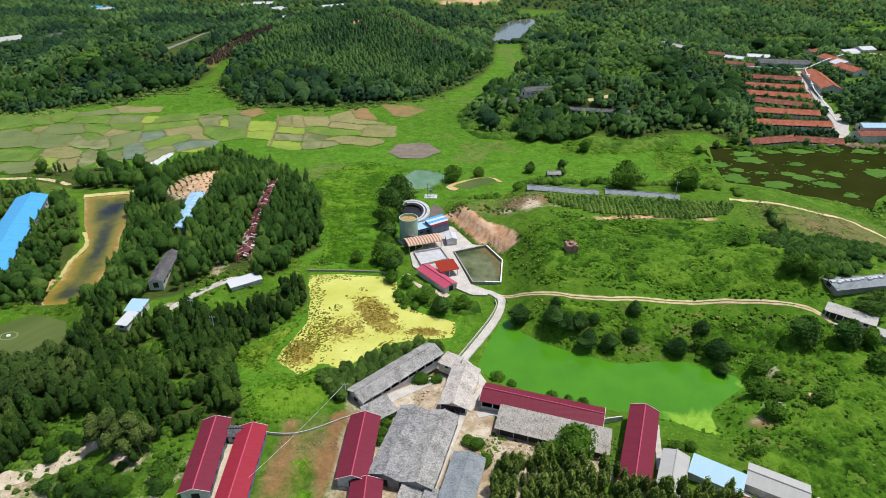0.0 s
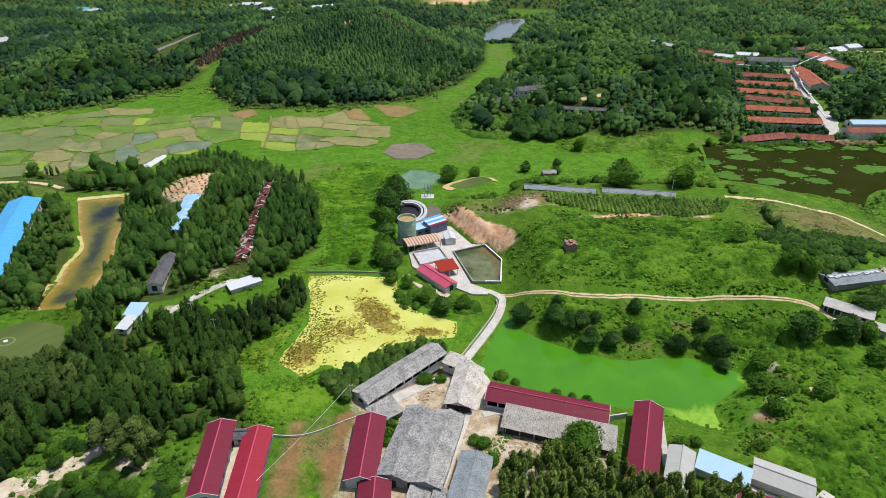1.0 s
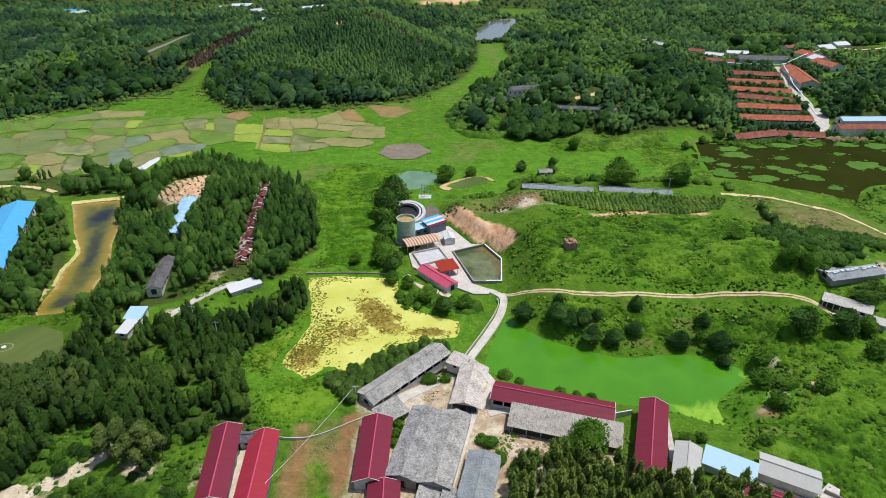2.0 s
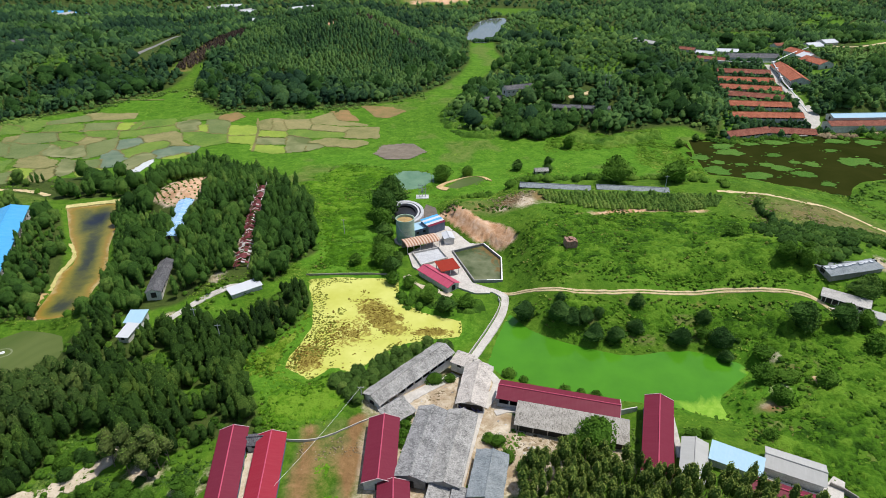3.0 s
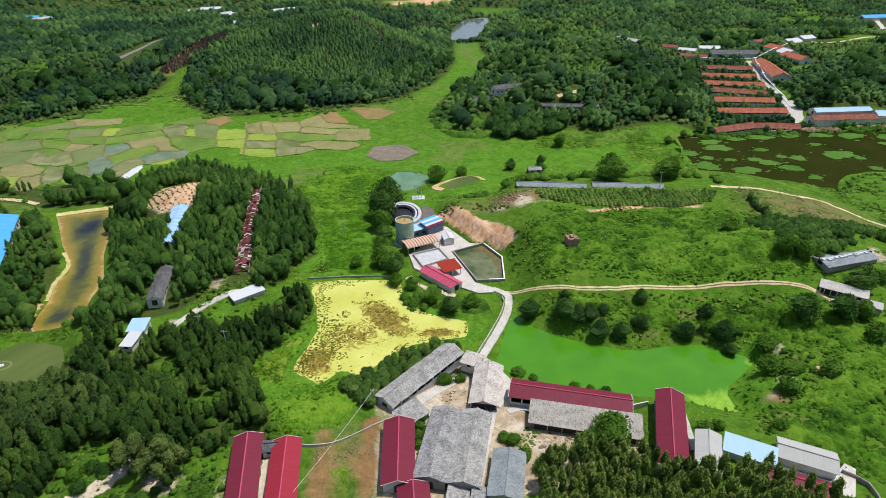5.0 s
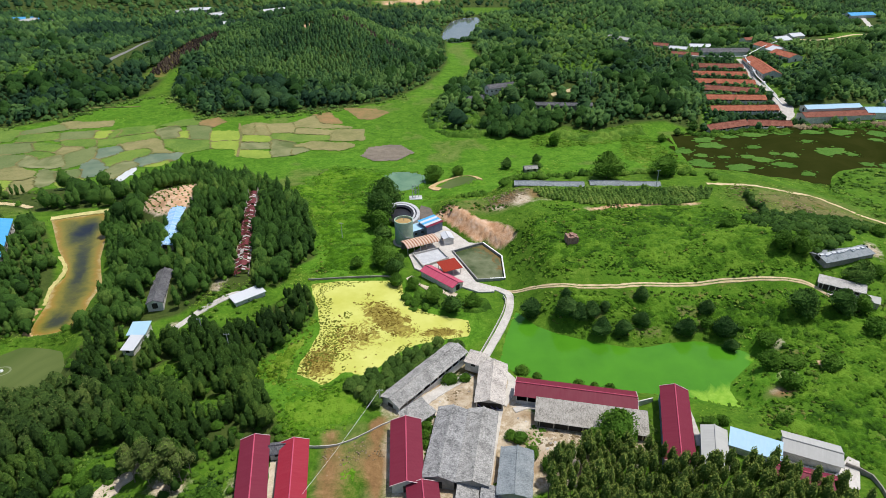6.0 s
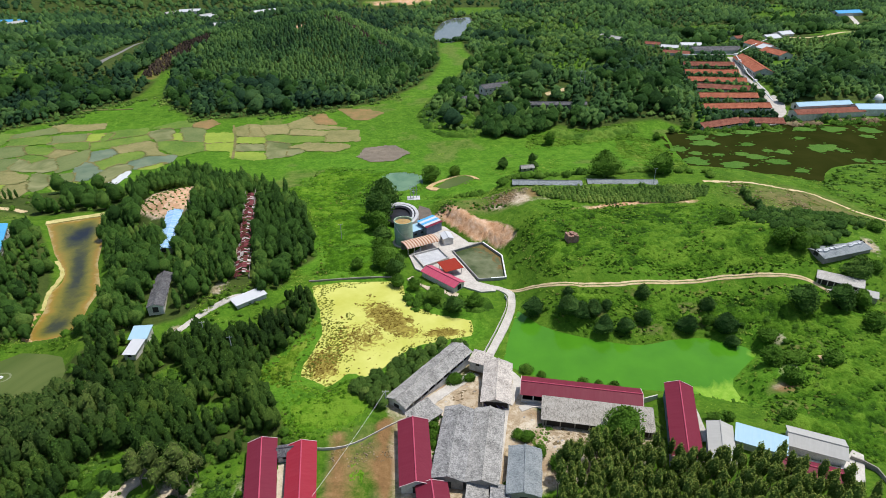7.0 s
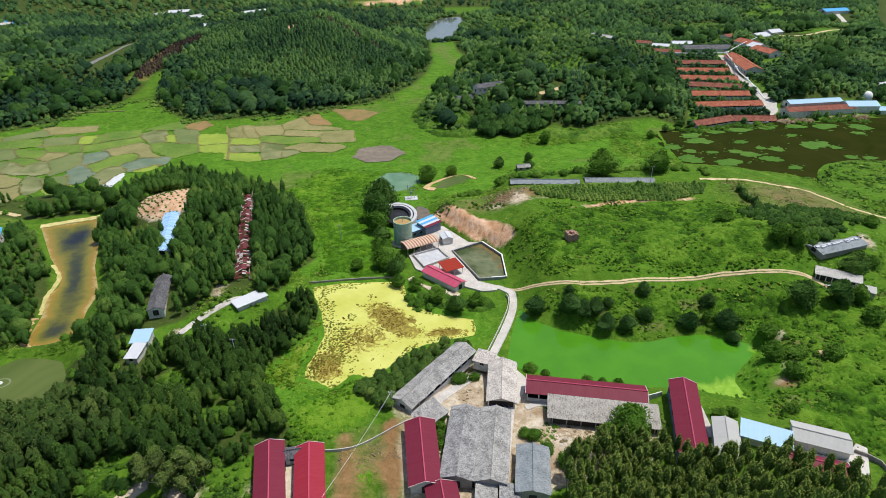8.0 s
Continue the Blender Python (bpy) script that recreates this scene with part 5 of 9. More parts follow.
def leaf_clump(centre, out, size, rng, plume=0.22):
    """A small folded spray of leaves: two wings on a rib."""
    d = Vector(out).normalized()
    if rng.random() < plume:
        # a plume: a narrow folded kite that points out and up
        tip = (d + Vector((0, 0, 0.55)) + Vector([rng.uniform(-0.55, 0.55) for _ in range(3)])).normalized()
        side = tip.cross(Vector([rng.uniform(-1, 1) for _ in range(3)])).normalized()
        fold = tip.cross(side)
        c, s = Vector(centre), size * rng.uniform(0.75, 1.3)
        return faced([c - tip * s * 0.7, c + side * s * 0.42 - fold * s * 0.12, c + tip * s * 0.8, c - side * s * 0.42 - fold * s * 0.12], d)
    n = (d + Vector((0, 0, 0.45)) + Vector([rng.uniform(-0.4, 0.4) for _ in range(3)])).normalized()
    a = n.orthogonal().normalized()
    a.rotate(Matrix.Rotation(rng.uniform(0, 6.28), 3, n))
    b = n.cross(a)
    c = Vector(centre)
    s = size * rng.uniform(0.7, 1.3)
    return faced([c - a * s * 0.55, c + b * s * 0.45 - n * s * 0.15, c + a * s * 0.55, c - b * s * 0.45 - n * s * 0.15], d)


def crown(profile, bottom, top, count, size, seed, ragged=0.25, core=0.72, rings_sides=(4, 6)):
    """Returns (sprays, inner body). A crown round the z axis: an uneven inner body and many leaf sprays. profile: (height 0 to 1, radius) pairs."""
    rng = random.Random(seed)
    hs, rs = [p[0] for p in profile], [p[1] for p in profile]
    lobes = [(rng.uniform(0, 6.28), rng.uniform(0.15, 0.9), rng.uniform(0.1, ragged * 1.6)) for _ in range(7)]

    def radius(u, a):
        r = float(np.interp(u, hs, rs))
        bulge = sum(k * math.exp(-((math.remainder(a - c, 2 * math.pi)) / 0.7) ** 2 - ((u - v) / 0.22) ** 2) for c, v, k in lobes)
        return r * (1 - ragged * 0.4 + bulge)
    shapes, body = [], None
    if core:
        rings, sides = rings_sides
        v = [(0, 0, bottom + 0.08 * (top - bottom))]
        for j in range(1, rings + 1):
            u = j / (rings + 1)
            for k in range(sides):
                a = 2 * math.pi * (k + 0.5 * (j % 2)) / sides
                r = radius(u, a) * core * rng.uniform(0.8, 1.1)
                v.append((r * math.cos(a), r * math.sin(a), bottom + u * (top - bottom)))
        v.append((0, 0, bottom + 0.95 * (top - bottom)))
        f = [(0, 1 + (k + 1) % sides, 1 + k) for k in range(sides)]
        for j in range(rings - 1):
            for k in range(sides):
                p, q = 1 + j * sides + k, 1 + j * sides + (k + 1) % sides
                f += [(p, q, q + sides), (p, q + sides, p + sides)]
        last = 1 + (rings - 1) * sides
        f += [(last + k, last + (k + 1) % sides, len(v) - 1) for k in range(sides)]
        body = (v, f)
    for _ in range(count):
        u, a = rng.random() ** 0.8, rng.uniform(0, 2 * math.pi)
        r = radius(u, a) * rng.uniform(max(0.62, core), max(0.85, core + 0.2))
        slope = 0.5 + (u - 0.4)
        shapes.append(leaf_clump((r * math.cos(a), r * math.sin(a), bottom + u * (top - bottom) + rng.uniform(-0.3, 0.3) * size), (math.cos(a), math.sin(a), slope), size, rng))
    return joined(*shapes), body


def stem(height, radius, seed, limbs=3, sides=5):
    rng = random.Random(seed)
    bend = [(rng.uniform(-0.02, 0.02) * height * k, rng.uniform(-0.02, 0.02) * height * k, height * k / 3) for k in range(4)]
    bend[0] = (0, 0, -0.6)
    shapes = [tube(bend, [radius * 1.25, radius, radius * 0.7, radius * 0.3], sides)]
    for _ in range(limbs):
        a, z = rng.uniform(0, 6.28), height * rng.uniform(0.35, 0.65)
        d = height * rng.uniform(0.15, 0.28)
        shapes.append(tube([(0, 0, z), (d * 0.5 * math.cos(a), d * 0.5 * math.sin(a), z + d * 0.5), (d * math.cos(a), d * math.sin(a), z + d * 1.1)], [radius * 0.5, radius * 0.35, radius * 0.12], 4))
    return joined(*shapes)


CONE = [(0, 0.35), (0.14, 0.85), (0.36, 1.0), (0.6, 0.9), (0.8, 0.64), (0.93, 0.36), (1, 0.1)]
PLUME = [(0, 0.5), (0.14, 0.9), (0.36, 1.0), (0.6, 0.86), (0.8, 0.62), (0.93, 0.34), (1, 0.08)]
DOME = [(0, 0.55), (0.15, 0.92), (0.4, 1.05), (0.65, 0.92), (0.85, 0.6), (1, 0.15)]
OVAL = [(0, 0.35), (0.2, 0.8), (0.5, 1.0), (0.75, 0.85), (0.92, 0.45), (1, 0.1)]


def tall(profile, r, low, count, size, seed, height=1.0, core=0.6, ragged=0.25, rings_sides=(4, 6), inner=2, tips=0):
    """Leaf sprays (slot 0) and the shaded inner body (slot inner) of a crown."""
    sprays, body = crown([(u, q * r) for u, q in profile], low, height, count, size, seed, ragged, core, rings_sides)
    if not tips:
        return [(sprays, 0), (body, inner)]
    # Sprays above this height take the lighter colour, new growth with sun painted in.
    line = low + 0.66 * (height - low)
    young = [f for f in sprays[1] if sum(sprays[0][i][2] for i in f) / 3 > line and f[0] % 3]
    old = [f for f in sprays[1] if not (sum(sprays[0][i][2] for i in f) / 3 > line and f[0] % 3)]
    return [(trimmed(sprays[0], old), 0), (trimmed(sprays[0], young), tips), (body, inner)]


def trimmed(verts, faces):
    """The faces with only the vertices that they use."""
    used = {i: k for k, i in enumerate(sorted({i for f in faces for i in f}))}
    return [verts[i] for i in used], [tuple(used[i] for i in f) for f in faces]


def as_tris(geometry):
    v, f = geometry
    tris = []
    for face in f:
        tris += [(face[0], face[i], face[i + 1]) for i in range(1, len(face) - 1)]
    return np.array([tuple(p) for p in v], float), np.array(tris, np.int32)


def strew(name, protos, spots, scales, materials, label, category, seed, squash=0.15, heart=0.32, patches=40.0, vary=1.0):
    """Many plants in one mesh. protos: lists of (geometry, material slot)."""
    rng = np.random.RandomState(seed)
    ready = []
    for p in protos:
        middle = heart * max(q[2] for g, _ in p for q in g[0])
        ready.append([(*as_tris(g), slot) for g, slot in p])
        ready[-1] = [(v, t, soft_normals(v, t, middle), slot) for v, t, slot in ready[-1]]
    pick = rng.randint(0, len(protos), len(spots))
    yaw, tallness = rng.rand(len(spots)) * 6.283, 1 + (rng.rand(len(spots)) - 0.5) * 2 * squash
    tint = vary * (0.55 * rng.rand(len(spots)) + 0.8 * value_noise(spots[:, 0], spots[:, 1], patches, seed + 5) + 0.3 * value_noise(spots[:, 0], spots[:, 1], patches / 3, seed + 6) - 0.82)
    V, T, S, N, C, base = [], [], [], [], [], 0
    for k, p in enumerate(ready):
        ids = np.nonzero(pick == k)[0]
        if not len(ids):
            continue
        c, s = np.cos(yaw[ids]), np.sin(yaw[ids])
        for v, t, n, slot in p:
            x = (c[:, None] * v[:, 0] - s[:, None] * v[:, 1]) * scales[ids, None] + spots[ids, 0, None]
            y = (s[:, None] * v[:, 0] + c[:, None] * v[:, 1]) * scales[ids, None] + spots[ids, 1, None]
            z = v[None, :, 2] * scales[ids, None] * tallness[ids, None] + spots[ids, 2, None]
            V.append(np.stack([x, y, z], -1).reshape(-1, 3))
            T.append((t[None] + (np.arange(len(ids)) * len(v))[:, None, None] + base).reshape(-1, 3))
            C.append(np.repeat(tint[ids], len(v)))
            S.append(np.full(len(ids) * len(t), slot, np.int32))
            N.append(np.stack([c[:, None] * n[:, 0] - s[:, None] * n[:, 1], s[:, None] * n[:, 0] + c[:, None] * n[:, 1], np.broadcast_to(n[:, 2], (len(ids), len(n)))], -1).reshape(-1, 3))
            base += len(ids) * len(v)
    V, T, S = np.concatenate(V), np.concatenate(T), np.concatenate(S)
    me = bpy.data.meshes.new(name)
    me.vertices.add(len(V))
    me.vertices.foreach_set("co", V.astype(np.float32).ravel())
    me.loops.add(len(T) * 3)
    me.loops.foreach_set("vertex_index", T.astype(np.int32).ravel())
    me.polygons.add(len(T))
    me.polygons.foreach_set("loop_start", np.arange(0, len(T) * 3, 3, dtype=np.int32))
    for m in materials:
        me.materials.append(m)
    me.polygons.foreach_set("material_index", S)
    me.attributes.new("tint", "FLOAT", "POINT").data.foreach_set("value", np.concatenate(C).astype(np.float32))
    me.attributes.new("custom_normal", "FLOAT_VECTOR", "POINT").data.foreach_set("vector", np.concatenate(N).astype(np.float32).ravel())
    me.update(calc_edges=True)
    return tagged(new(name, me), label, category, kind="stuff")


def sown(poly, spacing, seed, jitter=0.4, turn=0.0):
    """Jittered rows of spots inside a polygon."""
    rng = np.random.RandomState(seed)
    xs, ys = np.array([p[0] for p in poly]), np.array([p[1] for p in poly])
    cx, cy, r = xs.mean(), ys.mean(), max(np.hypot(xs - xs.mean(), ys - ys.mean())) + spacing
    u, v = np.meshgrid(np.arange(-r, r, spacing), np.arange(-r, r, spacing))
    u, v = u.ravel() + (rng.rand(u.size) - 0.5) * 2 * jitter * spacing, v.ravel() + (rng.rand(v.size) - 0.5) * 2 * jitter * spacing
    c, s = math.cos(radians(turn)), math.sin(radians(turn))
    x, y = cx + c * u - s * v, cy + s * u + c * v
    ok = edge_distance(poly, x, y) > 0
    return np.stack([x[ok], y[ok]], 1)


def clear_of(spots, footprints, margin=1.5):
    """Leave out spots on buildings and roads: (cx, cy, angle, L, W)."""
    ok = np.ones(len(spots), bool)
    for cx, cy, a, L, W in footprints:
        c, s = math.cos(radians(a)), math.sin(radians(a))
        u, v = (spots[:, 0] - cx) * c + (spots[:, 1] - cy) * s, -(spots[:, 0] - cx) * s + (spots[:, 1] - cy) * c
        ok &= ~((np.abs(u) < L / 2 + margin) & (np.abs(v) < W / 2 + margin))
    return spots[ok]


def on_land(spots):
    return np.column_stack([spots, land(spots[:, 0], spots[:, 1]) - 0.15])


FOOTPRINTS = [(-66.8, 102, 97, 27, 7.5), (-57.3, 94.5, 94, 30, 6.2), (-197, 222, 111, 74, 12.6), (-124.8, 234, 99, 46, 2.6), (-114.6, 184, 98, 32, 6.5), (-93.8, 234, 98, 90, 4.8),
              (-85.8, 184, 25, 9, 4.6), (-115.8, 165.8, 0, 6.4, 6.6), (-114.6, 155, -8, 8, 14), (-98, 176, 50, 26, 2.5), (-137, 266, 100, 50, 20), (-100, 181, 50, 34, 6), (-110, 170, 0, 16, 7)]
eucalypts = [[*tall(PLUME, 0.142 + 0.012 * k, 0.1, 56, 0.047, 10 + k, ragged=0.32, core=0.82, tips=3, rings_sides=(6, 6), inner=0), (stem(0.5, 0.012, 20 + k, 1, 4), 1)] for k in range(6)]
broad = [[*tall(DOME, 0.36 + 0.02 * k, 0.08, 150, 0.06, 30 + k, ragged=0.34, core=0.82, rings_sides=(6, 9), inner=0), (stem(0.5, 0.03, 40 + k, 2, 4), 1)] for k in range(4)]
bushy = [[*tall(DOME, 0.27, 0.06, 130, 0.05, 190, ragged=0.34, core=0.82, rings_sides=(6, 8), inner=0), (stem(0.5, 0.02, 191, 2, 4), 1)]]
far_trees = [tall(CONE if k < 3 else DOME, 0.29 if k < 3 else 0.46, 0.05, 7, 0.18, 50 + k, core=0.84, ragged=0.5, rings_sides=(3, 5), inner=0) for k in range(6)]
distant_trees = [tall(CONE if k < 2 else DOME, 0.3 if k < 2 else 0.46, 0.05, 3, 0.22, 50 + k, core=0.86, ragged=0.5, rings_sides=(2, 5), inner=0) for k in range(5)]
mid_broad = [tall(DOME, 0.5, 0.02, 34, 0.1, 350 + k, core=0.84, ragged=0.42, rings_sides=(4, 7), inner=0) for k in range(4)]
row_trees = [tall(CONE, 0.3, 0.05, 9, 0.15, 250 + k, core=0.86, ragged=0.4, rings_sides=(3, 5), inner=0) for k in range(5)]
scrub_bushes = [tall(DOME, 0.7, -0.1, 8, 0.26, 85 + k, core=0.88, ragged=0.5, rings_sides=(2, 4), inner=0) for k in range(4)]
low_bushes = [tall(DOME, 0.7, -0.1, 18, 0.24, 180 + k, core=0.84, ragged=0.5, rings_sides=(2, 5), inner=0) for k in range(4)]
bushes = [tall(DOME, 0.75, -0.1, 44, 0.17, 80 + k, core=0.84, ragged=0.5, rings_sides=(2, 6), inner=0) for k in range(5)]


flat_mounds = [tall(DOME, 0.8, -0.08, 9, 0.3, 280 + k, height=0.2, core=0.9, ragged=0.5, rings_sides=(2, 6), inner=0) for k in range(5)]


def tuft(seed, sprays=4):
    rng = random.Random(seed)
    return joined(*[leaf_clump((rng.uniform(-0.8, 0.8), rng.uniform(-0.8, 0.8), rng.uniform(0.02, 0.26)), (rng.uniform(-1, 1), rng.uniform(-1, 1), 3.2), 0.8, rng, 0.05) for _ in range(sprays)])


tufts = [[(tuft(90 + k), 0)] for k in range(6)]


def rand_scale(n, lo, hi, seed):
    return lo + (hi - lo) * np.random.RandomState(seed).rand(n)


def gaps(spots, scale, seed, cut):
    """Leave loose gaps, ragged in outline."""
    n = value_noise(spots[:, 0], spots[:, 1], scale, seed) + 0.4 * value_noise(spots[:, 0], spots[:, 1], scale / 3, seed + 1)
    return spots[n > cut]


def outside(spots, polys, margin=0.0):
    for p in polys:
        spots = spots[edge_distance(p, spots[:, 0], spots[:, 1]) < margin]
    return spots


OLD_EUCALYPTS = [(-152, 100), (-150, 132), (-138, 145), (-128, 136), (-113, 134), (-108, 124), (-116, 116), (-130, 112)]
for name, poly, spacing, lo, hi, seed, cut, label in (
        ("eucalyptus_wood", WOODS_SOUTHWEST, 2.4, 5.2, 8.0, 1, 0.34, "dense dark young eucalyptus plantation"),
        ("eucalyptus_wood", WOODS_KNOLL, 2.9, 5.5, 9.0, 2, 0.34, "eucalyptus and mixed trees covering the knoll"),
        ("mixed_wood", WOODS_WEST, 3.4, 4.0, 7.5, 3, 0.35, "mixed trees between the blue hall and the pond"),
        ("mixed_wood", WOODS_FARWEST, 4.0, 3.5, 7.0, 37, 0.45, "mixed trees west of the blue hall"),
        ("mixed_wood", WOODS_POND, 3.2, 3.5, 7.0, 36, 0.35, "mixed trees round the olive pond"),
        ("mixed_wood", WOODS_LANE, 5.0, 5.0, 9.5, 4, 0.62, "loose trees along the sandy lane")):
    spots = outside(gaps(clear_of(sown(poly, spacing, seed, 0.45, 20), FOOTPRINTS, 1.2), 13, 60 + seed, cut), GLADES + [GREENHOUSE_SOIL])
    spots = outside(spots, [OLIVE_POND], -8.0)
    sizes = rand_scale(len(spots), lo, hi, seed) * (0.72 + 0.35 * value_noise(spots[:, 0], spots[:, 1], 16, 70 + seed) + 0.4 * (value_noise(spots[:, 0], spots[:, 1], 4, 90 + seed) - 0.2))
    old = (edge_distance(OLD_EUCALYPTS, spots[:, 0], spots[:, 1]) + 8 * (value_noise(spots[:, 0], spots[:, 1], 7, 310) - 0.5) > 0) if seed == 1 else np.zeros(len(spots), bool)
    if old.any():
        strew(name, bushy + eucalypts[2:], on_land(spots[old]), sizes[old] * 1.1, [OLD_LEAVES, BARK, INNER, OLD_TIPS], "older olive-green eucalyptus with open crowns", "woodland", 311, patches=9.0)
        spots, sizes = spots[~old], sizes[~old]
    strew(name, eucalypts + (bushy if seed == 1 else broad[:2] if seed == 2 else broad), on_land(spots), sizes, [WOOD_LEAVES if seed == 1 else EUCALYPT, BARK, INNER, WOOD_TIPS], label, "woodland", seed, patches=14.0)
    low = outside(clear_of(sown(poly, spacing * 1.6, seed + 30, 0.5, 55), FOOTPRINTS, 0.8), [GREENHOUSE_SOIL])
    low = outside(low, [OLIVE_POND, OCHRE_POND], -1.5)
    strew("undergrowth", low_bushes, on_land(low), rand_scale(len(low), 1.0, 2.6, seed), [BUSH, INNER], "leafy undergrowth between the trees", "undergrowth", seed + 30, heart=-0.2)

# far woods: everything north of the fields that is not open
spots = []
for y0, y1, gap, seed in ((330, 520, 4.6, 5), (520, 760, 5.3, 6), (760, 1000, 7.8, 7), (1000, 1500, 14.0, 8)):
    half = 0.82 * y1 + 40
    s = sown([(-half, y0), (half, y0), (half, y1), (-half, y1)], gap, seed, 0.45, 13)
    spots.append(s[np.abs(s[:, 0] + 20) < 0.8 * s[:, 1] + 40])
spots = np.concatenate(spots)
FAR_LANE = [(-292, 575), (-296, 614), (-298, 668), (-302, 717), (-317, 808), (-292, 800), (-278, 717), (-275, 668), (-274, 614), (-274, 565)]
spots = spots[(edge_distance(GULLY, spots[:, 0], spots[:, 1]) < 0) | (value_noise(spots[:, 0], spots[:, 1], 11, 44) > 0.4)]
inside_edge = edge_distance(MEADOW, spots[:, 0], spots[:, 1])
fringe = spots[(inside_edge > -2) & (inside_edge < 16 * value_noise(spots[:, 0], spots[:, 1], 18, 48) - 3) & (spots[:, 1] > 380) & (spots[:, 0] < -20)]
fringe = np.concatenate([fringe, fringe + [1.7, 1.2]])
strew("fringe_bushes", scrub_bushes, on_land(fringe), rand_scale(len(fringe), 0.7, 2.3, 49), [LIGHT_SCRUB], "light bushes along the edge of the woods", "bushes", 49, heart=-0.3, patches=15.0)
BURNT = [(-246, 560), (-232, 562), (-224, 600), (-206, 636), (-196, 662), (-214, 672), (-232, 650), (-242, 604)]
BURNT_CREST = [(-95, 664), (-60, 652), (-22, 632), (-22, 626), (-62, 640), (-96, 656)]
for p in (MEADOW, FAR_FARM, FAR_LANE, FAR_POND, TONGUE, BURNT, FAR_BANK, FAR_EARTH):
    spots = spots[edge_distance(p, spots[:, 0], spots[:, 1]) < -2]
far_sheds = [(52, 447, 20, 26, 12), (33, 445, 0, 12, 10), (88, 415, -10, 46, 7), (95, 429, 15, 18, 5), (-246, 888, 0, 24, 18), (-198, 965, 40, 60, 24), (-495, 655, 60, 40, 26),
             (-275, 950, 0, 24, 20), (247, 603, -30, 26, 14), (283, 610, 0, 20, 12), (340, 560, 100, 60, 22), (380, 620, 0, 30, 24), (290, 402, 0, 60, 26), (322, 398, 0, 64, 26), (610, 800, 0, 30, 60)]
spots = clear_of(spots, far_sheds, 1)
for lane, margin in (([(388, 634), (400, 606), (423, 604), (455, 618), (480, 624)], 15), ([(540, 725), (575, 752), (605, 790), (642, 854)], 16), ([(84, 427), (95, 430), (104, 433)], 5), ([(298, 560), (286, 519), (262, 437), (250, 396)], 5)):
    for a, b in zip(lane, lane[1:]):
        u = np.clip(((spots - a) @ np.subtract(b, a)) / np.dot(np.subtract(b, a), np.subtract(b, a)), 0, 1)
        spots = spots[np.hypot(*(spots - a - u[:, None] * np.subtract(b, a)).T) > margin]
scrub = np.maximum.reduce([edge_distance(p, spots[:, 0], spots[:, 1]) for p in (HILL_SCRUB, WEST_SCRUB, EAST_SCRUB, NORTH_SCRUB, CREST_SUNLIT, SLOPE_SCRUB, FOOT_SCRUB)]) + 60 * (value_noise(spots[:, 0], spots[:, 1], 38, 41) - 0.6) + 30 * (value_noise(spots[:, 0], spots[:, 1], 13, 42) - 0.5) > 0
scrub &= np.random.RandomState(47).rand(len(spots)) > 0.22
scrub |= edge_distance(EAST_FOOT, spots[:, 0], spots[:, 1]) > 0
for p in (HILL_SCRUB, EAST_SCRUB, NORTH_SCRUB):
    scrub |= (edge_distance(p, spots[:, 0], spots[:, 1]) > 4) & (value_noise(spots[:, 0], spots[:, 1], 14, 82) + 0.3 * np.random.RandomState(83).rand(len(spots)) > 0.48)
scrub |= (edge_distance(WEST_SCRUB, spots[:, 0], spots[:, 1]) > 0) & (value_noise(spots[:, 0], spots[:, 1], 12, 81) > 0.3)
scrub |= edge_distance(MEADOW, spots[:, 0], spots[:, 1]) > -16 * value_noise(spots[:, 0], spots[:, 1], 14, 43)
thin = value_noise(spots[:, 0], spots[:, 1], 30, 11) + 0.45 * value_noise(spots[:, 0], spots[:, 1], 9, 12)
tall_ones, low_ones = spots[~scrub & (thin > 0.36)], spots[scrub | (thin <= 0.36)]
# broad dark trees along the foot of the hills
ROW_HILL = [(-196, 560), (-205, 640), (-190, 730), (-100, 790), (-20, 760), (0, 690), (4, 600), (-18, 530), (-60, 497), (-120, 520), (-150, 545)]
on_rows = edge_distance(ROW_HILL, tall_ones[:, 0], tall_ones[:, 1]) > 0
tall_ones = tall_ones[~on_rows]
low_ones = low_ones[(edge_distance(ROW_HILL, low_ones[:, 0], low_ones[:, 1]) < -3) | (edge_distance(CREST_SUNLIT, low_ones[:, 0], low_ones[:, 1]) > 0)]
rows = sown(ROW_HILL, 4.0, 260, 0.3, 28)
rows = rows[edge_distance(CREST_SUNLIT, rows[:, 0], rows[:, 1]) < 0]
rows = gaps(rows, 16, 261, 0.26)
rows = rows[edge_distance(BURNT_CREST, rows[:, 0], rows[:, 1]) < 0]
rows = rows[np.hypot(rows[:, 0] + 111, rows[:, 1] - 642) > 7]
row_size = rand_scale(len(rows), 5.2, 7.8, 262) * (0.8 + 0.4 * value_noise(rows[:, 0], rows[:, 1], 40, 263))
# The same trees along the crest get the lighter colour, as if sunlit.
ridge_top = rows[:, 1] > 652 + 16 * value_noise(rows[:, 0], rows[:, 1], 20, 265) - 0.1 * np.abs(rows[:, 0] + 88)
for mask, leaf, text, seed in ((~ridge_top, FAR_LEAVES, "close rows of plantation trees over the hill", 264), (ridge_top, FAR_LIGHT, "plantation trees along the hill's crest, coloured as sunlit", 266)):
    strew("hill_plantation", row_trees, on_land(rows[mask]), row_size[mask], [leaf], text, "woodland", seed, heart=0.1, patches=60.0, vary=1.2)
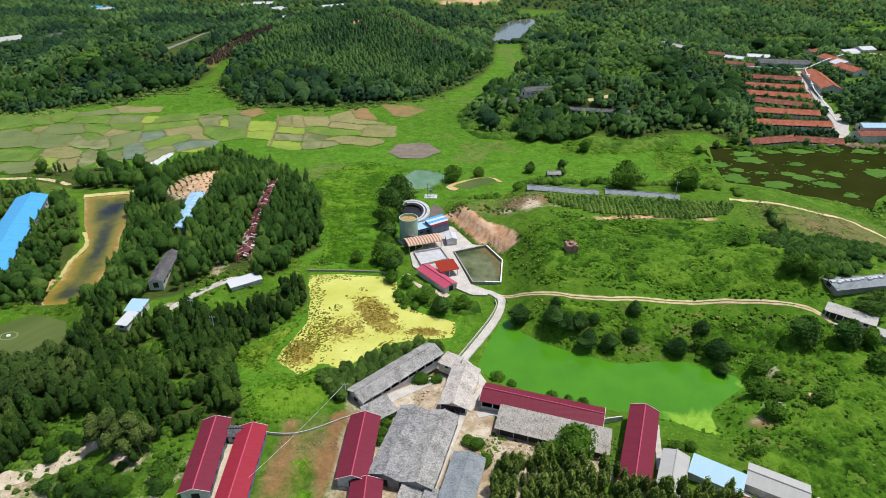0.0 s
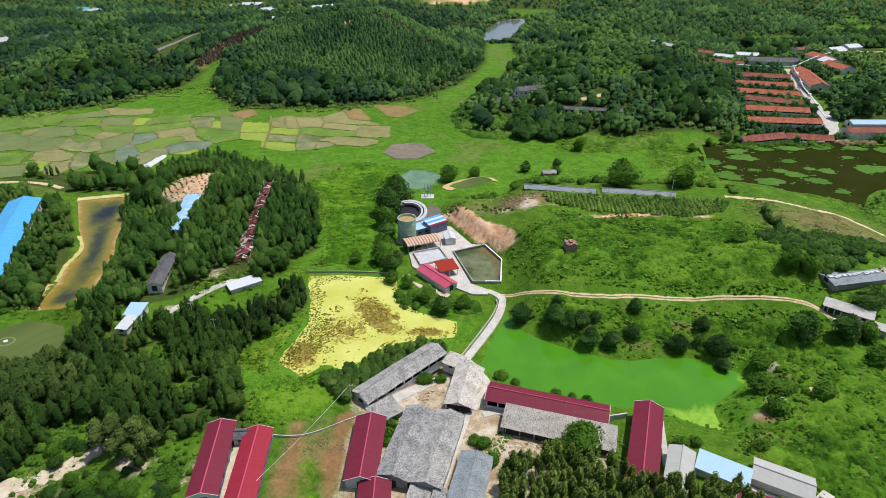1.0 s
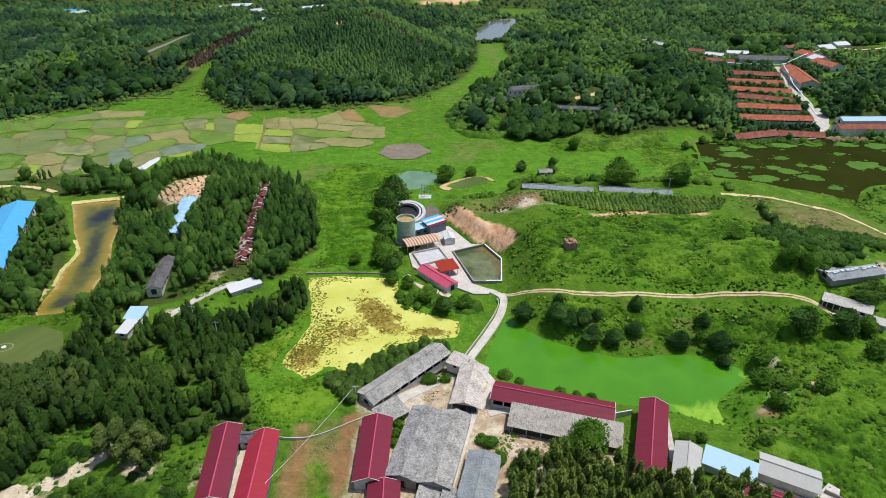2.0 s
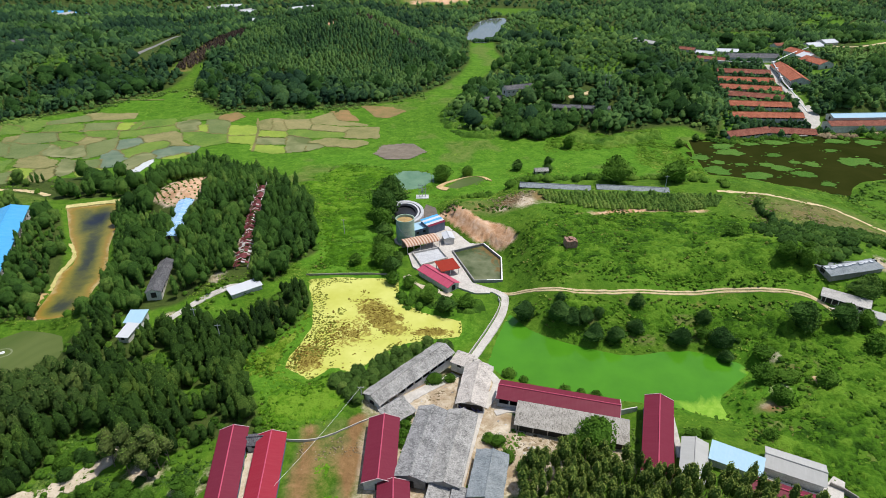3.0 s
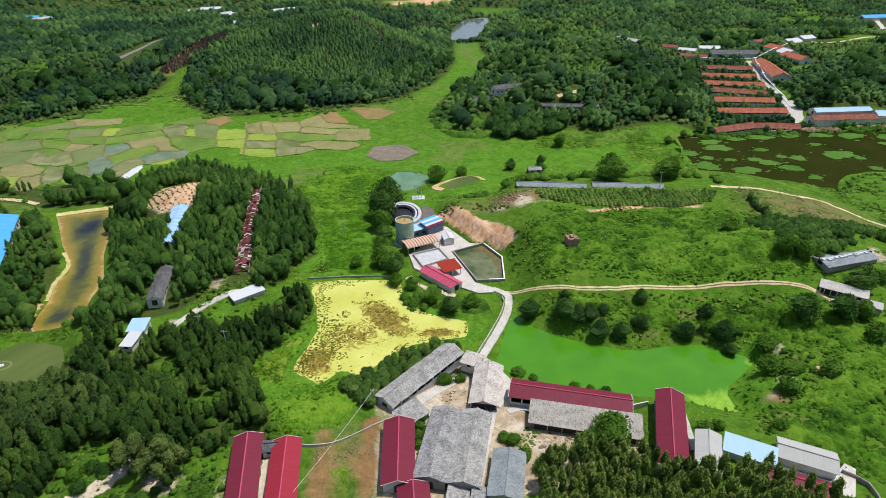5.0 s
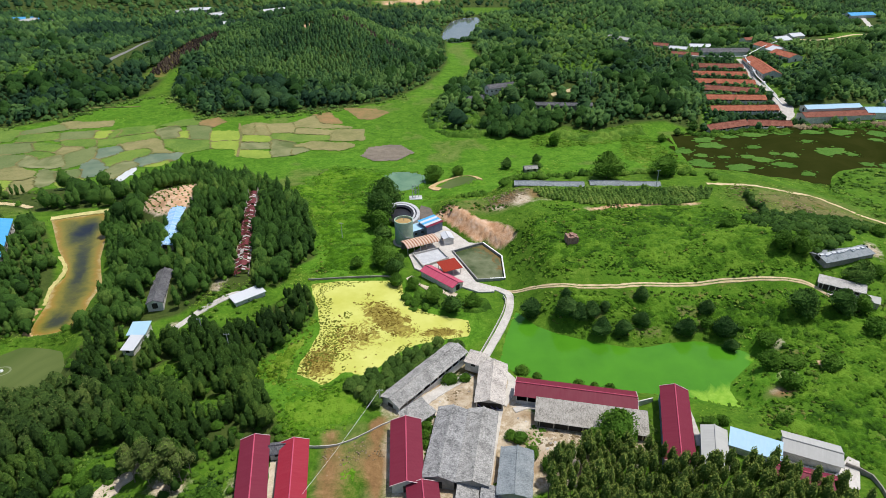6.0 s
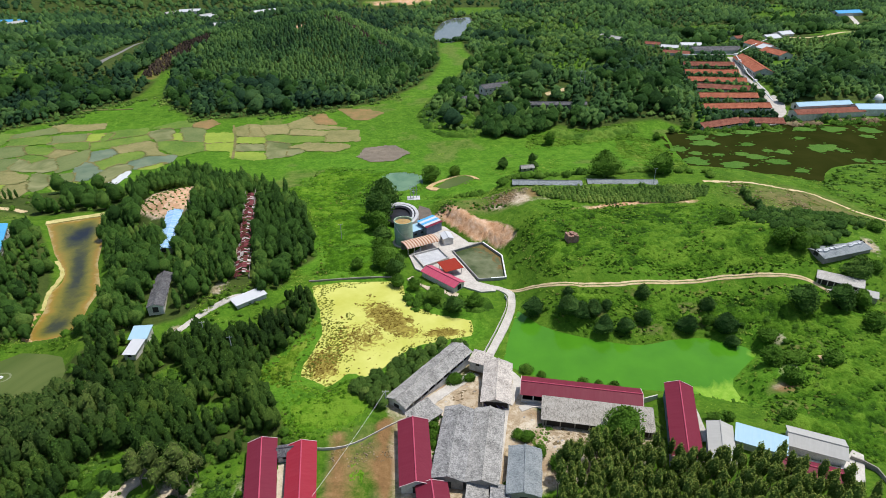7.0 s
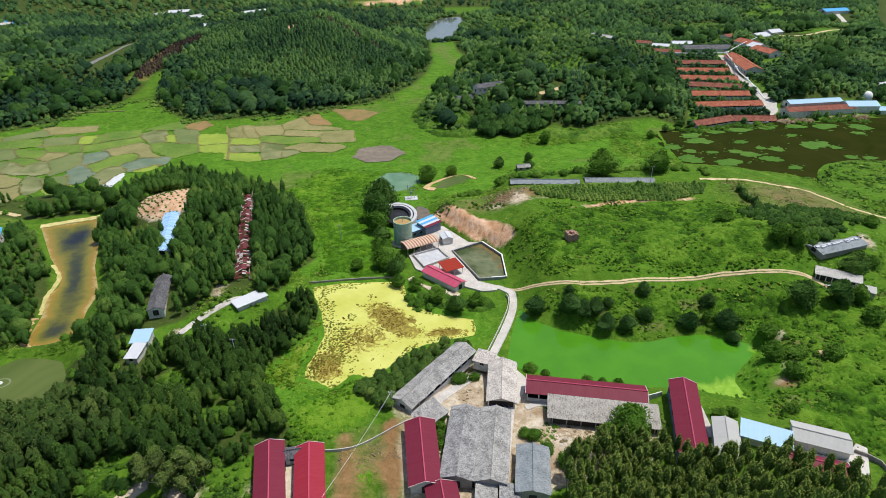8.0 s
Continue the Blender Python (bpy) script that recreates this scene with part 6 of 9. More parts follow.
oaks = spots[(edge_distance(EAST_FOOT, spots[:, 0], spots[:, 1]) < -3) & (edge_distance(MEADOW, spots[:, 0], spots[:, 1]) > -70) & (spots[:, 1] < 640) & (value_noise(spots[:, 0], spots[:, 1], 24, 45) > 0.5)][::5]
strew("broadleaf_wood", broad, on_land(oaks), rand_scale(len(oaks), 7.0, 12.5, 46), [FAR_BROAD, BARK, INNER], "broad dark trees at the foot of the hills", "woodland", 46, heart=0.05)
big = spots[(edge_distance(MEADOW, spots[:, 0], spots[:, 1]) < -8) & (edge_distance(ROW_HILL, spots[:, 0], spots[:, 1]) < -4) & (spots[:, 1] < 800) & (value_noise(spots[:, 0], spots[:, 1], 30, 345) + 0.4 * value_noise(spots[:, 0], spots[:, 1], 11, 346) > 0.86)][::4]
big = clear_of(big, far_sheds, 9)
# Brighter leaf colour in the east and by noise, darker elsewhere.
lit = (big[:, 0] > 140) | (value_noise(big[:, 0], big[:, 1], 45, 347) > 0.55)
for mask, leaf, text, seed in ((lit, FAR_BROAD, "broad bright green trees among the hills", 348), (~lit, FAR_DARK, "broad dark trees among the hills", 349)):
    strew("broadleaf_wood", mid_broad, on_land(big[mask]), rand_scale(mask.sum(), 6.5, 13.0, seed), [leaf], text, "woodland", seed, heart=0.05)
dam = sown([(40, 741), (66, 752), (68, 758), (38, 748)], 3.4, 355, 0.5)
strew("dam_trees", mid_broad, on_land(dam), rand_scale(len(dam), 4.0, 7.5, 356), [FAR_DARK], "dark trees along the reservoir's dam", "trees", 357, heart=0.05)
burnt = sown(BURNT, 2.6, 270, 0.4, 20)
strew("dead_plantation", row_trees, on_land(burnt), rand_scale(len(burnt), 2.6, 5.0, 271), [DEAD_RED], "thin reddish dying trees on the hillside", "woodland", 272, heart=0.1)
burnt = sown(BURNT_CREST, 2.8, 275, 0.4, 20)
strew("dead_plantation", row_trees, on_land(burnt), rand_scale(len(burnt), 3.5, 6.0, 273), [DEAD_RED], "band of reddish dying trees below the crest", "woodland", 274, heart=0.1)
grow = (0.6 + 0.75 * value_noise(tall_ones[:, 0], tall_ones[:, 1], 48, 13)) * (0.75 + 0.5 * value_noise(tall_ones[:, 0], tall_ones[:, 1], 17, 14))
far_size = rand_scale(len(tall_ones), 5.0, 8.5, 9) * grow * (1 + np.clip((tall_ones[:, 1] - 500) / 1800, 0, 0.5))
# Gully and foot woods, hollows and back slopes: dark foliage with shade painted in.
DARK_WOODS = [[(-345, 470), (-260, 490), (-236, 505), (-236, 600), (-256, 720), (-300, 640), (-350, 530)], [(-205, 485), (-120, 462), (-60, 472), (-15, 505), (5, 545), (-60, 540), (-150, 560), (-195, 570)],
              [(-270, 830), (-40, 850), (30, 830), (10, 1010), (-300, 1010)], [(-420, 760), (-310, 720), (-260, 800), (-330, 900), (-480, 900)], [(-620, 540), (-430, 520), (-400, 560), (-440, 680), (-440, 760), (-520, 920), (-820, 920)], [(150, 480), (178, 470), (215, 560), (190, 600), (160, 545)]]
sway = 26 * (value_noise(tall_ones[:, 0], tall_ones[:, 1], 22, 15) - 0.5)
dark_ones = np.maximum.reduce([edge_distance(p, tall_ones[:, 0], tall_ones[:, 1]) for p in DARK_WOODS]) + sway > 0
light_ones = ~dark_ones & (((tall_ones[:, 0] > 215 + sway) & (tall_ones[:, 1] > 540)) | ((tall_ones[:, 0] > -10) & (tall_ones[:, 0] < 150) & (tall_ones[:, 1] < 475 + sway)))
for mask, leaf, text, seed in ((dark_ones, FAR_DARK, "dark woods in the hill folds, with shade in their colour", 9), (light_ones, FAR_LIGHT, "lighter woods round the far farm", 16), (~dark_ones & ~light_ones, FAR_LEAVES, "wooded hills of green trees", 17)):
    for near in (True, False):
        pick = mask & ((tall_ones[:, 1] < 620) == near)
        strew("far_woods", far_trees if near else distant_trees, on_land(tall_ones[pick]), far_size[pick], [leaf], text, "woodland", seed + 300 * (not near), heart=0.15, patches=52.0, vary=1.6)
open_scrub = np.maximum.reduce([edge_distance(p, low_ones[:, 0], low_ones[:, 1]) for p in (EAST_SCRUB, NORTH_SCRUB)]) > 0
low_ones = low_ones[~open_scrub | (value_noise(low_ones[:, 0], low_ones[:, 1], 16, 84) > 0.52)]
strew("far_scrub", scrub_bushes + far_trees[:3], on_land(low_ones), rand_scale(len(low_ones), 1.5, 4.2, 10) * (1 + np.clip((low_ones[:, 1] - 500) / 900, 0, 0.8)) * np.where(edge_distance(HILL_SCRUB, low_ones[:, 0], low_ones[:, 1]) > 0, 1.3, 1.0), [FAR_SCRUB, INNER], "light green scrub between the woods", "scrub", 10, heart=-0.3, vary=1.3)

# eucalyptus trees at the south, each a tree of its own
GROVE = [(2, 97), (12, 102), (27, 99), (36, 94), (43, 89), (50, 88), (60, 80), (66, 74), (40, 72), (5, 74), (-2, 84)]


def tree_kind(name, label, group, profile, r, low, count, size, seed, leaf, trunk, core=0.6, ragged=0.35, tips=None, rings_sides=(4, 6), body=None):
    t = thing(name, pose(0, 0, 0), label, "tree", group)
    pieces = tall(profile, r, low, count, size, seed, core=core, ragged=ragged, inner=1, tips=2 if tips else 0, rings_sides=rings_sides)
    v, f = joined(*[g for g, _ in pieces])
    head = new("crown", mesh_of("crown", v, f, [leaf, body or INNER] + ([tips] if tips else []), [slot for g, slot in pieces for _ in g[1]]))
    head.parent = t
    arr = np.array([tuple(p) for p in v])
    head.data.attributes.new("custom_normal", "FLOAT_VECTOR", "POINT").data.foreach_set("vector", soft_normals(arr, f, low + 0.32 * (1 - low)).astype(np.float32).ravel())
    part("trunk", stem(0.55, trunk, seed + 7, 3, 6), BARK, t)
    return t


def plant(kinds, spots, seed):
    """Stand copies of the kinds at (x, y, height)."""
    rng, used = random.Random(seed), set()
    for x, y, size in spots:
        k = rng.randrange(len(kinds))
        m = pose(x, y, land_at(x, y) - 0.1, rng.uniform(-3, 3), rng.uniform(-3, 3), rng.uniform(0, 360)) @ Matrix.Diagonal((size, size, size * rng.uniform(0.92, 1.08), 1))
        if k in used:
            twin = copy_thing(kinds[k], m)
            twin.scale = m.to_scale()
        else:
            used.add(k)
            kinds[k].matrix_world = m
    for k, t in enumerate(kinds):
        if k not in used:
            for o in (*t.children_recursive, t):
                bpy.data.objects.remove(o)


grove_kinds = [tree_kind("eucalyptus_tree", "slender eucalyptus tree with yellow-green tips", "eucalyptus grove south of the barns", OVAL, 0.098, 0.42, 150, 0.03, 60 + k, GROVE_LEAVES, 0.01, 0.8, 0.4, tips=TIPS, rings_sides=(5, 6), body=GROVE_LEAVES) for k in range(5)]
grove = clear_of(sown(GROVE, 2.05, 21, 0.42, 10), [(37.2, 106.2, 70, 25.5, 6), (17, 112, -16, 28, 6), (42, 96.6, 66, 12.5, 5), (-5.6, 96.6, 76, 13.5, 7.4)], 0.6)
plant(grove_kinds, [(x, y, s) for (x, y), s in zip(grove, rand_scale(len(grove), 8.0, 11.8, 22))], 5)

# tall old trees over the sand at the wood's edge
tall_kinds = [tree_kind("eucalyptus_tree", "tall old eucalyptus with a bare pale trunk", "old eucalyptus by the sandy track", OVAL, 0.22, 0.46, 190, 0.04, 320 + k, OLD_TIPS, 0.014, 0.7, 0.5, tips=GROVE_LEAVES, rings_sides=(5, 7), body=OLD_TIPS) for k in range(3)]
plant(tall_kinds, [(-95, 103.5, 10.5), (-92, 105, 11), (-89, 103, 10), (-86.5, 104.5, 11), (-84, 102.5, 9.5), (-90.5, 101, 9), (-93.4, 107.5, 10), (-87.5, 107, 10), (-82.5, 105, 9), (-97, 107, 9), (-85.5, 99.5, 8.5)], 31)

# single trees: x, y, crown radius
ROUND = "round dark trees by the green pond"
round_kinds = [tree_kind("round_tree", "round dark green broadleaf tree on the grass", ROUND, DOME, 0.46, -0.02, 900, 0.048, 100 + k, BROADLEAF, 0.03, 0.85, 0.4, rings_sides=(6, 10), body=BROADLEAF) for k in range(4)]
plant(round_kinds, [(x, y, 1.6 * r) for x, y, r in (
    (51.2, 165.9, 3.2), (48.5, 156.3, 3.3), (62.1, 151.9, 3.9), (73, 149.9, 4.6), (71.2, 158.7, 3.1), (72.9, 144.3, 2.8), (13.8, 167.2, 4.4), (24, 162.1, 4.6),
    (27.8, 160.4, 3.8), (32.7, 161.4, 3.5), (37.5, 162.7, 2.3), (25.8, 168.7, 2.3), (34.3, 154.5, 3.8), (40.5, 153.3, 3.4))], 6)
BANK = "leafy bushes on the banks"
bank_kinds = [tree_kind("bush", "leafy green bush on a grassy bank", BANK, DOME, 0.62, -0.05, 360, 0.1, 120 + k, BUSH, 0.03, 0.84, 0.34, rings_sides=(5, 9), body=BUSH) for k in range(4)]
plant(bank_kinds, [(x, y, 1.35 * r) for x, y, r in (
    (69.1, 153.9, 2.4), (4.6, 139.3, 2.4), (8.8, 136.9, 1.6), (19.9, 131.1, 2.1), (24.8, 131.6, 1.4), (28.4, 128.2, 2.1), (82.5, 141.5, 3.6), (76.4, 129.9, 4.1), (76, 119.8, 3.6),
    (82, 127.1, 3), (90.3, 124.2, 3.4), (64.8, 104.8, 2.3), (46, 106.3, 2.2), (49.5, 106.3, 1.9), (111.3, 135.9, 3.7), (113, 178, 2.6), (115, 173, 2.4), (126, 162.6, 2.8), (130, 161, 2.6), (144, 181, 3.2), (96.5, 197.1, 3.8), (-2.3, 108.5, 2.1), (-17.3, 134.4, 2.5), (-13.1, 135.2, 2.0), (-4.3, 110.0, 1.9), (-10, 94.5, 1.5), (-0.5, 103.5, 2.2), (3.5, 99.5, 2.6), (-26.4, 109, 1.5), (-26, 112, 1.7), (-25.6, 115, 1.7), (-25.2, 118, 1.6))], 7)
VERGE = "dense green bushes beside the sandy track"
verge_kinds = [tree_kind("bush", "dense dark green bush beside the sandy track", VERGE, DOME, 0.56, -0.05, 420, 0.085, 190 + k, BUSH if k < 2 else DEEP_GREEN, 0.03, 0.84, 0.34, rings_sides=(5, 9), body=BUSH if k < 2 else DEEP_GREEN) for k in range(4)]
plant(verge_kinds, [(x, y, 1.5 * r) for x, y, r in (
    (-98.4, 95.2, 1.8), (-101.4, 91.5, 2.0), (-94.9, 93.1, 2.2), (-93.7, 95.3, 1.9), (-91.8, 96.7, 1.8), (-89.3, 97.1, 2.0), (-89.6, 93.7, 2.3), (-86.1, 93.7, 2.1), (-92.4, 91.6, 2.2), (-83.9, 94.7, 1.8),
    (-83.2, 92.2, 1.9), (-75.6, 96.0, 2.7), (-74.4, 94.0, 2.1), (-75.3, 92.4, 2.4), (-78.3, 98.3, 1.5), (-104.3, 99.9, 2.1), (-107.4, 103.2, 2.0), (-110.5, 106.5, 1.6), (-100.9, 105.1, 2.1), (-104.2, 106.1, 1.9),
    (-86.9, 91.2, 2.1), (-90.1, 90.4, 1.9), (-97.4, 91.0, 1.7), (-96.2, 97.6, 1.1), (-87.2, 98.6, 1.5))], 10)
MIXED = "broadleaf trees round the works and fields"
mixed_kinds = [tree_kind("broadleaf_tree", "spreading dark green broadleaf tree", MIXED, DOME, 0.46, 0.05, 760, 0.058, 140 + k, DEEP_GREEN if k < 2 else BUSH, 0.025, 0.82, 0.38, rings_sides=(6, 10), body=DEEP_GREEN if k < 2 else BUSH) for k in range(5)]
plant(mixed_kinds, [(x, y, 2.3 * r) for x, y, r in (
    (97.8, 149, 4.2), (108.4, 146.2, 3.6), (114.1, 145.9, 2.6), (103.1, 174, 3.2), (107.9, 170.9, 2.8), (121.7, 157.2, 3.8), (-35.3, 267.2, 6.6), (-37.9, 251, 6.0), (-39, 239, 4.4), (-36.5, 215, 3.4),
    (-37.5, 229, 3.6), (-37.4, 207.5, 4.2), (-33.6, 200.5, 3.0), (-32.6, 193.5, 2.4), (-26.5, 190.2, 2.2), (-38.5, 222, 2.4), (-31.5, 208, 2.4), (-11.1, 305, 4.4), (4, 313, 3.2), (33.8, 327, 2.8), (52.8, 333.7, 2.4), (3.2, 313, 2.0), (50.9, 323.4, 2.2), (72.5, 368, 3.4), (143.8, 365.8, 2.4), (156.9, 373, 2.2), (173, 383, 2.8), (69.3, 259.6, 5.9),
    (98.5, 259.4, 5), (-13.5, 173.6, 3), (-19.2, 179.4, 2.4), (-5.4, 175.7, 2.6), (-47.6, 207.5, 2.2))], 8)
plant([tree_kind("broadleaf_tree", "large leafy tree beside the grey barn", MIXED, DOME, 0.5, 0.05, 1100, 0.05, 160, BUSH, 0.025, 0.82, 0.38, rings_sides=(6, 10), body=BUSH)], [(21.5, 106.0, 10.5), (15.8, 104.6, 6.5)], 9)

# hedge of bushes between the duckweed pond and the grey barn, and the far thickets
HEDGE = [(-40, 121), (-48, 134), (-38, 143), (-28, 151), (-17, 156), (-9, 152), (-14, 147), (-24, 143), (-36, 130)]
for poly, gap, lo, hi, seed, label in ((HEDGE, 2.3, 3.2, 4.8, 51, "thick dark hedge along the duckweed pond"),
                                       ([(30, 404), (38, 424), (58, 420), (74, 408), (78, 392), (64, 384), (46, 382), (33, 388)], 4.2, 6, 10.5, 52, "thicket of broad trees in the meadow"),
                                       ([(18, 262), (40, 262), (100, 262), (118, 250), (122, 256), (100, 272), (40, 276), (0, 268), (-14, 262)], 3.4, 1.8, 4.2, 53, "bushes behind the long sheds"),
                                       ([(104, 178), (116, 166), (124, 180), (150, 200), (122, 214), (106, 204)], 2.5, 1.2, 3.4, 54, "bushes at the field's east edge"),
                                       ([(12.5, 194), (13, 204), (15, 212), (19, 218), (17, 196)], 1.9, 0.7, 1.6, 73, "shrubs overhanging the pit"),
                                       ([(-11.5, 241), (-9.5, 240), (-5.5, 232), (-1.2, 223.5), (-2.6, 223), (-7, 231)], 1.3, 0.5, 0.9, 103, "shrubs along the foot of the pit"),
                                       ([(-14, 246), (-4, 242), (6, 239), (14, 233), (20, 238), (8, 246), (-10, 256)], 2.2, 0.6, 1.3, 104, "scrub above the pit"),
                                       ([(112, 176), (120, 172), (150, 186), (172, 206), (160, 216), (130, 198)], 2.6, 1.2, 3.0, 80, "dark bushes on the dry hillside"),
                                       ([(56, 360), (130, 370), (140, 392), (100, 388), (60, 386)], 2.8, 1.2, 3.2, 71, "light bushes along the foot of the hill"),
                                       ([(118, 300), (140, 312), (143, 372), (120, 375), (108, 340)], 2.6, 1.0, 3.0, 72, "bushes on the brown pond's west bank"),
                                       ([(-4, 176), (-30, 176), (-30, 196), (-24, 192), (-8, 184)], 2.6, 1.4, 2.8, 55, "bushes below the works"),
                                       ([(62, 149), (66, 156), (82, 156), (98, 140), (88, 118), (76, 112), (84, 126), (84, 142), (78, 149)], 4.0, 0.8, 1.7, 56, "bushes at the pond's east end"),
                                       ([(11, 170), (42, 160), (60, 154), (40, 151), (26, 157), (15, 165)], 3.0, 0.5, 1.2, 57, "low bushes on the pond's north bank")):
    spots = gaps(sown(poly, gap, seed, 0.48, 30), 7, seed, 0.22 if seed in (51, 71, 72, 103) else 0.42)
    strew("thicket", broad if seed in (51, 52) else flat_mounds if seed in (71, 72) else bushes, on_land(spots), rand_scale(len(spots), lo, hi, seed), [FAR_BROAD if seed == 52 else HEDGE_LEAVES, BARK] if seed in (51, 52) else [TUFT if seed in (71, 72) else DEEP_GREEN if seed in (54, 80) else BUSH, INNER], label, "bushes", seed, heart=-4.0 if seed in (71, 72) else -0.1, patches=12.0)

# long grass and creepers
EAST_FIELD = [(16, 192), (22, 178), (60, 174), (105, 163), (118, 168), (120, 215), (100, 222), (30, 230), (20, 215)]
EAST_SLOPE = [(14, 172), (60, 169), (105, 157), (112, 148), (140, 152), (140, 95), (80, 84), (58, 104), (64, 114), (84, 122), (83, 146), (70, 152), (40, 151), (20, 161)]
EAST_ALL = [(8, 172), (14, 200), (14, 236), (-10, 244), (-14, 262), (110, 264), (178, 236), (172, 140), (140, 88), (84, 80), (74, 86), (46, 106), (40, 120), (8, 133), (-2, 150), (4, 170)]
VALLEY = [(-66, 200), (-34, 198), (-38, 225), (-40, 250), (-32, 272), (-12, 322), (-70, 345), (-88, 300), (-74, 262), (-63, 218)]
SOUTH_BANK = [(-67, 140), (-56, 138), (-50, 142), (-44, 141), (-36, 128), (-46, 116), (-62, 113), (-66, 125)]
WEST_VERGE = [(-74, 139), (-76, 149), (-70, 158), (-64, 167), (-61, 178), (-66, 200), (-58, 190), (-58, 158), (-62, 145), (-66, 138)]
for poly, gap, lo, hi, seed in ((EAST_ALL, 2.4, 0.5, 1.3, 31), ([(132, 296), (150, 308), (188, 284), (196, 270), (178, 238), (150, 245), (125, 264)], 1.7, 0.5, 1.4, 79), (VALLEY, 1.25, 0.5, 1.3, 33), (SOUTH_BANK, 0.85, 0.3, 1.0, 34), (WEST_VERGE, 0.9, 0.4, 0.9, 35),
                                ([(-110, 160), (-90, 164), (-75, 170), (-64, 190), (-66, 210), (-78, 208), (-84, 196), (-100, 190), (-106, 176)], 1.1, 0.4, 1.1, 38), ([(176, 240), (190, 280), (202, 276), (222, 296), (262, 297), (300, 290), (290, 220), (200, 196)], 2.0, 0.6, 1.7, 39),
                                ([(-150, 448), (-40, 478), (12, 530), (0, 470), (-11, 440), (0, 405), (140, 390), (140, 372), (-50, 372), (-30, 400), (-40, 460), (-90, 455)], 3.2, 0.5, 1.5, 74), ([(-345, 425), (-255, 483), (-190, 475), (-150, 450), (-190, 456), (-300, 444)], 3.0, 0.5, 1.6, 75),
                                ([(-34, 264), (-10, 246), (24, 262), (10, 298), (-34, 292)], 1.25, 0.4, 1.1, 78), (GLADES[0], 0.9, 0.5, 1.2, 61), (GLADES[1], 0.9, 0.5, 1.4, 62), (GLADES[2], 0.9, 0.5, 1.4, 63), (GLADES[3], 0.9, 0.4, 1.2, 64), (GLADES[5], 0.9, 0.5, 1.2, 65), ([(-116, 84), (-112, 96), (-92, 104), (-72, 103), (-70, 84), (-90, 80)], 1.0, 0.3, 1.0, 76), ([(-245, 286), (-262, 300), (-240, 308), (-205, 284), (-225, 280)], 1.6, 0.4, 1.1, 77), ([(-172, 170), (-162, 182), (-148, 172), (-140, 176), (-136, 168), (-150, 168)], 0.9, 0.4, 1.0, 68),
                                ([(-8, 236), (20, 232), (28, 250), (18, 262), (-14, 258)], 1.2, 0.4, 1.2, 36), ([(-30, 290), (140, 290), (138, 372), (-60, 372)], 2.6, 0.5, 1.4, 37)):
    spots = sown(poly, gap, seed, 0.5, 17)
    spots = spots[np.maximum.reduce([edge_distance(q[0], spots[:, 0], spots[:, 1]) for q in BASINS]) < -0.5]
    for a, b in zip(TRACK, TRACK[1:]):
        u = np.clip(((spots - a) @ np.subtract(b, a)) / np.dot(np.subtract(b, a), np.subtract(b, a)), 0, 1)
        spots = spots[np.hypot(*(spots - a - u[:, None] * np.subtract(b, a)).T) > 2.0]
    bare = np.maximum(ground_value(soil, spots), ground_value(clay, spots))
    spots = spots[bare + 1.3 * np.maximum(0, ground_value(dry, spots) - 0.35) < 0.3 + 0.25 * np.random.RandomState(seed).rand(len(spots))]
    heights = (lo + (hi - lo) * value_noise(spots[:, 0], spots[:, 1] * 1.8, 5.5, seed)) * rand_scale(len(spots), 0.7, 1.3, seed)
    strew("long_grass", tufts, on_land(spots), heights, [WOOD_TIPS if seed in (61, 62, 63, 64, 65, 76) else TUFT], "long grass and creepers", "grass", seed, heart=-5.0, patches=8.0, vary=2.0)

# shrubs among the grass
for poly, gap, cut, seed in ((EAST_FIELD, 5.0, 1.12, 43), (EAST_SLOPE, 3.4, 1.0, 44), (VALLEY, 6.0, 1.05, 45), (GLADES[1], 2.6, 0.3, 46), (GLADES[2], 2.6, 0.3, 47), (GLADES[3], 2.8, 0.4, 48), ([(-102, 82), (-98, 94), (-84, 100), (-72, 98), (-71, 82)], 2.6, 0.62, 93), ([(176, 240), (190, 280), (202, 276), (222, 296), (262, 297), (300, 290), (290, 220), (200, 196)], 4.0, 0.4, 49), ([(-100, 190), (-84, 196), (-75, 172), (-90, 164), (-110, 160)], 4.0, 0.5, 69)):
    spots = gaps(sown(poly, gap, seed, 0.5, 40), 12, seed, cut)
    spots = spots[np.maximum.reduce([edge_distance(q[0], spots[:, 0], spots[:, 1]) for q in BASINS]) < -2]
    strew("shrubs", flat_mounds if seed in (49, 93) else low_bushes if gap < 3 else bushes, on_land(spots), rand_scale(len(spots), 0.6, 1.5, seed) * (2.0 if seed in (49, 93) else 1.0), [BUSH, INNER], "scattered low shrubs in the grass", "shrubs", seed)

# creeper and weeds grown into one lumpy cover
def lumps(x, y, scale, seed):
    """Rounded clumps side by side, 0 to 1, and a random value for each clump."""
    g = np.random.RandomState(seed).rand(3, 64, 64)
    u, v = x / scale, y / scale
    i, j = np.floor(u).astype(int), np.floor(v).astype(int)
    best, tone = np.full(x.shape, 9.0), np.zeros(x.shape)
    for di in (-1, 0, 1):
        for dj in (-1, 0, 1):
            a, b = (i + di) % 64, (j + dj) % 64
            d = (u - i - di - g[0, a, b]) ** 2 + (v - j - dj - g[1, a, b]) ** 2
            tone, best = np.where(d < best, g[2, a, b], tone), np.minimum(d, best)
    return np.sqrt(np.clip(1 - 1.7 * best, 0, 1)), tone


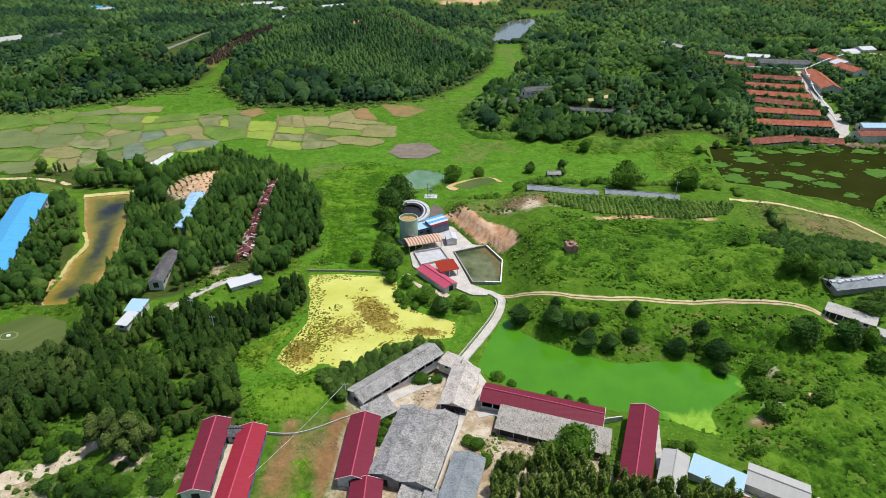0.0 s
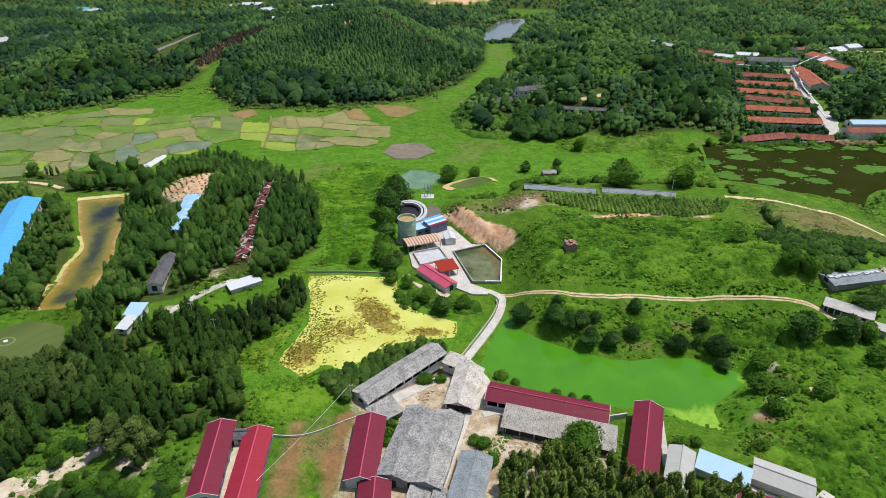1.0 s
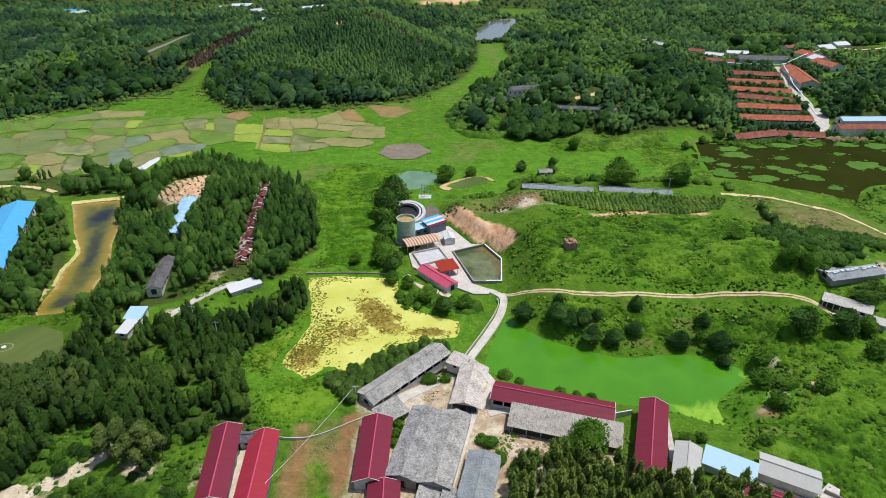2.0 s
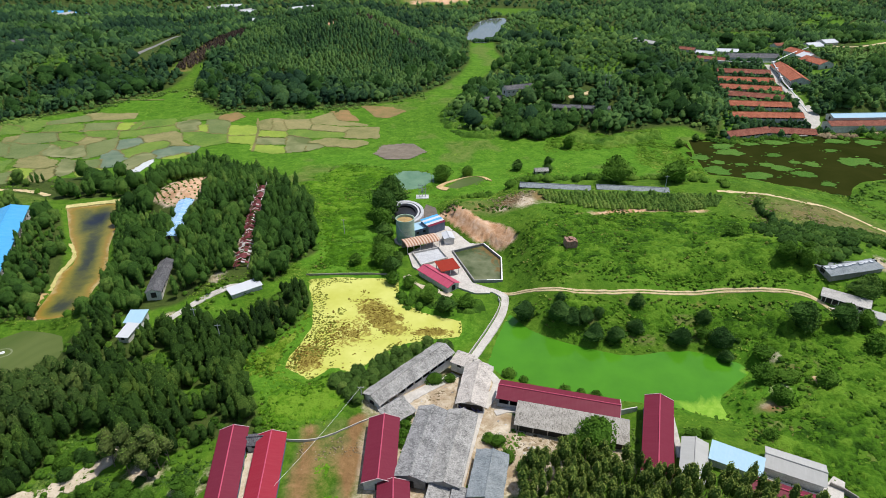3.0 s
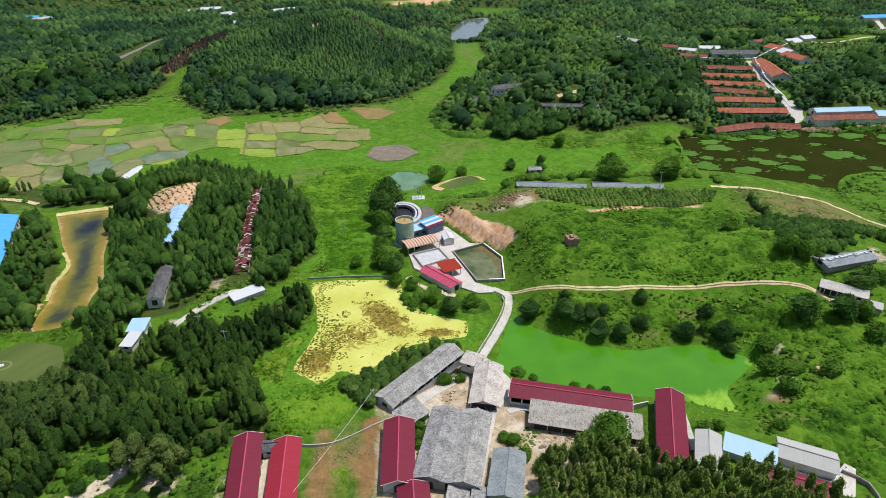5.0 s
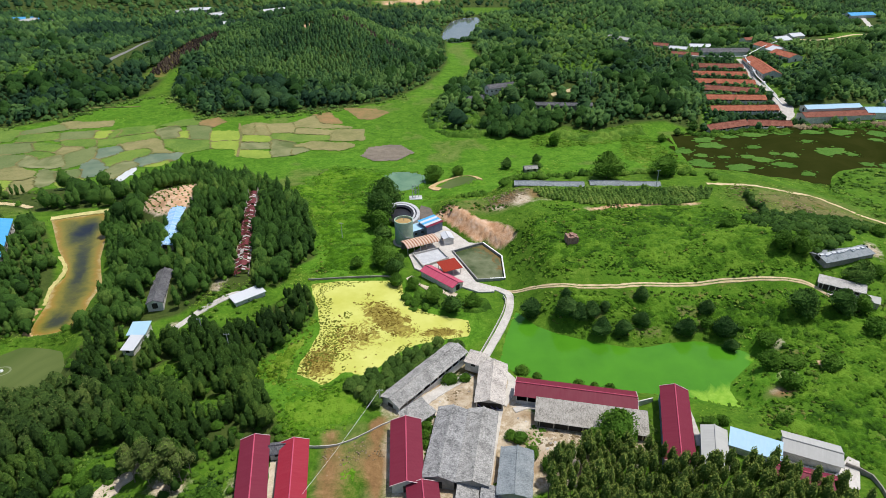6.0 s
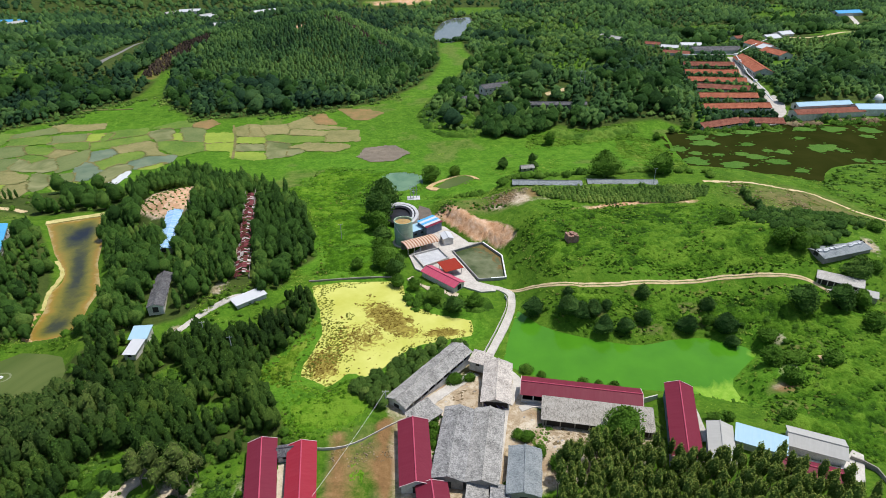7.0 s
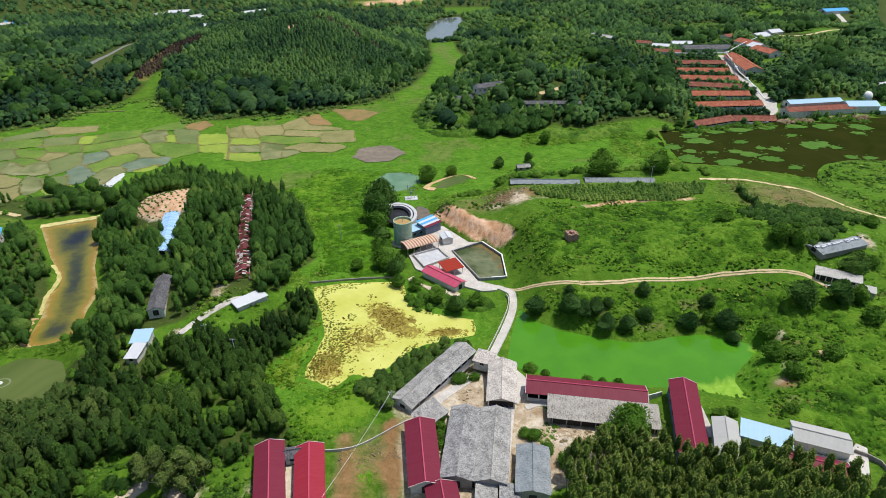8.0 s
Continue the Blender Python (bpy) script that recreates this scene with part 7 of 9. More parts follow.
def creeper_cover(poly, step, rise, seed, label, material, fade=4.0, worn=0.5, size=1.0):
    xs, ys = [p[0] for p in poly], [p[1] for p in poly]
    u, v = np.meshgrid(np.arange(min(xs), max(xs), step), np.arange(min(ys), max(ys), step))
    rng = np.random.RandomState(seed)
    x, y = u.ravel() + (rng.rand(u.size) - 0.5) * 0.5 * step, v.ravel() + (rng.rand(u.size) - 0.5) * 0.5 * step
    inner = edge_distance(poly, x, y)
    shore = np.maximum.reduce([edge_distance(q[0], x, y) for q in BASINS])
    i, j = np.clip(np.searchsorted(GX, x) - 1, 0, nx - 2), np.clip(np.searchsorted(GY, y) - 1, 0, ny - 2)
    a, b = (x - GX[i]) / (GX[i + 1] - GX[i]), (y - GY[j]) / (GY[j + 1] - GY[j])
    floor = (gz[j, i] * (1 - a) + gz[j, i + 1] * a) * (1 - b) + (gz[j + 1, i] * (1 - a) + gz[j + 1, i + 1] * a) * b
    big, big_tone = lumps(x + 1.5 * value_noise(x, y, 2.0, seed + 4), y, 3.6 * size, seed)
    small, small_tone = lumps(x, y, 1.5 * size, seed + 1)
    patch = value_noise(x, y * 1.5, 11.0, seed + 2) + 0.5 * value_noise(x, y * 1.5, 4.5, seed + 3)
    height = rise * (big * np.clip(1.6 * patch - 0.5, 0.05, 1) + small * (0.3 + 0.7 * small_tone))
    spots = np.stack([x, y], 1)
    bare = np.maximum(ground_value(soil, spots), np.maximum(ground_value(clay, spots), 0.8 * ground_value(earth, spots)))
    path = np.full(x.shape, 9.0)
    for p, q in zip(TRACK, TRACK[1:]):
        t = np.clip(((spots - p) @ np.subtract(q, p)) / np.dot(np.subtract(q, p), np.subtract(q, p)), 0, 1)
        path = np.minimum(path, np.hypot(*(spots - p - t[:, None] * np.subtract(q, p)).T))
    keep = np.clip(inner / fade, 0, 1) * np.clip((-shore - 1.0) / 3.0, 0, 1) * np.clip((path - 1.6) / 2.5, 0, 1) * (1 - np.clip(2.4 * bare - 0.5, 0, 1)) * (1 - worn * ramp((0.52 - patch) / 0.2))
    z = floor + height * keep - 0.55 * rise - 0.5 * (1 - keep)
    index = np.arange(u.size).reshape(u.shape)
    quads = np.stack([index[:-1, :-1], index[:-1, 1:], index[1:, 1:], index[1:, :-1]], -1).reshape(-1, 4)
    seen = (z > floor - 0.12) & (inner > 0)
    quads = quads[seen[quads].any(1) & (inner[quads] > -1).all(1)]
    used, quads = np.unique(quads, return_inverse=True)
    me = mesh_of("creeper", np.stack([x, y, z], 1)[used].tolist(), quads.reshape(-1, 4).tolist(), [material], smooth=True)
    tint = 0.9 * (big_tone - 0.5) + 0.9 * (small_tone - 0.5) + 1.4 * (patch - 0.75) + 0.9 * (value_noise(x, y, 26.0, seed + 6) - 0.5)
    me.attributes.new("tint", "FLOAT", "POINT").data.foreach_set("value", tint[used].astype(np.float32))
    tagged(new("creeper", me), label, "creeper", kind="stuff")


for poly, step, rise, seed, label in ((EAST_FIELD, 0.6, 0.75, 131, "green creepers grown over the old field"), (EAST_SLOPE, 0.6, 1.0, 134, "tangled creepers and weeds over the slope"), (VALLEY, 0.7, 0.7, 133, "lush grass and weeds in the valley"),
                                      (SOUTH_BANK, 0.5, 0.6, 135, "lush weeds south of the duckweed pond"), (WEST_VERGE, 0.45, 0.6, 136, "yellow-green weeds along the wood's edge")):
    creeper_cover(poly, step, rise, seed, label, YELLOW_WEEDS if seed == 136 else LUSH_WEEDS if seed in (133, 135) else CREEPER, worn=0.1 if seed == 135 else 0.5)

creeper_cover([(-12, 449), (-13, 421), (-4, 402), (4, 390), (34, 382), (40, 392), (32, 428), (22, 462), (4, 476)], 1.0, 2.6, 137, "light green scrub below the hillside house", BUSH, 5.0, 0.3, 1.9)
creeper_cover([(72, 380), (98, 366), (140, 376), (142, 392), (100, 392), (76, 394)], 1.1, 2.2, 138, "light scrub along the foot of the hill", BUSH, 5.0, 0.3, 1.8)

creeper_cover([(-53, 108), (-37, 112), (-38, 80), (-54, 80)], 0.4, 0.32, 139, "thin green grass in the dry paddock", LUSH_WEEDS, 2.0, 0.9, 0.6)

creeper_cover([(-35, 203), (-30, 196), (-21, 187), (-8, 182), (1, 181), (3, 172), (-5, 170), (-18, 173), (-28, 180), (-32, 190)], 0.6, 1.5, 140, "dense green bushes below the works", BUSH, 2.0, 0.1, 1.2)

# leafy clumps standing out of the cover, and dry ones among them
for poly, gap, cut, seed in ((EAST_FIELD, 1.5, 0.42, 231), (VALLEY, 2.1, 0.5, 233), (EAST_SLOPE, 1.6, 0.3, 234), (SOUTH_BANK, 1.2, 0.35, 235), (WEST_VERGE, 1.1, 0.35, 236)):
    spots = gaps(sown(poly, gap, seed, 0.5, 25), 8, seed, cut)
    spots = spots[(np.maximum.reduce([edge_distance(q[0], spots[:, 0], spots[:, 1]) for q in BASINS]) < -2) & (ground_value(soil, spots) < 0.3)]
    dried = value_noise(spots[:, 0], spots[:, 1] * 2, 6, seed + 1) + 0.5 * np.random.RandomState(seed).rand(len(spots)) > (1.3 if seed == 235 else 1.08)
    for mask, leaf, text in ((~dried, YELLOW_WEEDS if seed == 236 else LUSH_WEEDS if seed in (233, 235) else CREEPER, "leafy clumps of green creeper"), (dried, DRY_WEEDS, "dry yellowish weeds among the creepers")):
        at = np.column_stack([spots[mask], land(spots[mask, 0], spots[mask, 1]) + 0.05])
        strew("creeper_mounds", flat_mounds + low_bushes[:2], at, rand_scale(len(at), 0.3, 0.95, seed), [leaf, leaf], text, "creeper", seed, heart=-1.2, patches=7.0, vary=2.4)

# trees and hedges between the far barns
spots = np.concatenate([sown([(x0 + 4, y0 - 9), (x1 - 2, y1 - 9), (x1 - 2, y1 - 6.5), (x0 + 4, y0 - 6.5)], 3.4, 65 + k, 0.5) for k, (x0, y0, x1, y1) in enumerate(
    ((233, 516, 277, 507), (226, 495, 271, 483), (223, 472, 260, 457), (210, 443, 253, 436), (201, 418, 250, 414), (241, 537, 284, 528)))])
strew("barn_hedges", bushes, on_land(gaps(spots, 9, 66, 0.72)), rand_scale(len(gaps(spots, 9, 66, 0.72)), 1.4, 3.4, 66), [BROADLEAF], "bushes between the far barns", "bushes", 66)
spots = gaps(sown([(262, 418), (308, 478), (340, 520), (344, 500), (300, 440), (276, 416)], 3.6, 67, 0.5), 9, 67, 0.12)
strew("roadside_trees", far_trees, on_land(spots), rand_scale(len(spots), 4, 7, 67), [FAR_LEAVES], "trees beside the far lane", "trees", 67)

# trees in the far farm
farm_feet = [((x0 + x1) / 2, (y0 + y1) / 2, math.degrees(math.atan2(y1 - y0, x1 - x0)), math.hypot(x1 - x0, y1 - y0), 10.5) for x0, y0, x1, y1 in (
    (241, 537, 284, 528), (233, 516, 277, 507), (226, 495, 271, 483), (223, 472, 260, 457), (210, 443, 253, 436), (201, 418, 250, 414), (181, 381, 213, 390), (216, 391, 244, 386))]
farm_feet += [(296, 518, 77, 64, 17), (292, 578, -6, 48, 16), (340, 568, 100, 70, 18), (288, 402, 1, 60, 26), (330, 396, -8, 44, 20), (275, 478, 74, 175, 7), (337, 415, 0, 9, 9)]
spots = gaps(clear_of(sown(FAR_FARM, 4.2, 58, 0.5, 20), farm_feet, 1.0), 14, 58, 0.32)
strew("farm_trees", far_trees, on_land(spots), rand_scale(len(spots), 3.0, 7.0, 58), [FAR_LEAVES], "trees and bushes round the far farm", "trees", 58)

# weed standing in the duckweed
spots = sown(DUCKWEED_POND, 0.75, 46, 0.5)
thick = weed_skin(spots[:, 0], spots[:, 1]) + 0.75 * value_noise(spots[:, 0], spots[:, 1], 2.4, 47) + 0.3 * value_noise(spots[:, 0], spots[:, 1], 0.9, 49)
spots = spots[thick > 1.0]
strew("water_weed", flat_mounds, np.column_stack([spots, np.full(len(spots), -0.42)]), rand_scale(len(spots), 0.18, 0.55, 48), [WEED], "brown water weed standing in duckweed", "weed", 48, heart=-2.0, patches=5.0)
spots = sown(DUCKWEED_POND, 1.6, 146, 0.5)
spots = spots[(np.random.RandomState(147).rand(len(spots)) < 0.1 + 0.3 * (value_noise(spots[:, 0], spots[:, 1], 9, 148) > 0.6)) & (spots[:, 1] < 182)]
strew("water_weed", flat_mounds, np.column_stack([spots, np.full(len(spots), -0.42)]), rand_scale(len(spots), 0.2, 0.5, 149), [WEED], "dark tufts of weed dotted over duckweed", "weed", 150, heart=-2.0, patches=5.0)

# green shore weed round the duckweed
spots = sown(DUCKWEED_POND, 0.8, 94, 0.5)
reach = 5.0 * value_noise(spots[:, 0], spots[:, 1], 4.5, 95) * (1 + 1.8 * (spots[:, 0] < -48)) - 1.6
spots = spots[edge_distance(DUCKWEED_POND, spots[:, 0], spots[:, 1]) < reach]
strew("shore_weed", flat_mounds, np.column_stack([spots, np.full(len(spots), -0.42)]), rand_scale(len(spots), 0.2, 0.6, 96), [OLIVE_WEED], "olive weed growing in from the shore", "weed", 96, heart=-4.0, patches=5.0)

# young trees in rows behind the field, and saplings on the bare knoll
NURSERY = [(31, 247), (112, 240), (104, 229), (86, 223), (73, 226), (58, 227), (48, 229), (32, 238)]
young = [tall(CONE, 0.42, 0.0, 22, 0.15, 170 + k, core=0.84, ragged=0.4, rings_sides=(3, 6), inner=0) for k in range(3)]
spots = sown(NURSERY, 1.75, 49, 0.2, -4)
strew("young_plantation", young, on_land(spots), rand_scale(len(spots), 1.8, 2.8, 49), [LIGHT_SCRUB, INNER], "rows of young plantation trees", "plantation", 49, heart=-0.5, patches=12.0)
spots = sown(GREENHOUSE_SOIL, 2.6, 50, 0.2, 30)
strew("saplings", scrub_bushes, on_land(spots), rand_scale(len(spots), 0.5, 1.0, 50), [BUSH, INNER], "saplings planted on bare soil", "saplings", 50)
spots = np.array([(121 + 7 * math.sin(k * 0.9) * 0.15 - 0.12 * k, 229 - 1.5 * k) for k in range(27)])
strew("conifer_row", young, on_land(spots), rand_scale(len(spots), 2.6, 4.2, 59), [BROADLEAF, INNER], "dark row of narrow trees down the slope", "hedge", 59)

# dead brush and weeds in the farmyard
for poly, gap, lo, hi, seed, mat, label in (([(31.5, 100), (34, 112), (31.6, 113.5), (28.5, 104)], 0.8, 0.4, 1.0, 89, LIGHT_SCRUB, "pale green creepers between two barns"), ([(1, 106), (5, 112), (13, 111), (17, 107), (8, 103)], 0.9, 0.5, 1.3, 81, DEAD_BRUSH, "heaps of dead brown brush on bare soil"), ([(-2, 107), (2, 114), (6, 113), (2, 106)], 0.8, 0.3, 0.7, 82, BUSH, "weeds growing in the farmyard"),
                                            ([(-26.5, 98), (-24.5, 113), (-22.8, 120), (-25, 121), (-27, 112)], 0.7, 0.4, 0.8, 83, BUSH, "green strip of weeds between the barns"), ([(-20, 126), (-12, 131), (-10, 122), (-16, 120)], 0.9, 0.4, 0.9, 84, DEAD_BRUSH, "dry weeds in the farmyard"),
                                            ([(-52, 110), (-36, 113), (-37, 84), (-53, 84)], 0.9, 0.15, 0.4, 85, DEAD_BRUSH, "dry grass tufts in the paddock"),
                                            ([(-14, 244), (6, 244), (14, 234), (26, 238), (30, 250), (4, 256), (-16, 252)], 1.0, 0.3, 0.9, 87, DEAD_BRUSH, "dry brush above the pit"), ([(115, 212), (135, 206), (172, 214), (170, 238), (120, 242)], 1.7, 0.3, 0.9, 88, DEAD_BRUSH, "dry brown grass on the hillside"), ([(112, 228), (124, 196), (150, 200), (176, 212), (172, 236), (120, 244)], 1.3, 0.3, 0.9, 90, DRY_WEEDS, "olive weeds on the dry hillside")):
    spots = gaps(sown(poly, gap, seed, 0.5, 12), 5, seed, 0.3 if seed < 85 or seed == 87 else 0.55)
    strew("dry_weeds" if mat is DEAD_BRUSH else "weeds", flat_mounds if mat is DEAD_BRUSH or seed == 90 else low_bushes, on_land(spots), rand_scale(len(spots), lo, hi, seed), [mat], label, "weeds", seed, heart=-1.0, patches=6.0)

rubble = [[(box(-0.5, 0.5, -0.3, 0.3, -0.1, 0.35), k % 3)] for k in range(3)] + [[(joined(box(-1.1, 1.1, -0.12, 0.12, 0.0, 0.12), box(-0.8, 0.9, 0.2, 0.4, 0.0, 0.15)), k)] for k in range(3)]
for poly, gap, cut, seed in (([(1, 106), (6, 113), (15, 110), (20, 105), (8, 101)], 0.9, 0.75, 501), ([(-24, 124), (-12, 135), (-9, 122), (-16, 119)], 1.0, 0.8, 502), ([(-17, 92), (-9, 92), (-9, 88), (-17, 88)], 0.8, 0.6, 503), ([(-2, 118), (8, 118), (6, 112), (-2, 112)], 1.1, 0.8, 504)):
    spots = gaps(sown(poly, gap, seed, 0.5, 33), 3, seed, cut)
    strew("rubble", rubble, on_land(spots), rand_scale(len(spots), 0.25, 0.8, seed), [LAMP_PALE, BRICK, DEAD_WOOD], "broken blocks and boards on the yard", "rubble", seed, heart=-3.0)
# ---- the works: tank, lagoon, pool, yard ----
def wall_run(line, bottom, top, width, closed=False):
    """A wall of even width along a line, mitred."""
    n = len(line)
    pts = [Vector((x, y)) for x, y in line]
    shapes, sides = [], []
    for i, p in enumerate(pts):
        a = pts[(i - 1) % n] if closed or i else None
        b = pts[(i + 1) % n] if closed or i < n - 1 else None
        d1, d2 = (p - a).normalized() if a is not None else None, (b - p).normalized() if b is not None else None
        d = (d1 + d2).normalized() if d1 is not None and d2 is not None else (d1 or d2)
        k = 1 / max(0.4, d.dot(d1 if d1 is not None else d2))
        sides.append(Vector((-d.y, d.x)) * width / 2 * k)
    lo = bottom if isinstance(bottom, list) else [bottom] * n
    hi = top if isinstance(top, list) else [top] * n
    v, f = [], []
    for p, s, z0, z1 in zip(pts, sides, lo, hi):
        v += [(p.x - s.x, p.y - s.y, z0), (p.x + s.x, p.y + s.y, z0), (p.x + s.x, p.y + s.y, z1), (p.x - s.x, p.y - s.y, z1)]
    for i in range(n if closed else n - 1):
        a, b = i * 4, (i + 1) % n * 4
        f += [(a, b, b + 1, a + 1), (a + 1, b + 1, b + 2, a + 2), (a + 2, b + 2, b + 3, a + 3), (a + 3, b + 3, b, a)]
    if not closed:
        f += [(0, 1, 2, 3), (4 * n - 1, 4 * n - 2, 4 * n - 3, 4 * n - 4)]
    return v, f


def ring(cx, cy, r0, r1, z0, z1, sides=40, squash=1.0):
    v, f = [], []
    for k in range(sides):
        a = 2 * math.pi * k / sides
        c, s = math.cos(a), math.sin(a) * squash
        v += [(cx + r0 * c, cy + r0 * s, z0), (cx + r1 * c, cy + r1 * s, z0), (cx + r1 * c, cy + r1 * s, z1), (cx + r0 * c, cy + r0 * s, z1)]
    for k in range(sides):
        a, b = 4 * k, 4 * ((k + 1) % sides)
        f += [(a, b, b + 1, a + 1), (a + 1, b + 1, b + 2, a + 2), (a + 2, b + 2, b + 3, a + 3), (a + 3, b + 3, b, a)]
    return v, f


def cone_cap(cx, cy, r, z0, z1, sides=40, squash=1.0):
    v = [(cx + r * math.cos(2 * math.pi * k / sides), cy + r * math.sin(2 * math.pi * k / sides) * squash, z0) for k in range(sides)] + [(cx, cy, z1)]
    return v, [(k, (k + 1) % sides, sides) for k in range(sides)]


TANK_GREEN = surface("faded_green_tank_steel", (0.26, 0.4, 0.3), (0.42, 0.55, 0.42), 0.6, rough=0.55)
MUD_BAY = surface("dull_brown_mud", (0.1, 0.085, 0.07), (0.2, 0.17, 0.14), 0.4)
RUST = surface("ochre_crust", (0.3, 0.18, 0.06), (0.5, 0.36, 0.16), 0.7)
LINER = surface("black_liner", (0.01, 0.01, 0.012), (0.035, 0.035, 0.04), 0.4, rough=0.4)
PALE_RIM = surface("pale_grey_rim", (0.34, 0.35, 0.37), (0.6, 0.61, 0.62), 0.5)
POOL_WALL = surface("grey_pool_blocks", (0.2, 0.2, 0.2), (0.4, 0.39, 0.37), 0.6)
# The paler water tone paints in sky glare; the brown is scum.
POOL_WATER = pond_skin("settling_pool_water", ((0.06, 0.085, 0.03), (0.2, 0.215, 0.12)), ((0.15, 0.1, 0.035), (0.2, 0.14, 0.05)), 0.14, 0.62, 0.15)
BRICKS = surface("stacked_red_bricks", (0.2, 0.1, 0.07), (0.42, 0.27, 0.21), 1.2, bump=0.6, distance=0.15)
LAMP_WHITE = surface("white_paint", (0.7, 0.7, 0.7), (0.85, 0.85, 0.85), 1.0, rough=0.5)

tank = thing("storage_tank", pose(-28.4, 226.4, 0), "round faded green steel tank with an open top", "tank")
shell = part("shell", ring(0, 0, 3.7, 3.85, -0.6, 10.6), TANK_GREEN, tank, smooth=False)
part("rim", ring(0, 0, 3.65, 3.98, 10.6, 10.78), TANK_GREEN, shell)
for z in (2.1, 4.2, 6.3, 8.4):
    part("hoop", ring(0, 0, 3.85, 3.92, z, z + 0.12), TANK_GREEN, shell)
crust = part("crust", cone_cap(0, 0, 3.69, 9.7, 10.3), RUST, tank, "ochre crusted cover inside the rim")
part("mast", tube([(0, 0, 10.2), (0, 0, 11.7)], 0.12), STEEL, crust)
part("pipe", tube([(-3.6, -1.8, 9.9), (-2.2, -3.5, 7.2), (0.6, -4.05, 4.4), (3.2, -2.6, 3.2)], 0.14), STEEL, tank, "pale pipe winding down the shell")
part("base", ring(0, 0, 3.85, 4.9, -0.6, 0.35), CONCRETE, tank)
lagoon = thing("lined_lagoon", pose(-29.6, 250.5, 0), "black-lined lagoon with a pale curved rim", "basin")
def arc_band(r0, r1, z0, z1, a0, a1, squash, count=26):
    """A curved band of even width between two angles."""
    v, f = [], []
    for k in range(count + 1):
        a = radians(a0 + (a1 - a0) * k / count)
        c, q = math.cos(a), math.sin(a) * squash
        v += [(r0 * c, r0 * q, z0), (r1 * c, r1 * q, z0), (r1 * c, r1 * q, z1), (r0 * c, r0 * q, z1)]
    for k in range(count):
        a, b = 4 * k, 4 * k + 4
        f += [(a, b, b + 1, a + 1), (a + 1, b + 1, b + 2, a + 2), (a + 2, b + 2, b + 3, a + 3), (a + 3, b + 3, b, a)]
    return v, f + [(3, 2, 1, 0), (4 * count, 4 * count + 1, 4 * count + 2, 4 * count + 3)]


part("rim", arc_band(6.2, 7.0, -1.0, 2.3, -62, 150, 1.5), PALE_RIM, lagoon)
part("rim", arc_band(7.6, 9.0, -1.0, 2.4, -62, 140, 1.4), PALE_RIM, lagoon)
part("gutter", arc_band(7.0, 7.6, -1.0, 1.9, -62, 140, 1.45), LINER, lagoon, "dark gutter between the pale rims")
slab("yard_bay", [(-19.5, 243), (-13.5, 246), (-15, 258), (-19.5, 262), (-21.5, 252)], 0.6, 1.6, MUD_BAY, "dull brown settling bay beside the lagoon")
part("liner", ring(0, 0, 5.2, 6.3, 0.6, 1.9, 44, 1.5), LINER, lagoon)
part("sludge", cone_cap(0, 0, 6.2, 1.0, 0.98, 44, 1.5), LINER, lagoon)

pool = thing("settling_pool", pose(0, 0, 0), "five-sided block-walled pool of murky water", "pool")
part("wall", wall_run(POOL, -1.2, 1.5, 0.4, True), POOL_WALL, pool)
part("coping", wall_run([(4.5, 220.2), (10.4, 208.2), (8.8, 191.5), (3.0, 191.5)], 1.5, 1.62, 0.5), LAMP_WHITE, pool, "pale coping")
part("coping", wall_run([(4.3, 220.4), (-8.8, 214.4), (-1.7, 191.6)], 1.5, 1.58, 0.42), POOL_WALL, pool)
water = slab("water", POOL, 0.55, 0.3, POOL_WATER, parent=pool)
water.data.attributes.new("skin", "FLOAT", "POINT").data.foreach_set("value", np.array([0.0, 0.5, 0.6, 0.1, 0.0] * 2, np.float32))
slab("yard_works", [(-17, 234), (-12.5, 239), (-9.8, 238), (-4.6, 228.5), (-1.2, 222), (3.0, 221.6), (-9.4, 215.5), (-2.4, 190.9), (4, 186.8), (3.5, 183.6), (-2, 183.6), (-11, 190), (-25, 203), (-27, 214), (-20, 222)], 0.78, 2.0, CONCRETE, "pale concrete works yard")
pen = thing("walled_pen", pose(0, 0, 0), "low-walled concrete pen with a pale floor", "pen")
PEN = [(-25.2, 213.2), (-14.5, 217.4), (-11.2, 208.6), (-21.7, 203.2)]
slab("floor", PEN, 1.0, 1.2, PALE_RIM, parent=pen)
part("wall", wall_run(PEN, 0.2, 1.8, 0.35, True), CONCRETE, pen)
sub = thing("transformer_platform", pose(-21.4, 278.4, land_at(-21.4, 278.4)), "pole-mounted transformer on a pale concrete pad", "transformer")
part("pad", box(-3.2, 3.2, -2.4, 2.4, -1.0, 0.35), PALE_RIM, sub)
for x in (-1.6, 0, 1.6):
    part("post", tube([(x, 0, 0.3), (x, 0, 7.5)], [0.14, 0.1]), PALE_RIM, sub)
part("crossbar", box(-2.0, 2.0, -0.08, 0.08, 6.4, 6.6), STEEL, sub)
part("crossbar", box(-2.0, 2.0, -0.08, 0.08, 4.6, 4.8), STEEL, sub)
part("transformer", box(-0.7, 0.7, -0.5, 0.5, 2.6, 3.9), STEEL, sub)
pit_blocks = random.Random(12)
block = thing("brick_stack", pose(34.2, 195.4, land_at(34.2, 195.4), 0, 0, 8), "tall weathered stack of red bricks in the field", "bricks")
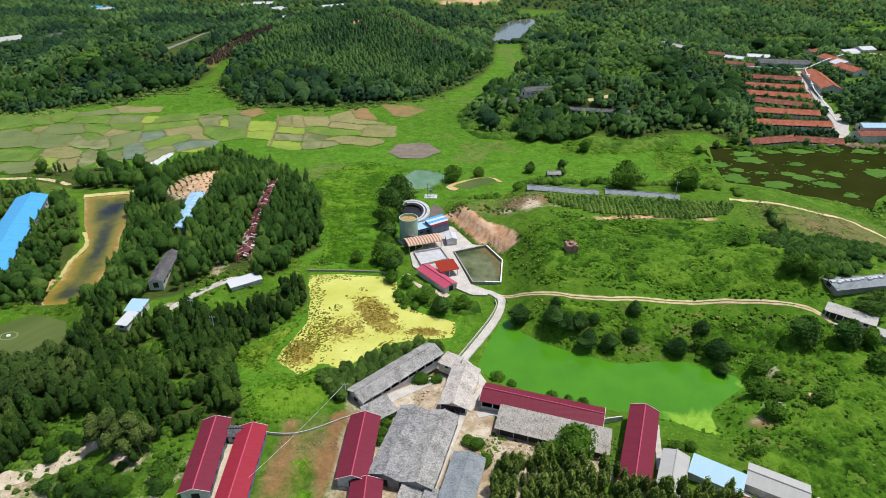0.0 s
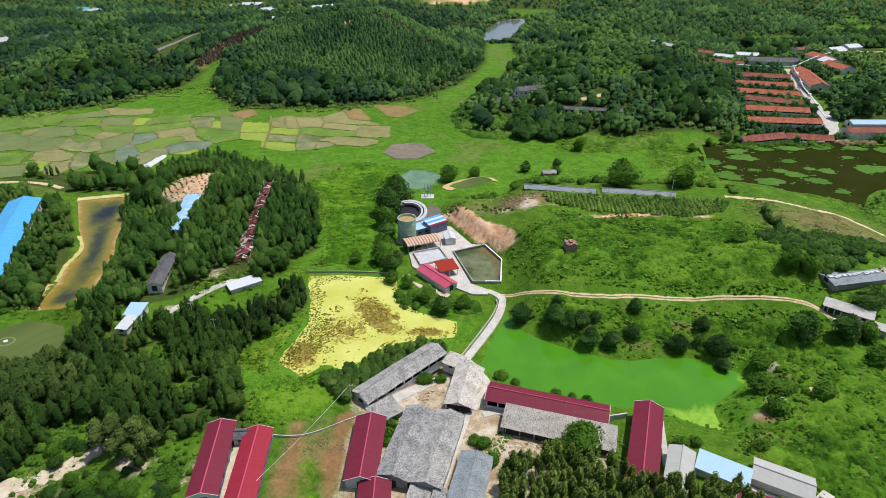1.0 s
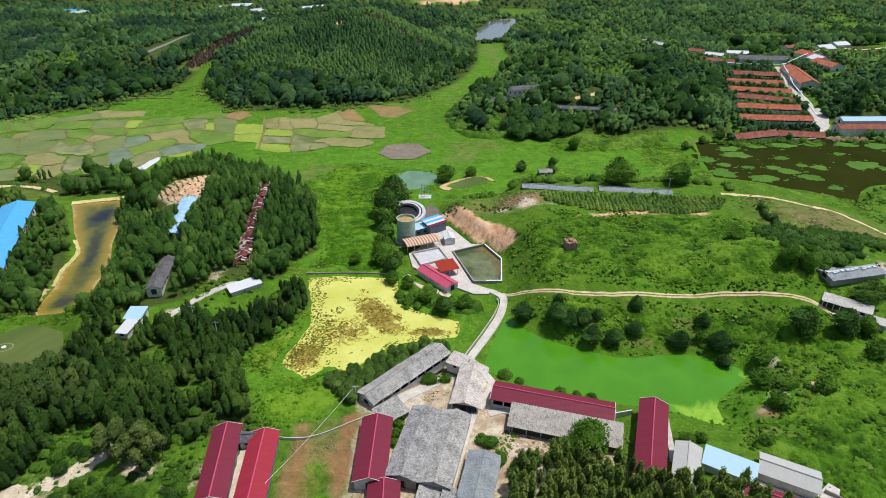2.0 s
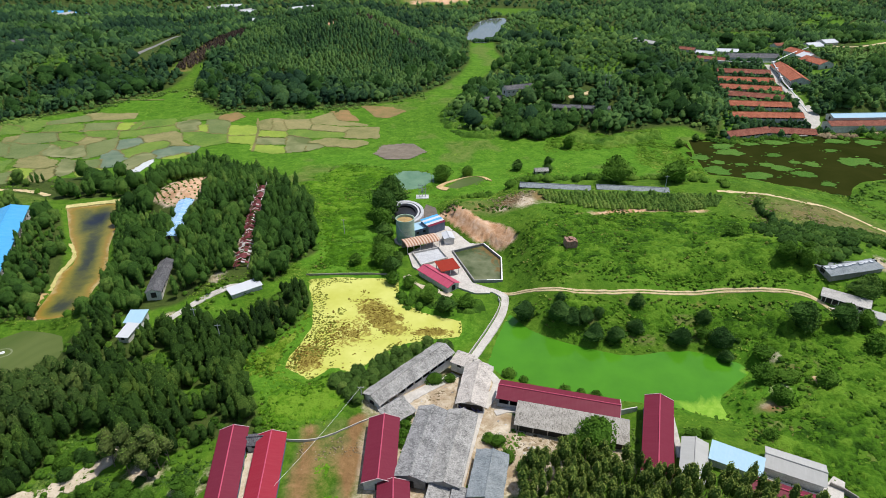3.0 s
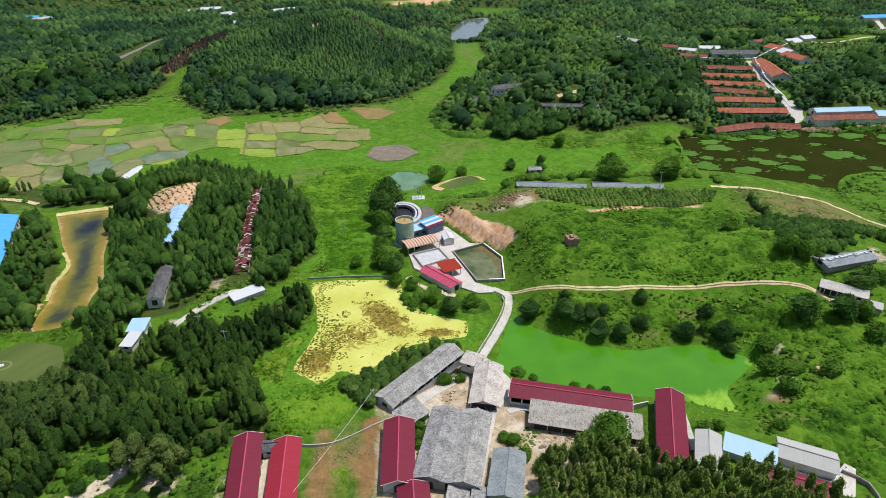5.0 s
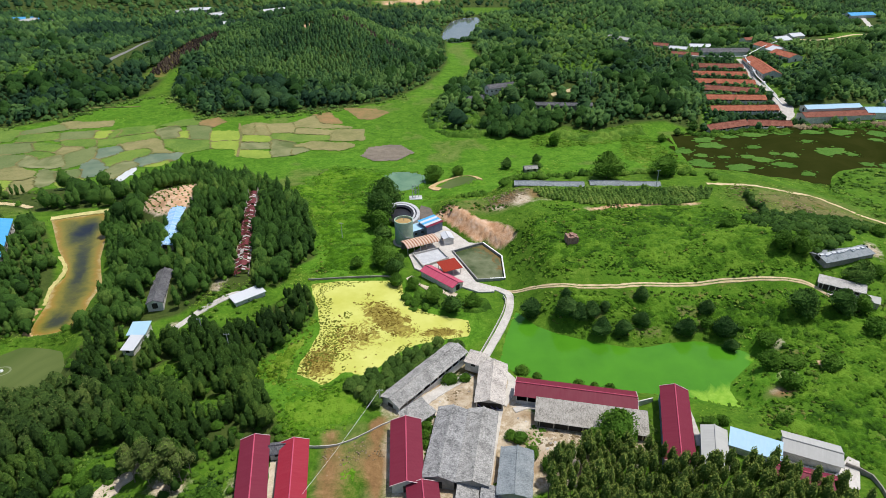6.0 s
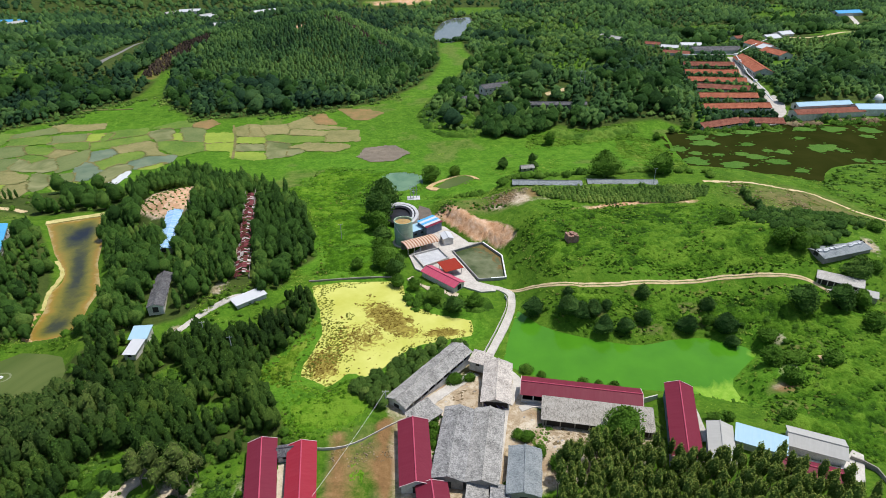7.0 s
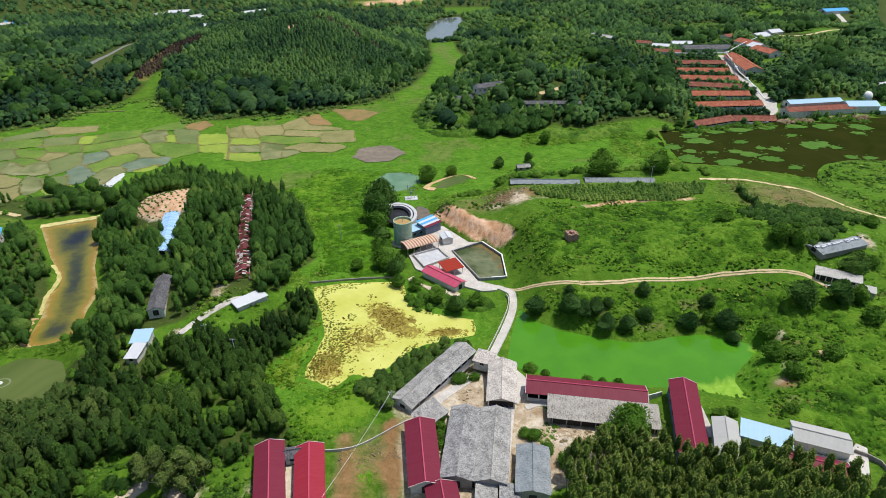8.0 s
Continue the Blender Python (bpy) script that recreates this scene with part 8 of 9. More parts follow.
for k in range(5):
    for j in range(3):
        x, y, hgt = -1.7 + 0.85 * k, -1.2 + 1.2 * j, 3.4 + pit_blocks.uniform(-0.7, 0.3)
        part("brick_pile", box(x - 0.42, x + 0.42, y - 0.6, y + 0.6, -0.6, hgt), BRICKS, block)

# ---- sheds beyond the field and around ----
building("shed", "long low grey-roofed shed behind the young trees", 40, 254.4, -9, 31.5, 5.6, 2.0, 0.9, SLATE_SHEET, BRICK, 0.4, category="shed", worn=0.5, z=10.6)
building("shed", "long low grey-roofed shed behind the young trees", 74.8, 250.9, -9, 31.5, 5.6, 2.0, 0.9, SLATE_SHEET, BRICK, 0.4, category="shed", worn=0.5, z=10.6)
building("hut", "small grey field hut in the meadow", 46, 318, 4, 7.5, 4.6, 2.4, 1.0, GREY_TILES, BRICK, 0.3, category="hut")
building("hut", "small dark-roofed hut between the red barns", -62.3, 108.5, 4, 3.6, 3.4, 2.2, 0.9, DARK_TILES, PLASTER, 0.3, category="hut")
lean_to("shed", "small pale hut behind the trees", 119.6, 148.4, -35, 3.6, 3.0, 2.0, 2.4, GREY_SHEET, BRICK, worn=0.6)
# houses on the wooded hill and far away
building("house", "dark-roofed hill house among trees", 31, 443, 20, 13, 8, 3.4, 2.0, DARK_TILES, PLASTER, category="house", worn=0.5)
building("house", "long grey-roofed hill house with a tan yard", 50, 449, 20, 22, 8, 3.6, 2.0, DARK_TILES, PLASTER, category="house", worn=0.5)
building("house", "low tan-roofed hill shed", 61, 437, 10, 16, 7, 2.6, 1.0, RUSTY_SHEET, PLASTER, category="house", worn=0.5)
building("shed", "long dark-roofed shed under trees", 88, 415, -9, 44, 5.5, 3.0, 1.2, DARK_TILES, BRICK, category="shed", worn=0.5)
strip("road", [(84, 427), (95, 430), (104, 433)], 3.0, DIRT_ROAD, "bare tan track on the wooded hill", step=2)
strip("road", [(-288, 576), (-290, 614), (-291, 668), (-295, 717), (-309, 808)], 4.2, GREY_ROAD, "grey road over the far hill", step=6)
strip("road", [(388, 634), (400, 606), (423, 604), (455, 618), (480, 624)], 4.0, DIRT_ROAD, "sandy lane over the scrubby hill", step=5)
strip("road", [(540, 725), (575, 752), (605, 790), (642, 854)], 6.0, CONCRETE, "pale lane behind the scrubby hill", step=8)
FARAWAY = "houses scattered over the far hills"
for x, y, a, L, W, roof_m, text in ((-246, 888, 12, 26, 12, WHITE_SHEET, "white-roofed far house among trees"), (-196, 962, 38, 52, 16, WHITE_SHEET, "long white-roofed far hall"),
                                    (-275, 950, 0, 20, 12, WHITE_SHEET, "pale-roofed far house among trees"), (-497, 655, 62, 38, 16, GREY_SHEET, "grey-roofed far hall by the lane"),
                                    (-540, 950, 5, 60, 14, BLUE_ROOF, "far hall with a blue roof"), (-318, 1005, 10, 30, 14, WHITE_SHEET, "pale-roofed far house among trees"),
                                    (240, 606, -32, 14, 9, BROWN_TILES, "brown-roofed house beside the far farm"), (254, 596, -32, 16, 9, WHITE_SHEET, "white-roofed house beside the far farm"),
                                    (250, 572, -28, 24, 9, BROWN_TILES, "brown-roofed barn beside the far farm"), (283, 611, -12, 20, 10, WHITE_SHEET, "pale-roofed shed beside the far farm"),
                                    (292, 578, -6, 46, 14, DARK_TILES, "wide dark-roofed shed of the far farm"), (343, 588, 100, 26, 15, ORANGE_TILES, "orange-roofed house of the far farm"),
                                    (336, 548, 100, 26, 15, ORANGE_TILES, "orange-roofed house of the far farm"), (339.5, 568, 100, 13, 15.5, WHITE_SHEET, "white-roofed link between two houses"),
                                    (372, 618, 20, 18, 14, WHITE_SHEET, "white-roofed house above the far farm"), (392, 626, 15, 16, 12, WHITE_SHEET, "white-roofed house above the far farm"),
                                    (355, 640, 10, 22, 10, BROWN_TILES, "brown-roofed house above the far farm"), (288, 408.5, 1, 42, 9, PALE_BLUE_ROOF, "long pale blue-roofed hall by the pond"),
                                    (284, 396.5, 1, 52, 10.5, BROWN_TILES, "long brown-roofed barn by the pond"), (318, 398, -8, 22, 12, PALE_BLUE_ROOF, "pale blue-roofed shed by the pond"),
                                    (336, 392, -8, 16, 9, PALE_BLUE_ROOF, "small pale blue-roofed shed by the pond"), (372, 440, 15, 20, 12, WHITE_SHEET, "white-roofed shed among trees"),
                                    (640, 860, 5, 40, 16, BLUE_ROOF, "far hall with a pale blue roof"), (-456, 695, 45, 30, 14, DARK_TILES, "dark-roofed far house by the lane"), (-448, 724, 60, 26, 9, DARK_TILES, "dark-roofed far shed by the lane"),
                                    (-535, 940, 60, 34, 10, GREY_SHEET, "grey-roofed far shed among trees"), (-340, 1006, 45, 34, 9, GREY_SHEET, "grey-roofed far shed among trees"), (-283, 958, 55, 26, 12, GREY_SHEET, "grey-roofed far house among trees"),
                                    (208, 640, -60, 30, 9, GREY_SHEET, "grey-roofed far shed on the wooded hill")):
    building("house", text, x, y, a, L, W, 2.6 if W < 10 else 3.8, 0.18 * W, roof_m, PLASTER, 0.5, group=FARAWAY, category="house", worn=0.3, vents=False)
for x, y, r in ((337, 415, 3.8), (300, 640, 3.0)):
    dome = thing("gas_dome", pose(x, y, land_at(x, y)), "round white gas dome beside the far farm", "gas dome", "white gas domes")
    rows = [(r * math.cos(radians(a)), 2.0 + r * math.sin(radians(a))) for a in range(0, 90, 15)]
    v, f = [(rr * math.cos(2 * math.pi * k / 20), rr * math.sin(2 * math.pi * k / 20), z) for rr, z in rows for k in range(20)] + [(0, 0, 2.0 + r)], []
    f = [(j * 20 + k, j * 20 + (k + 1) % 20, (j + 1) * 20 + (k + 1) % 20, (j + 1) * 20 + k) for j in range(5) for k in range(20)] + [(100 + k, 100 + (k + 1) % 20, 120) for k in range(20)]
    part("dome", (v, f), LAMP_WHITE, dome, smooth=True)
    part("base", ring(0, 0, r - 0.3, r, -1.5, 2.0, 20), CONCRETE, dome)

# ---- farmyard paving, walls, poles, cables ----
strip("path", [(-5.0, 121), (-6.6, 116), (-9.8, 105), (-13.2, 93), (-15, 86)], 1.7, CONCRETE, "narrow concrete path between the barns", lift=0.2, ragged=0.05, category="path")
strip("path", [(-5.5, 147), (-2.2, 142), (0.6, 134), (-1.6, 126.5), (-4.6, 121.5)], 2.6, CONCRETE, "pale concrete lane into the farmyard", lift=0.2, ragged=0.05, category="path")
strip("path", [(-62.8, 106.5), (-62.4, 98), (-61.8, 88)], 2.6, PALE_SAND, "strip of bare sand between two red barns", lift=0.08, ragged=0.25, category="path")
strip("path", [(-33, 121), (-27, 124), (-19, 131.5), (-11, 139)], 3.4, CONCRETE, "concrete strip along the grey barn", lift=0.18, ragged=0.1, category="path")
strip("path", [(-1.6, 119.2), (3, 120.4), (8, 117), (10, 114)], 1.8, CONCRETE, "curved concrete gutter beside the barns", lift=0.2, ragged=0.05, category="path")
strip("path", [(44.8, 116.5), (43.6, 112), (42.0, 106), (40.6, 100)], 1.3, CONCRETE, "pale strip beside the maroon barn", lift=0.3, ragged=0.05, category="path")




slab("yard_slope", [(73.0, 92.6), (74.6, 90.8), (69.5, 83.6), (64.2, 82.2), (63.4, 85.6), (67.6, 88.6)], 9.0, 1.8, CONCRETE, "pale concrete apron beside the slope barn")
strip("path", [(55.4, 93.6), (59.0, 91.6), (63.0, 89.4), (66.4, 87.4)], 2.0, CONCRETE, "pale concrete strip below the slope barn", lift=0.25, ragged=0.05, category="path")


def ground_wall(name, line, height, width, material, label):
    pts = smooth_line(line, 2.5)
    zs = [land_at(*p) for p in pts]
    ob = part(name, wall_run([tuple(p) for p in pts], [z - 0.8 for z in zs], [z + height for z in zs], width), material)
    return tagged(ob, label, "wall", kind="structure")


ground_wall("wall_paddock", [(-33.6, 118.6), (-37.8, 116.4), (-43.2, 113.0), (-48.3, 110.7), (-53.8, 110.3), (-58.6, 110.8)], 0.5, 0.2, CONCRETE, "low pale wall along the paddock")
ground_wall("wall_dam", [(6.2, 180.5), (6.6, 178), (4.8, 171.5), (0.4, 162), (-4.4, 153), (-7.4, 147.5)], 1.0, 0.2, CONCRETE, "low wall along the dam road")
ground_wall("wall_pond", [(31.4, 117.6), (34.0, 118.1), (36.4, 118.6)], 1.8, 0.3, PLASTER, "pale wall between two barns")
ground_wall("wall_slope", [(70.6, 90.2), (74.4, 86.4), (73.4, 80)], 1.3, 0.3, BRICK, "dark wall below the slope barn")
ground_wall("wall_north", [(-66, 199.2), (-52, 199.6), (-40, 199.2), (-31, 198)], 0.7, 0.3, BRICK, "low bank wall behind the duckweed pond")


def pole(x, y, height, label, arm=True):
    p = thing("utility_pole", pose(x, y, land_at(x, y)), label, "pole", "utility poles")
    part("post", tube([(0, 0, -0.5), (0, 0, height)], [0.16, 0.1], 8), PALE_RIM, p)
    if arm:
        arm_part = part("crossarm", box(-0.9, 0.9, -0.06, 0.06, height - 0.6, height - 0.48), STEEL, p)
        for a in (-0.75, 0.75):
            part("insulator", tube([(a, 0, height - 0.48), (a, 0, height - 0.22)], 0.06), LAMP_WHITE, arm_part)


for x, y, hgt in ((99, 150, 7.5), (-37.6, 124.2, 6.0), (-94, 160, 10.0), (-84, 152, 10.0), (-55, 232, 8.0), (110, 430, 14.0), (113, 430, 14.0), (88, 246, 8.0)):
    pole(x, y, hgt, "grey concrete utility pole")
for a, b, sag in (((-37.6, 124.2, land_at(-37.6, 124.2) + 5.7), (-54.2, 94.5, 8.6), 0.6), ((-54.2, 94.5, 8.6), (-64, 74, 9.5), 0.4)):
    line = [tuple(Vector(a).lerp(Vector(b), k / 16) - Vector((0, 0, 4 * sag * (k / 16) * (1 - k / 16)))) for k in range(17)]
    tagged(part("cable", tube(line, 0.035, 4), LAMP_WHITE), "thin pale cable slung over the paddock", "cable")

# ---- raised white pipes, yard and plinth of the far farm ----
def raised_pipe(line, label, boxed):
    pts = [Vector((x, y, land_at(x, y) + up)) for x, y, up in line]
    t = thing("feed_pipe", pose(pts[0].x, pts[0].y, land_at(pts[0].x, pts[0].y)), label, "pipe", "white pipes of the far farm")
    home = Vector((pts[0].x, pts[0].y, land_at(pts[0].x, pts[0].y)))
    part("tube", tube([tuple(p - home) for p in pts], 0.42, 6), LAMP_WHITE, t)
    for (x, y, up), p in list(zip(line, pts))[::2]:
        q = p - home
        part("support", tube([(q.x, q.y, q.z - up - 0.5), tuple(q)], 0.14, 5), STEEL, t)
        if boxed:
            part("hopper", box(q.x - 1.2, q.x + 1.2, q.y - 1.2, q.y + 1.2, q.z - 1.4, q.z + 0.7), LAMP_WHITE, t, "white box on the pipe")


raised_pipe([(299, 552, 4), (296, 545, 4), (292, 532, 4), (289, 521, 4), (284, 508, 4), (279, 494, 4), (270, 468, 4), (264, 452, 4), (260, 440, 4), (257, 420, 3.5)], "long white pipe raised beside the farm lane", True)
raised_pipe([(299, 552, 4), (315, 566, 4.5), (331, 580, 5), (346, 592, 5), (360, 602, 5), (376, 603, 4)], "white pipe curving towards the houses", False)
raised_pipe([(299, 552, 4), (280, 556, 4), (265, 558, 4), (251, 560, 4)], "white pipe running behind the barns", False)
strip("yard", [(262, 434), (261, 420), (256, 408), (249, 403)], 9.0, CONCRETE, "pale concrete yard at the lane's foot", lift=0.2, ragged=0.15, step=3, category="yard")
ground_wall("wall_plinth", [(214, 383.5), (222, 383.5), (236, 380)], 1.6, 0.6, PLASTER, "white plinth wall in front of the brown barn")
for poly, gap, lo, hi, seed, mat, label in (([(240, 374), (246, 382), (280, 386), (312, 382), (306, 374), (276, 378)], 2.6, 1.6, 3.6, 96, DEAD_BRUSH, "brown dry bushes on the brown pond's shore"), ([(160, 374), (200, 380), (240, 378), (300, 382), (306, 370), (240, 370), (170, 366)], 3.0, 1.4, 3.4, 97, BUSH, "green bushes on the brown pond's shore")):
    spots = gaps(sown(poly, gap, seed, 0.5, 12), 9, seed, 0.62)
    strew("shore_bushes", bushes, on_land(spots), rand_scale(len(spots), lo, hi, seed), [mat], label, "bushes", seed, heart=-0.3, patches=8.0)

strip("bank", [(-27.5, 197.5), (-22.5, 190.5), (-16, 186), (-10.5, 183.2)], 2.6, PALE_SAND, "pale rubble bank below the pink-roofed house", lift=0.3, ragged=0.7, category="bank")

# ---- lily patches and the pond aerator ----
LILY = leaves("lily_leaves", (0.05, 0.14, 0.015), (0.085, 0.2, 0.028), (0.16, 0.28, 0.05), 0.1)


def lily_patch(x, y, r, seed):
    """A ragged raft of leaves with a few loose scraps beside it."""
    rng = random.Random(seed)
    waves = [(rng.uniform(0, 6.28), rng.uniform(0.08, 0.2) / (1 + 0.15 * k), k) for k in (1, 2, 3, 5, 8, 13)]
    shapes = []
    for scrap in range(1 + rng.randrange(3, 7)):
        size = r if scrap == 0 else r * rng.uniform(0.08, 0.22)
        a, far = rng.uniform(0, 6.28), 0 if scrap == 0 else r * rng.uniform(1.15, 1.7)
        ox, oy, n = x + far * 1.2 * math.cos(a), y + far * 0.9 * math.sin(a), 40 if scrap == 0 else 9
        edge = [size * (1 + sum(w * math.sin(k * 2 * math.pi * i / n + p) for p, w, k in waves) + rng.uniform(-0.07, 0.07)) for i in range(n)]
        pts = [(ox + e * 1.1 * math.cos(2 * math.pi * i / n), oy + e * 0.8 * math.sin(2 * math.pi * i / n)) for i, e in enumerate(edge)]
        v = [(px, py, -6.9 + 0.02 * (seed % 7)) for px, py in pts] + [(px, py, -7.1) for px, py in pts]
        shapes.append((v, [tuple(range(n))] + [(i, i + n, (i + 1) % n + n, (i + 1) % n) for i in range(n)]))
    ob = part("lily_patch", joined(*shapes), LILY)
    tagged(ob, "floating patch of green water lilies", "water lilies", "lily patches on the brown pond")


for k, (x, y, r) in enumerate(((155, 333, 3.8), (147.5, 341, 5.2), (171, 350, 7.2), (149, 318, 6), (187.6, 323, 5.5), (195.4, 314, 5.8), (209, 328, 4.5), (182, 329, 3.9), (235.7, 332.4, 8.5),
                               (201, 298.4, 3.8), (244, 309.6, 3.7), (149, 324, 5), (200.6, 332.5, 3.2), (194.4, 344.4, 4.1), (167.3, 329.4, 3.1), (168, 311, 7), (246.6, 325.4, 3.4),
                               (254, 306, 3.7), (234.3, 351.8, 3.5), (171, 362, 6), (190, 366, 5), (207, 368, 6.5), (228, 369, 5), (248, 369, 6), (268, 366, 7.5), (291, 361, 7), (280, 350, 4))):
    lily_patch(x, y, r, 200 + k)
aerator = thing("pond_aerator", pose(-156.0, 156.5, -1.5), "small aerator with a ring of pale foam", "aerator")
part("float", ring(0, 0, 0.25, 0.7, -0.1, 0.25, 14), LAMP_WHITE, aerator)
part("foam", ring(0, 0, 2.4, 3.0, -0.05, 0.03, 24, 0.8), surface("pale_foam", (0.13, 0.17, 0.07), (0.24, 0.27, 0.15), 1.0), aerator)

# ---- paddy fields ----
MUD = still_water("wet_grey_mud", (0.12, 0.15, 0.05), (0.26, 0.265, 0.125), 0.05, 0.6, 0.3, 0.8, 0.08)
FLOODED = still_water("flooded_field", (0.11, 0.165, 0.09), (0.19, 0.235, 0.14), 0.06, 0.3, 0.1, 0.8, 0.15)
RICE = surface("rice_green", (0.06, 0.14, 0.014), (0.19, 0.275, 0.04), 0.06, coords=place, fine=14, bump=0.8, distance=0.3)
RICE_YELLOW = surface("rice_yellow_green", (0.17, 0.26, 0.03), (0.3, 0.38, 0.05), 0.08, coords=place, fine=14, bump=0.8, distance=0.3)
STUBBLE = surface("tan_stubble", (0.13, 0.15, 0.04), (0.31, 0.27, 0.115), 0.06, coords=place, fine=12, bump=0.6, distance=0.2)
RED_SOIL = surface("red_ploughed_soil", (0.15, 0.15, 0.04), (0.36, 0.2, 0.09), 0.12, coords=place, fine=12, bump=0.6, distance=0.2)
PLOUGHED = surface("dark_ploughed_soil", (0.12, 0.1, 0.075), (0.27, 0.225, 0.17), 0.15, coords=place, fine=12, bump=0.8, distance=0.4)
PLASTIC = surface("white_plastic_cover", (0.55, 0.58, 0.58), (0.75, 0.77, 0.77), 0.2, rough=0.4, coords=place)
BUND = surface("earth_bund", (0.06, 0.11, 0.018), (0.26, 0.21, 0.08), 0.08, coords=place)
OLIVE_CROP = surface("olive_young_rice", (0.1, 0.15, 0.04), (0.19, 0.22, 0.08), 0.06, coords=place, fine=14, bump=0.8, distance=0.3)


FIELDS = []


def paddies(material, label, *fields):
    for poly in fields:
        FIELDS.append((material, label, poly))


for line in ([(-143, 437), (-136, 407), (-130, 368)], [(-313, 473), (-282, 475), (-257, 483), (-228, 483)]):
    strip("bund", line, 1.5, BUND, "grassy earth bank between paddy fields", lift=0.35, ragged=0.3, lanes=2, step=4, category="bank")
paddies(MUD, "bare wet grey-brown paddy field", [(-134, 394), (-114, 391), (-113, 383), (-132, 384)], [(-113, 397), (-99, 391), (-98, 369), (-108, 366)], [(-98, 380), (-91, 384), (-89, 375), (-97, 369)])
paddies(PLOUGHED, "mound of dark grey ploughed soil", [(-51, 361), (-46, 376), (-30, 378), (-22, 364), (-32, 351), (-43, 352)])
paddies(RICE, "paddy field of green rice", [(-116, 410), (-101, 409), (-76, 402), (-76, 396), (-99, 396), (-114, 401)])
paddies(RICE_YELLOW, "paddy field of yellow-green rice", [(-159, 421), (-140, 418), (-136, 402), (-155, 402)], [(-154, 397), (-136, 398), (-134, 384), (-151, 388)], [(-135, 408), (-118, 406), (-115, 397), (-134, 399)], [(-132, 380), (-115, 375), (-110, 366), (-117, 365), (-131, 372)])
paddies(STUBBLE, "harvested tan paddy field", [(-140, 428), (-133, 435), (-129, 413), (-136, 414)], [(-131, 435), (-126, 434), (-118, 411), (-127, 412)], [(-123, 431), (-106, 432), (-102, 415), (-117, 415)], [(-103, 433), (-91, 447), (-84, 429), (-64, 420), (-86, 423), (-101, 426)], [(-101, 420), (-75, 414), (-76, 407), (-100, 412)])
paddies(STUBBLE, "harvested tan paddy field", [(-72, 414), (-55, 414), (-54, 393), (-74, 395), (-74, 405)], [(-96, 385), (-87, 390), (-62, 385), (-60, 381), (-67, 375), (-83, 378)])
paddies(RED_SOIL, "ploughed field of orange-red soil", [(-90, 450), (-81, 453), (-71, 431), (-83, 433)], [(-67, 463), (-47, 461), (-37, 453), (-47, 440), (-55, 441)])
paddies(RICE, "paddy field of green rice", [(-322, 432), (-305, 415), (-293, 414), (-294, 433), (-306, 438), (-322, 437)], [(-284, 412), (-289, 426), (-265, 427), (-260, 416)], [(-230, 429), (-224, 431), (-223, 416), (-228, 415)], [(-225, 434), (-205, 437), (-201, 425), (-222, 418)], [(-273, 408), (-251, 401), (-252, 391), (-265, 394)], [(-256, 413), (-236, 415), (-229, 399), (-250, 401)])
paddies(RICE, "paddy field of green rice", [(-267, 388), (-265, 393), (-248, 385), (-254, 376)], [(-216, 373), (-205, 386), (-190, 394), (-189, 377), (-201, 366), (-207, 360)], [(-188, 406), (-177, 408), (-156, 401), (-154, 387), (-166, 380), (-180, 394)], [(-197, 438), (-187, 446), (-175, 447), (-173, 437), (-184, 436)], [(-233, 410), (-201, 423), (-196, 413), (-219, 402), (-228, 399)])
paddies(STUBBLE, "harvested tan paddy field", [(-272, 451), (-239, 450), (-237, 442), (-266, 439)], [(-250, 399), (-238, 396), (-244, 384), (-251, 389)], [(-263, 343), (-270, 359), (-263, 362), (-246, 351), (-243, 338)], [(-248, 336), (-240, 341), (-232, 321), (-234, 314), (-242, 318)], [(-214, 399), (-195, 408), (-188, 403), (-184, 388), (-175, 380), (-185, 380), (-196, 392), (-205, 387)], [(-303, 399), (-298, 403), (-295, 398), (-299, 391)])
paddies(OLIVE_CROP, "paddy field of olive-green young rice", [(-293, 431), (-270, 447), (-265, 437), (-289, 427)], [(-265, 428), (-242, 430), (-238, 415), (-260, 413)], [(-297, 406), (-275, 409), (-267, 393), (-284, 387), (-294, 392)], [(-242, 383), (-229, 396), (-223, 382), (-224, 368), (-230, 359)], [(-298, 390), (-279, 384), (-267, 384), (-264, 367), (-270, 359), (-282, 363)], [(-232, 350), (-219, 354), (-213, 338), (-224, 335)])
paddies(OLIVE_CROP, "paddy field of olive-green young rice", [(-178, 435), (-164, 432), (-159, 405), (-171, 407)])
paddies(RICE_YELLOW, "paddy field of yellow-green rice", [(-242, 429), (-231, 429), (-229, 415), (-237, 415)], [(-252, 315), (-261, 336), (-250, 336), (-243, 317)], [(-223, 334), (-213, 338), (-210, 327), (-213, 318)], [(-182, 357), (-175, 369), (-171, 371), (-170, 365), (-176, 357)], [(-182, 422), (-176, 423), (-172, 409), (-179, 410)])
paddies(MUD, "bare wet grey-brown paddy field", [(-264, 370), (-264, 383), (-254, 375), (-244, 383), (-233, 363), (-239, 360), (-261, 366)], [(-233, 328), (-242, 355), (-233, 350), (-225, 335), (-227, 324)], [(-200, 339), (-202, 353), (-200, 368), (-190, 361), (-191, 350), (-192, 333)], [(-199, 428), (-188, 435), (-178, 411), (-188, 409)])
paddies(FLOODED, "flooded paddy field with a grey sheen", [(-218, 351), (-222, 371), (-218, 373), (-207, 356), (-208, 340), (-213, 338)], [(-225, 391), (-213, 397), (-206, 386), (-213, 375), (-218, 373)], [(-195, 372), (-185, 380), (-169, 378), (-169, 366), (-185, 358)])
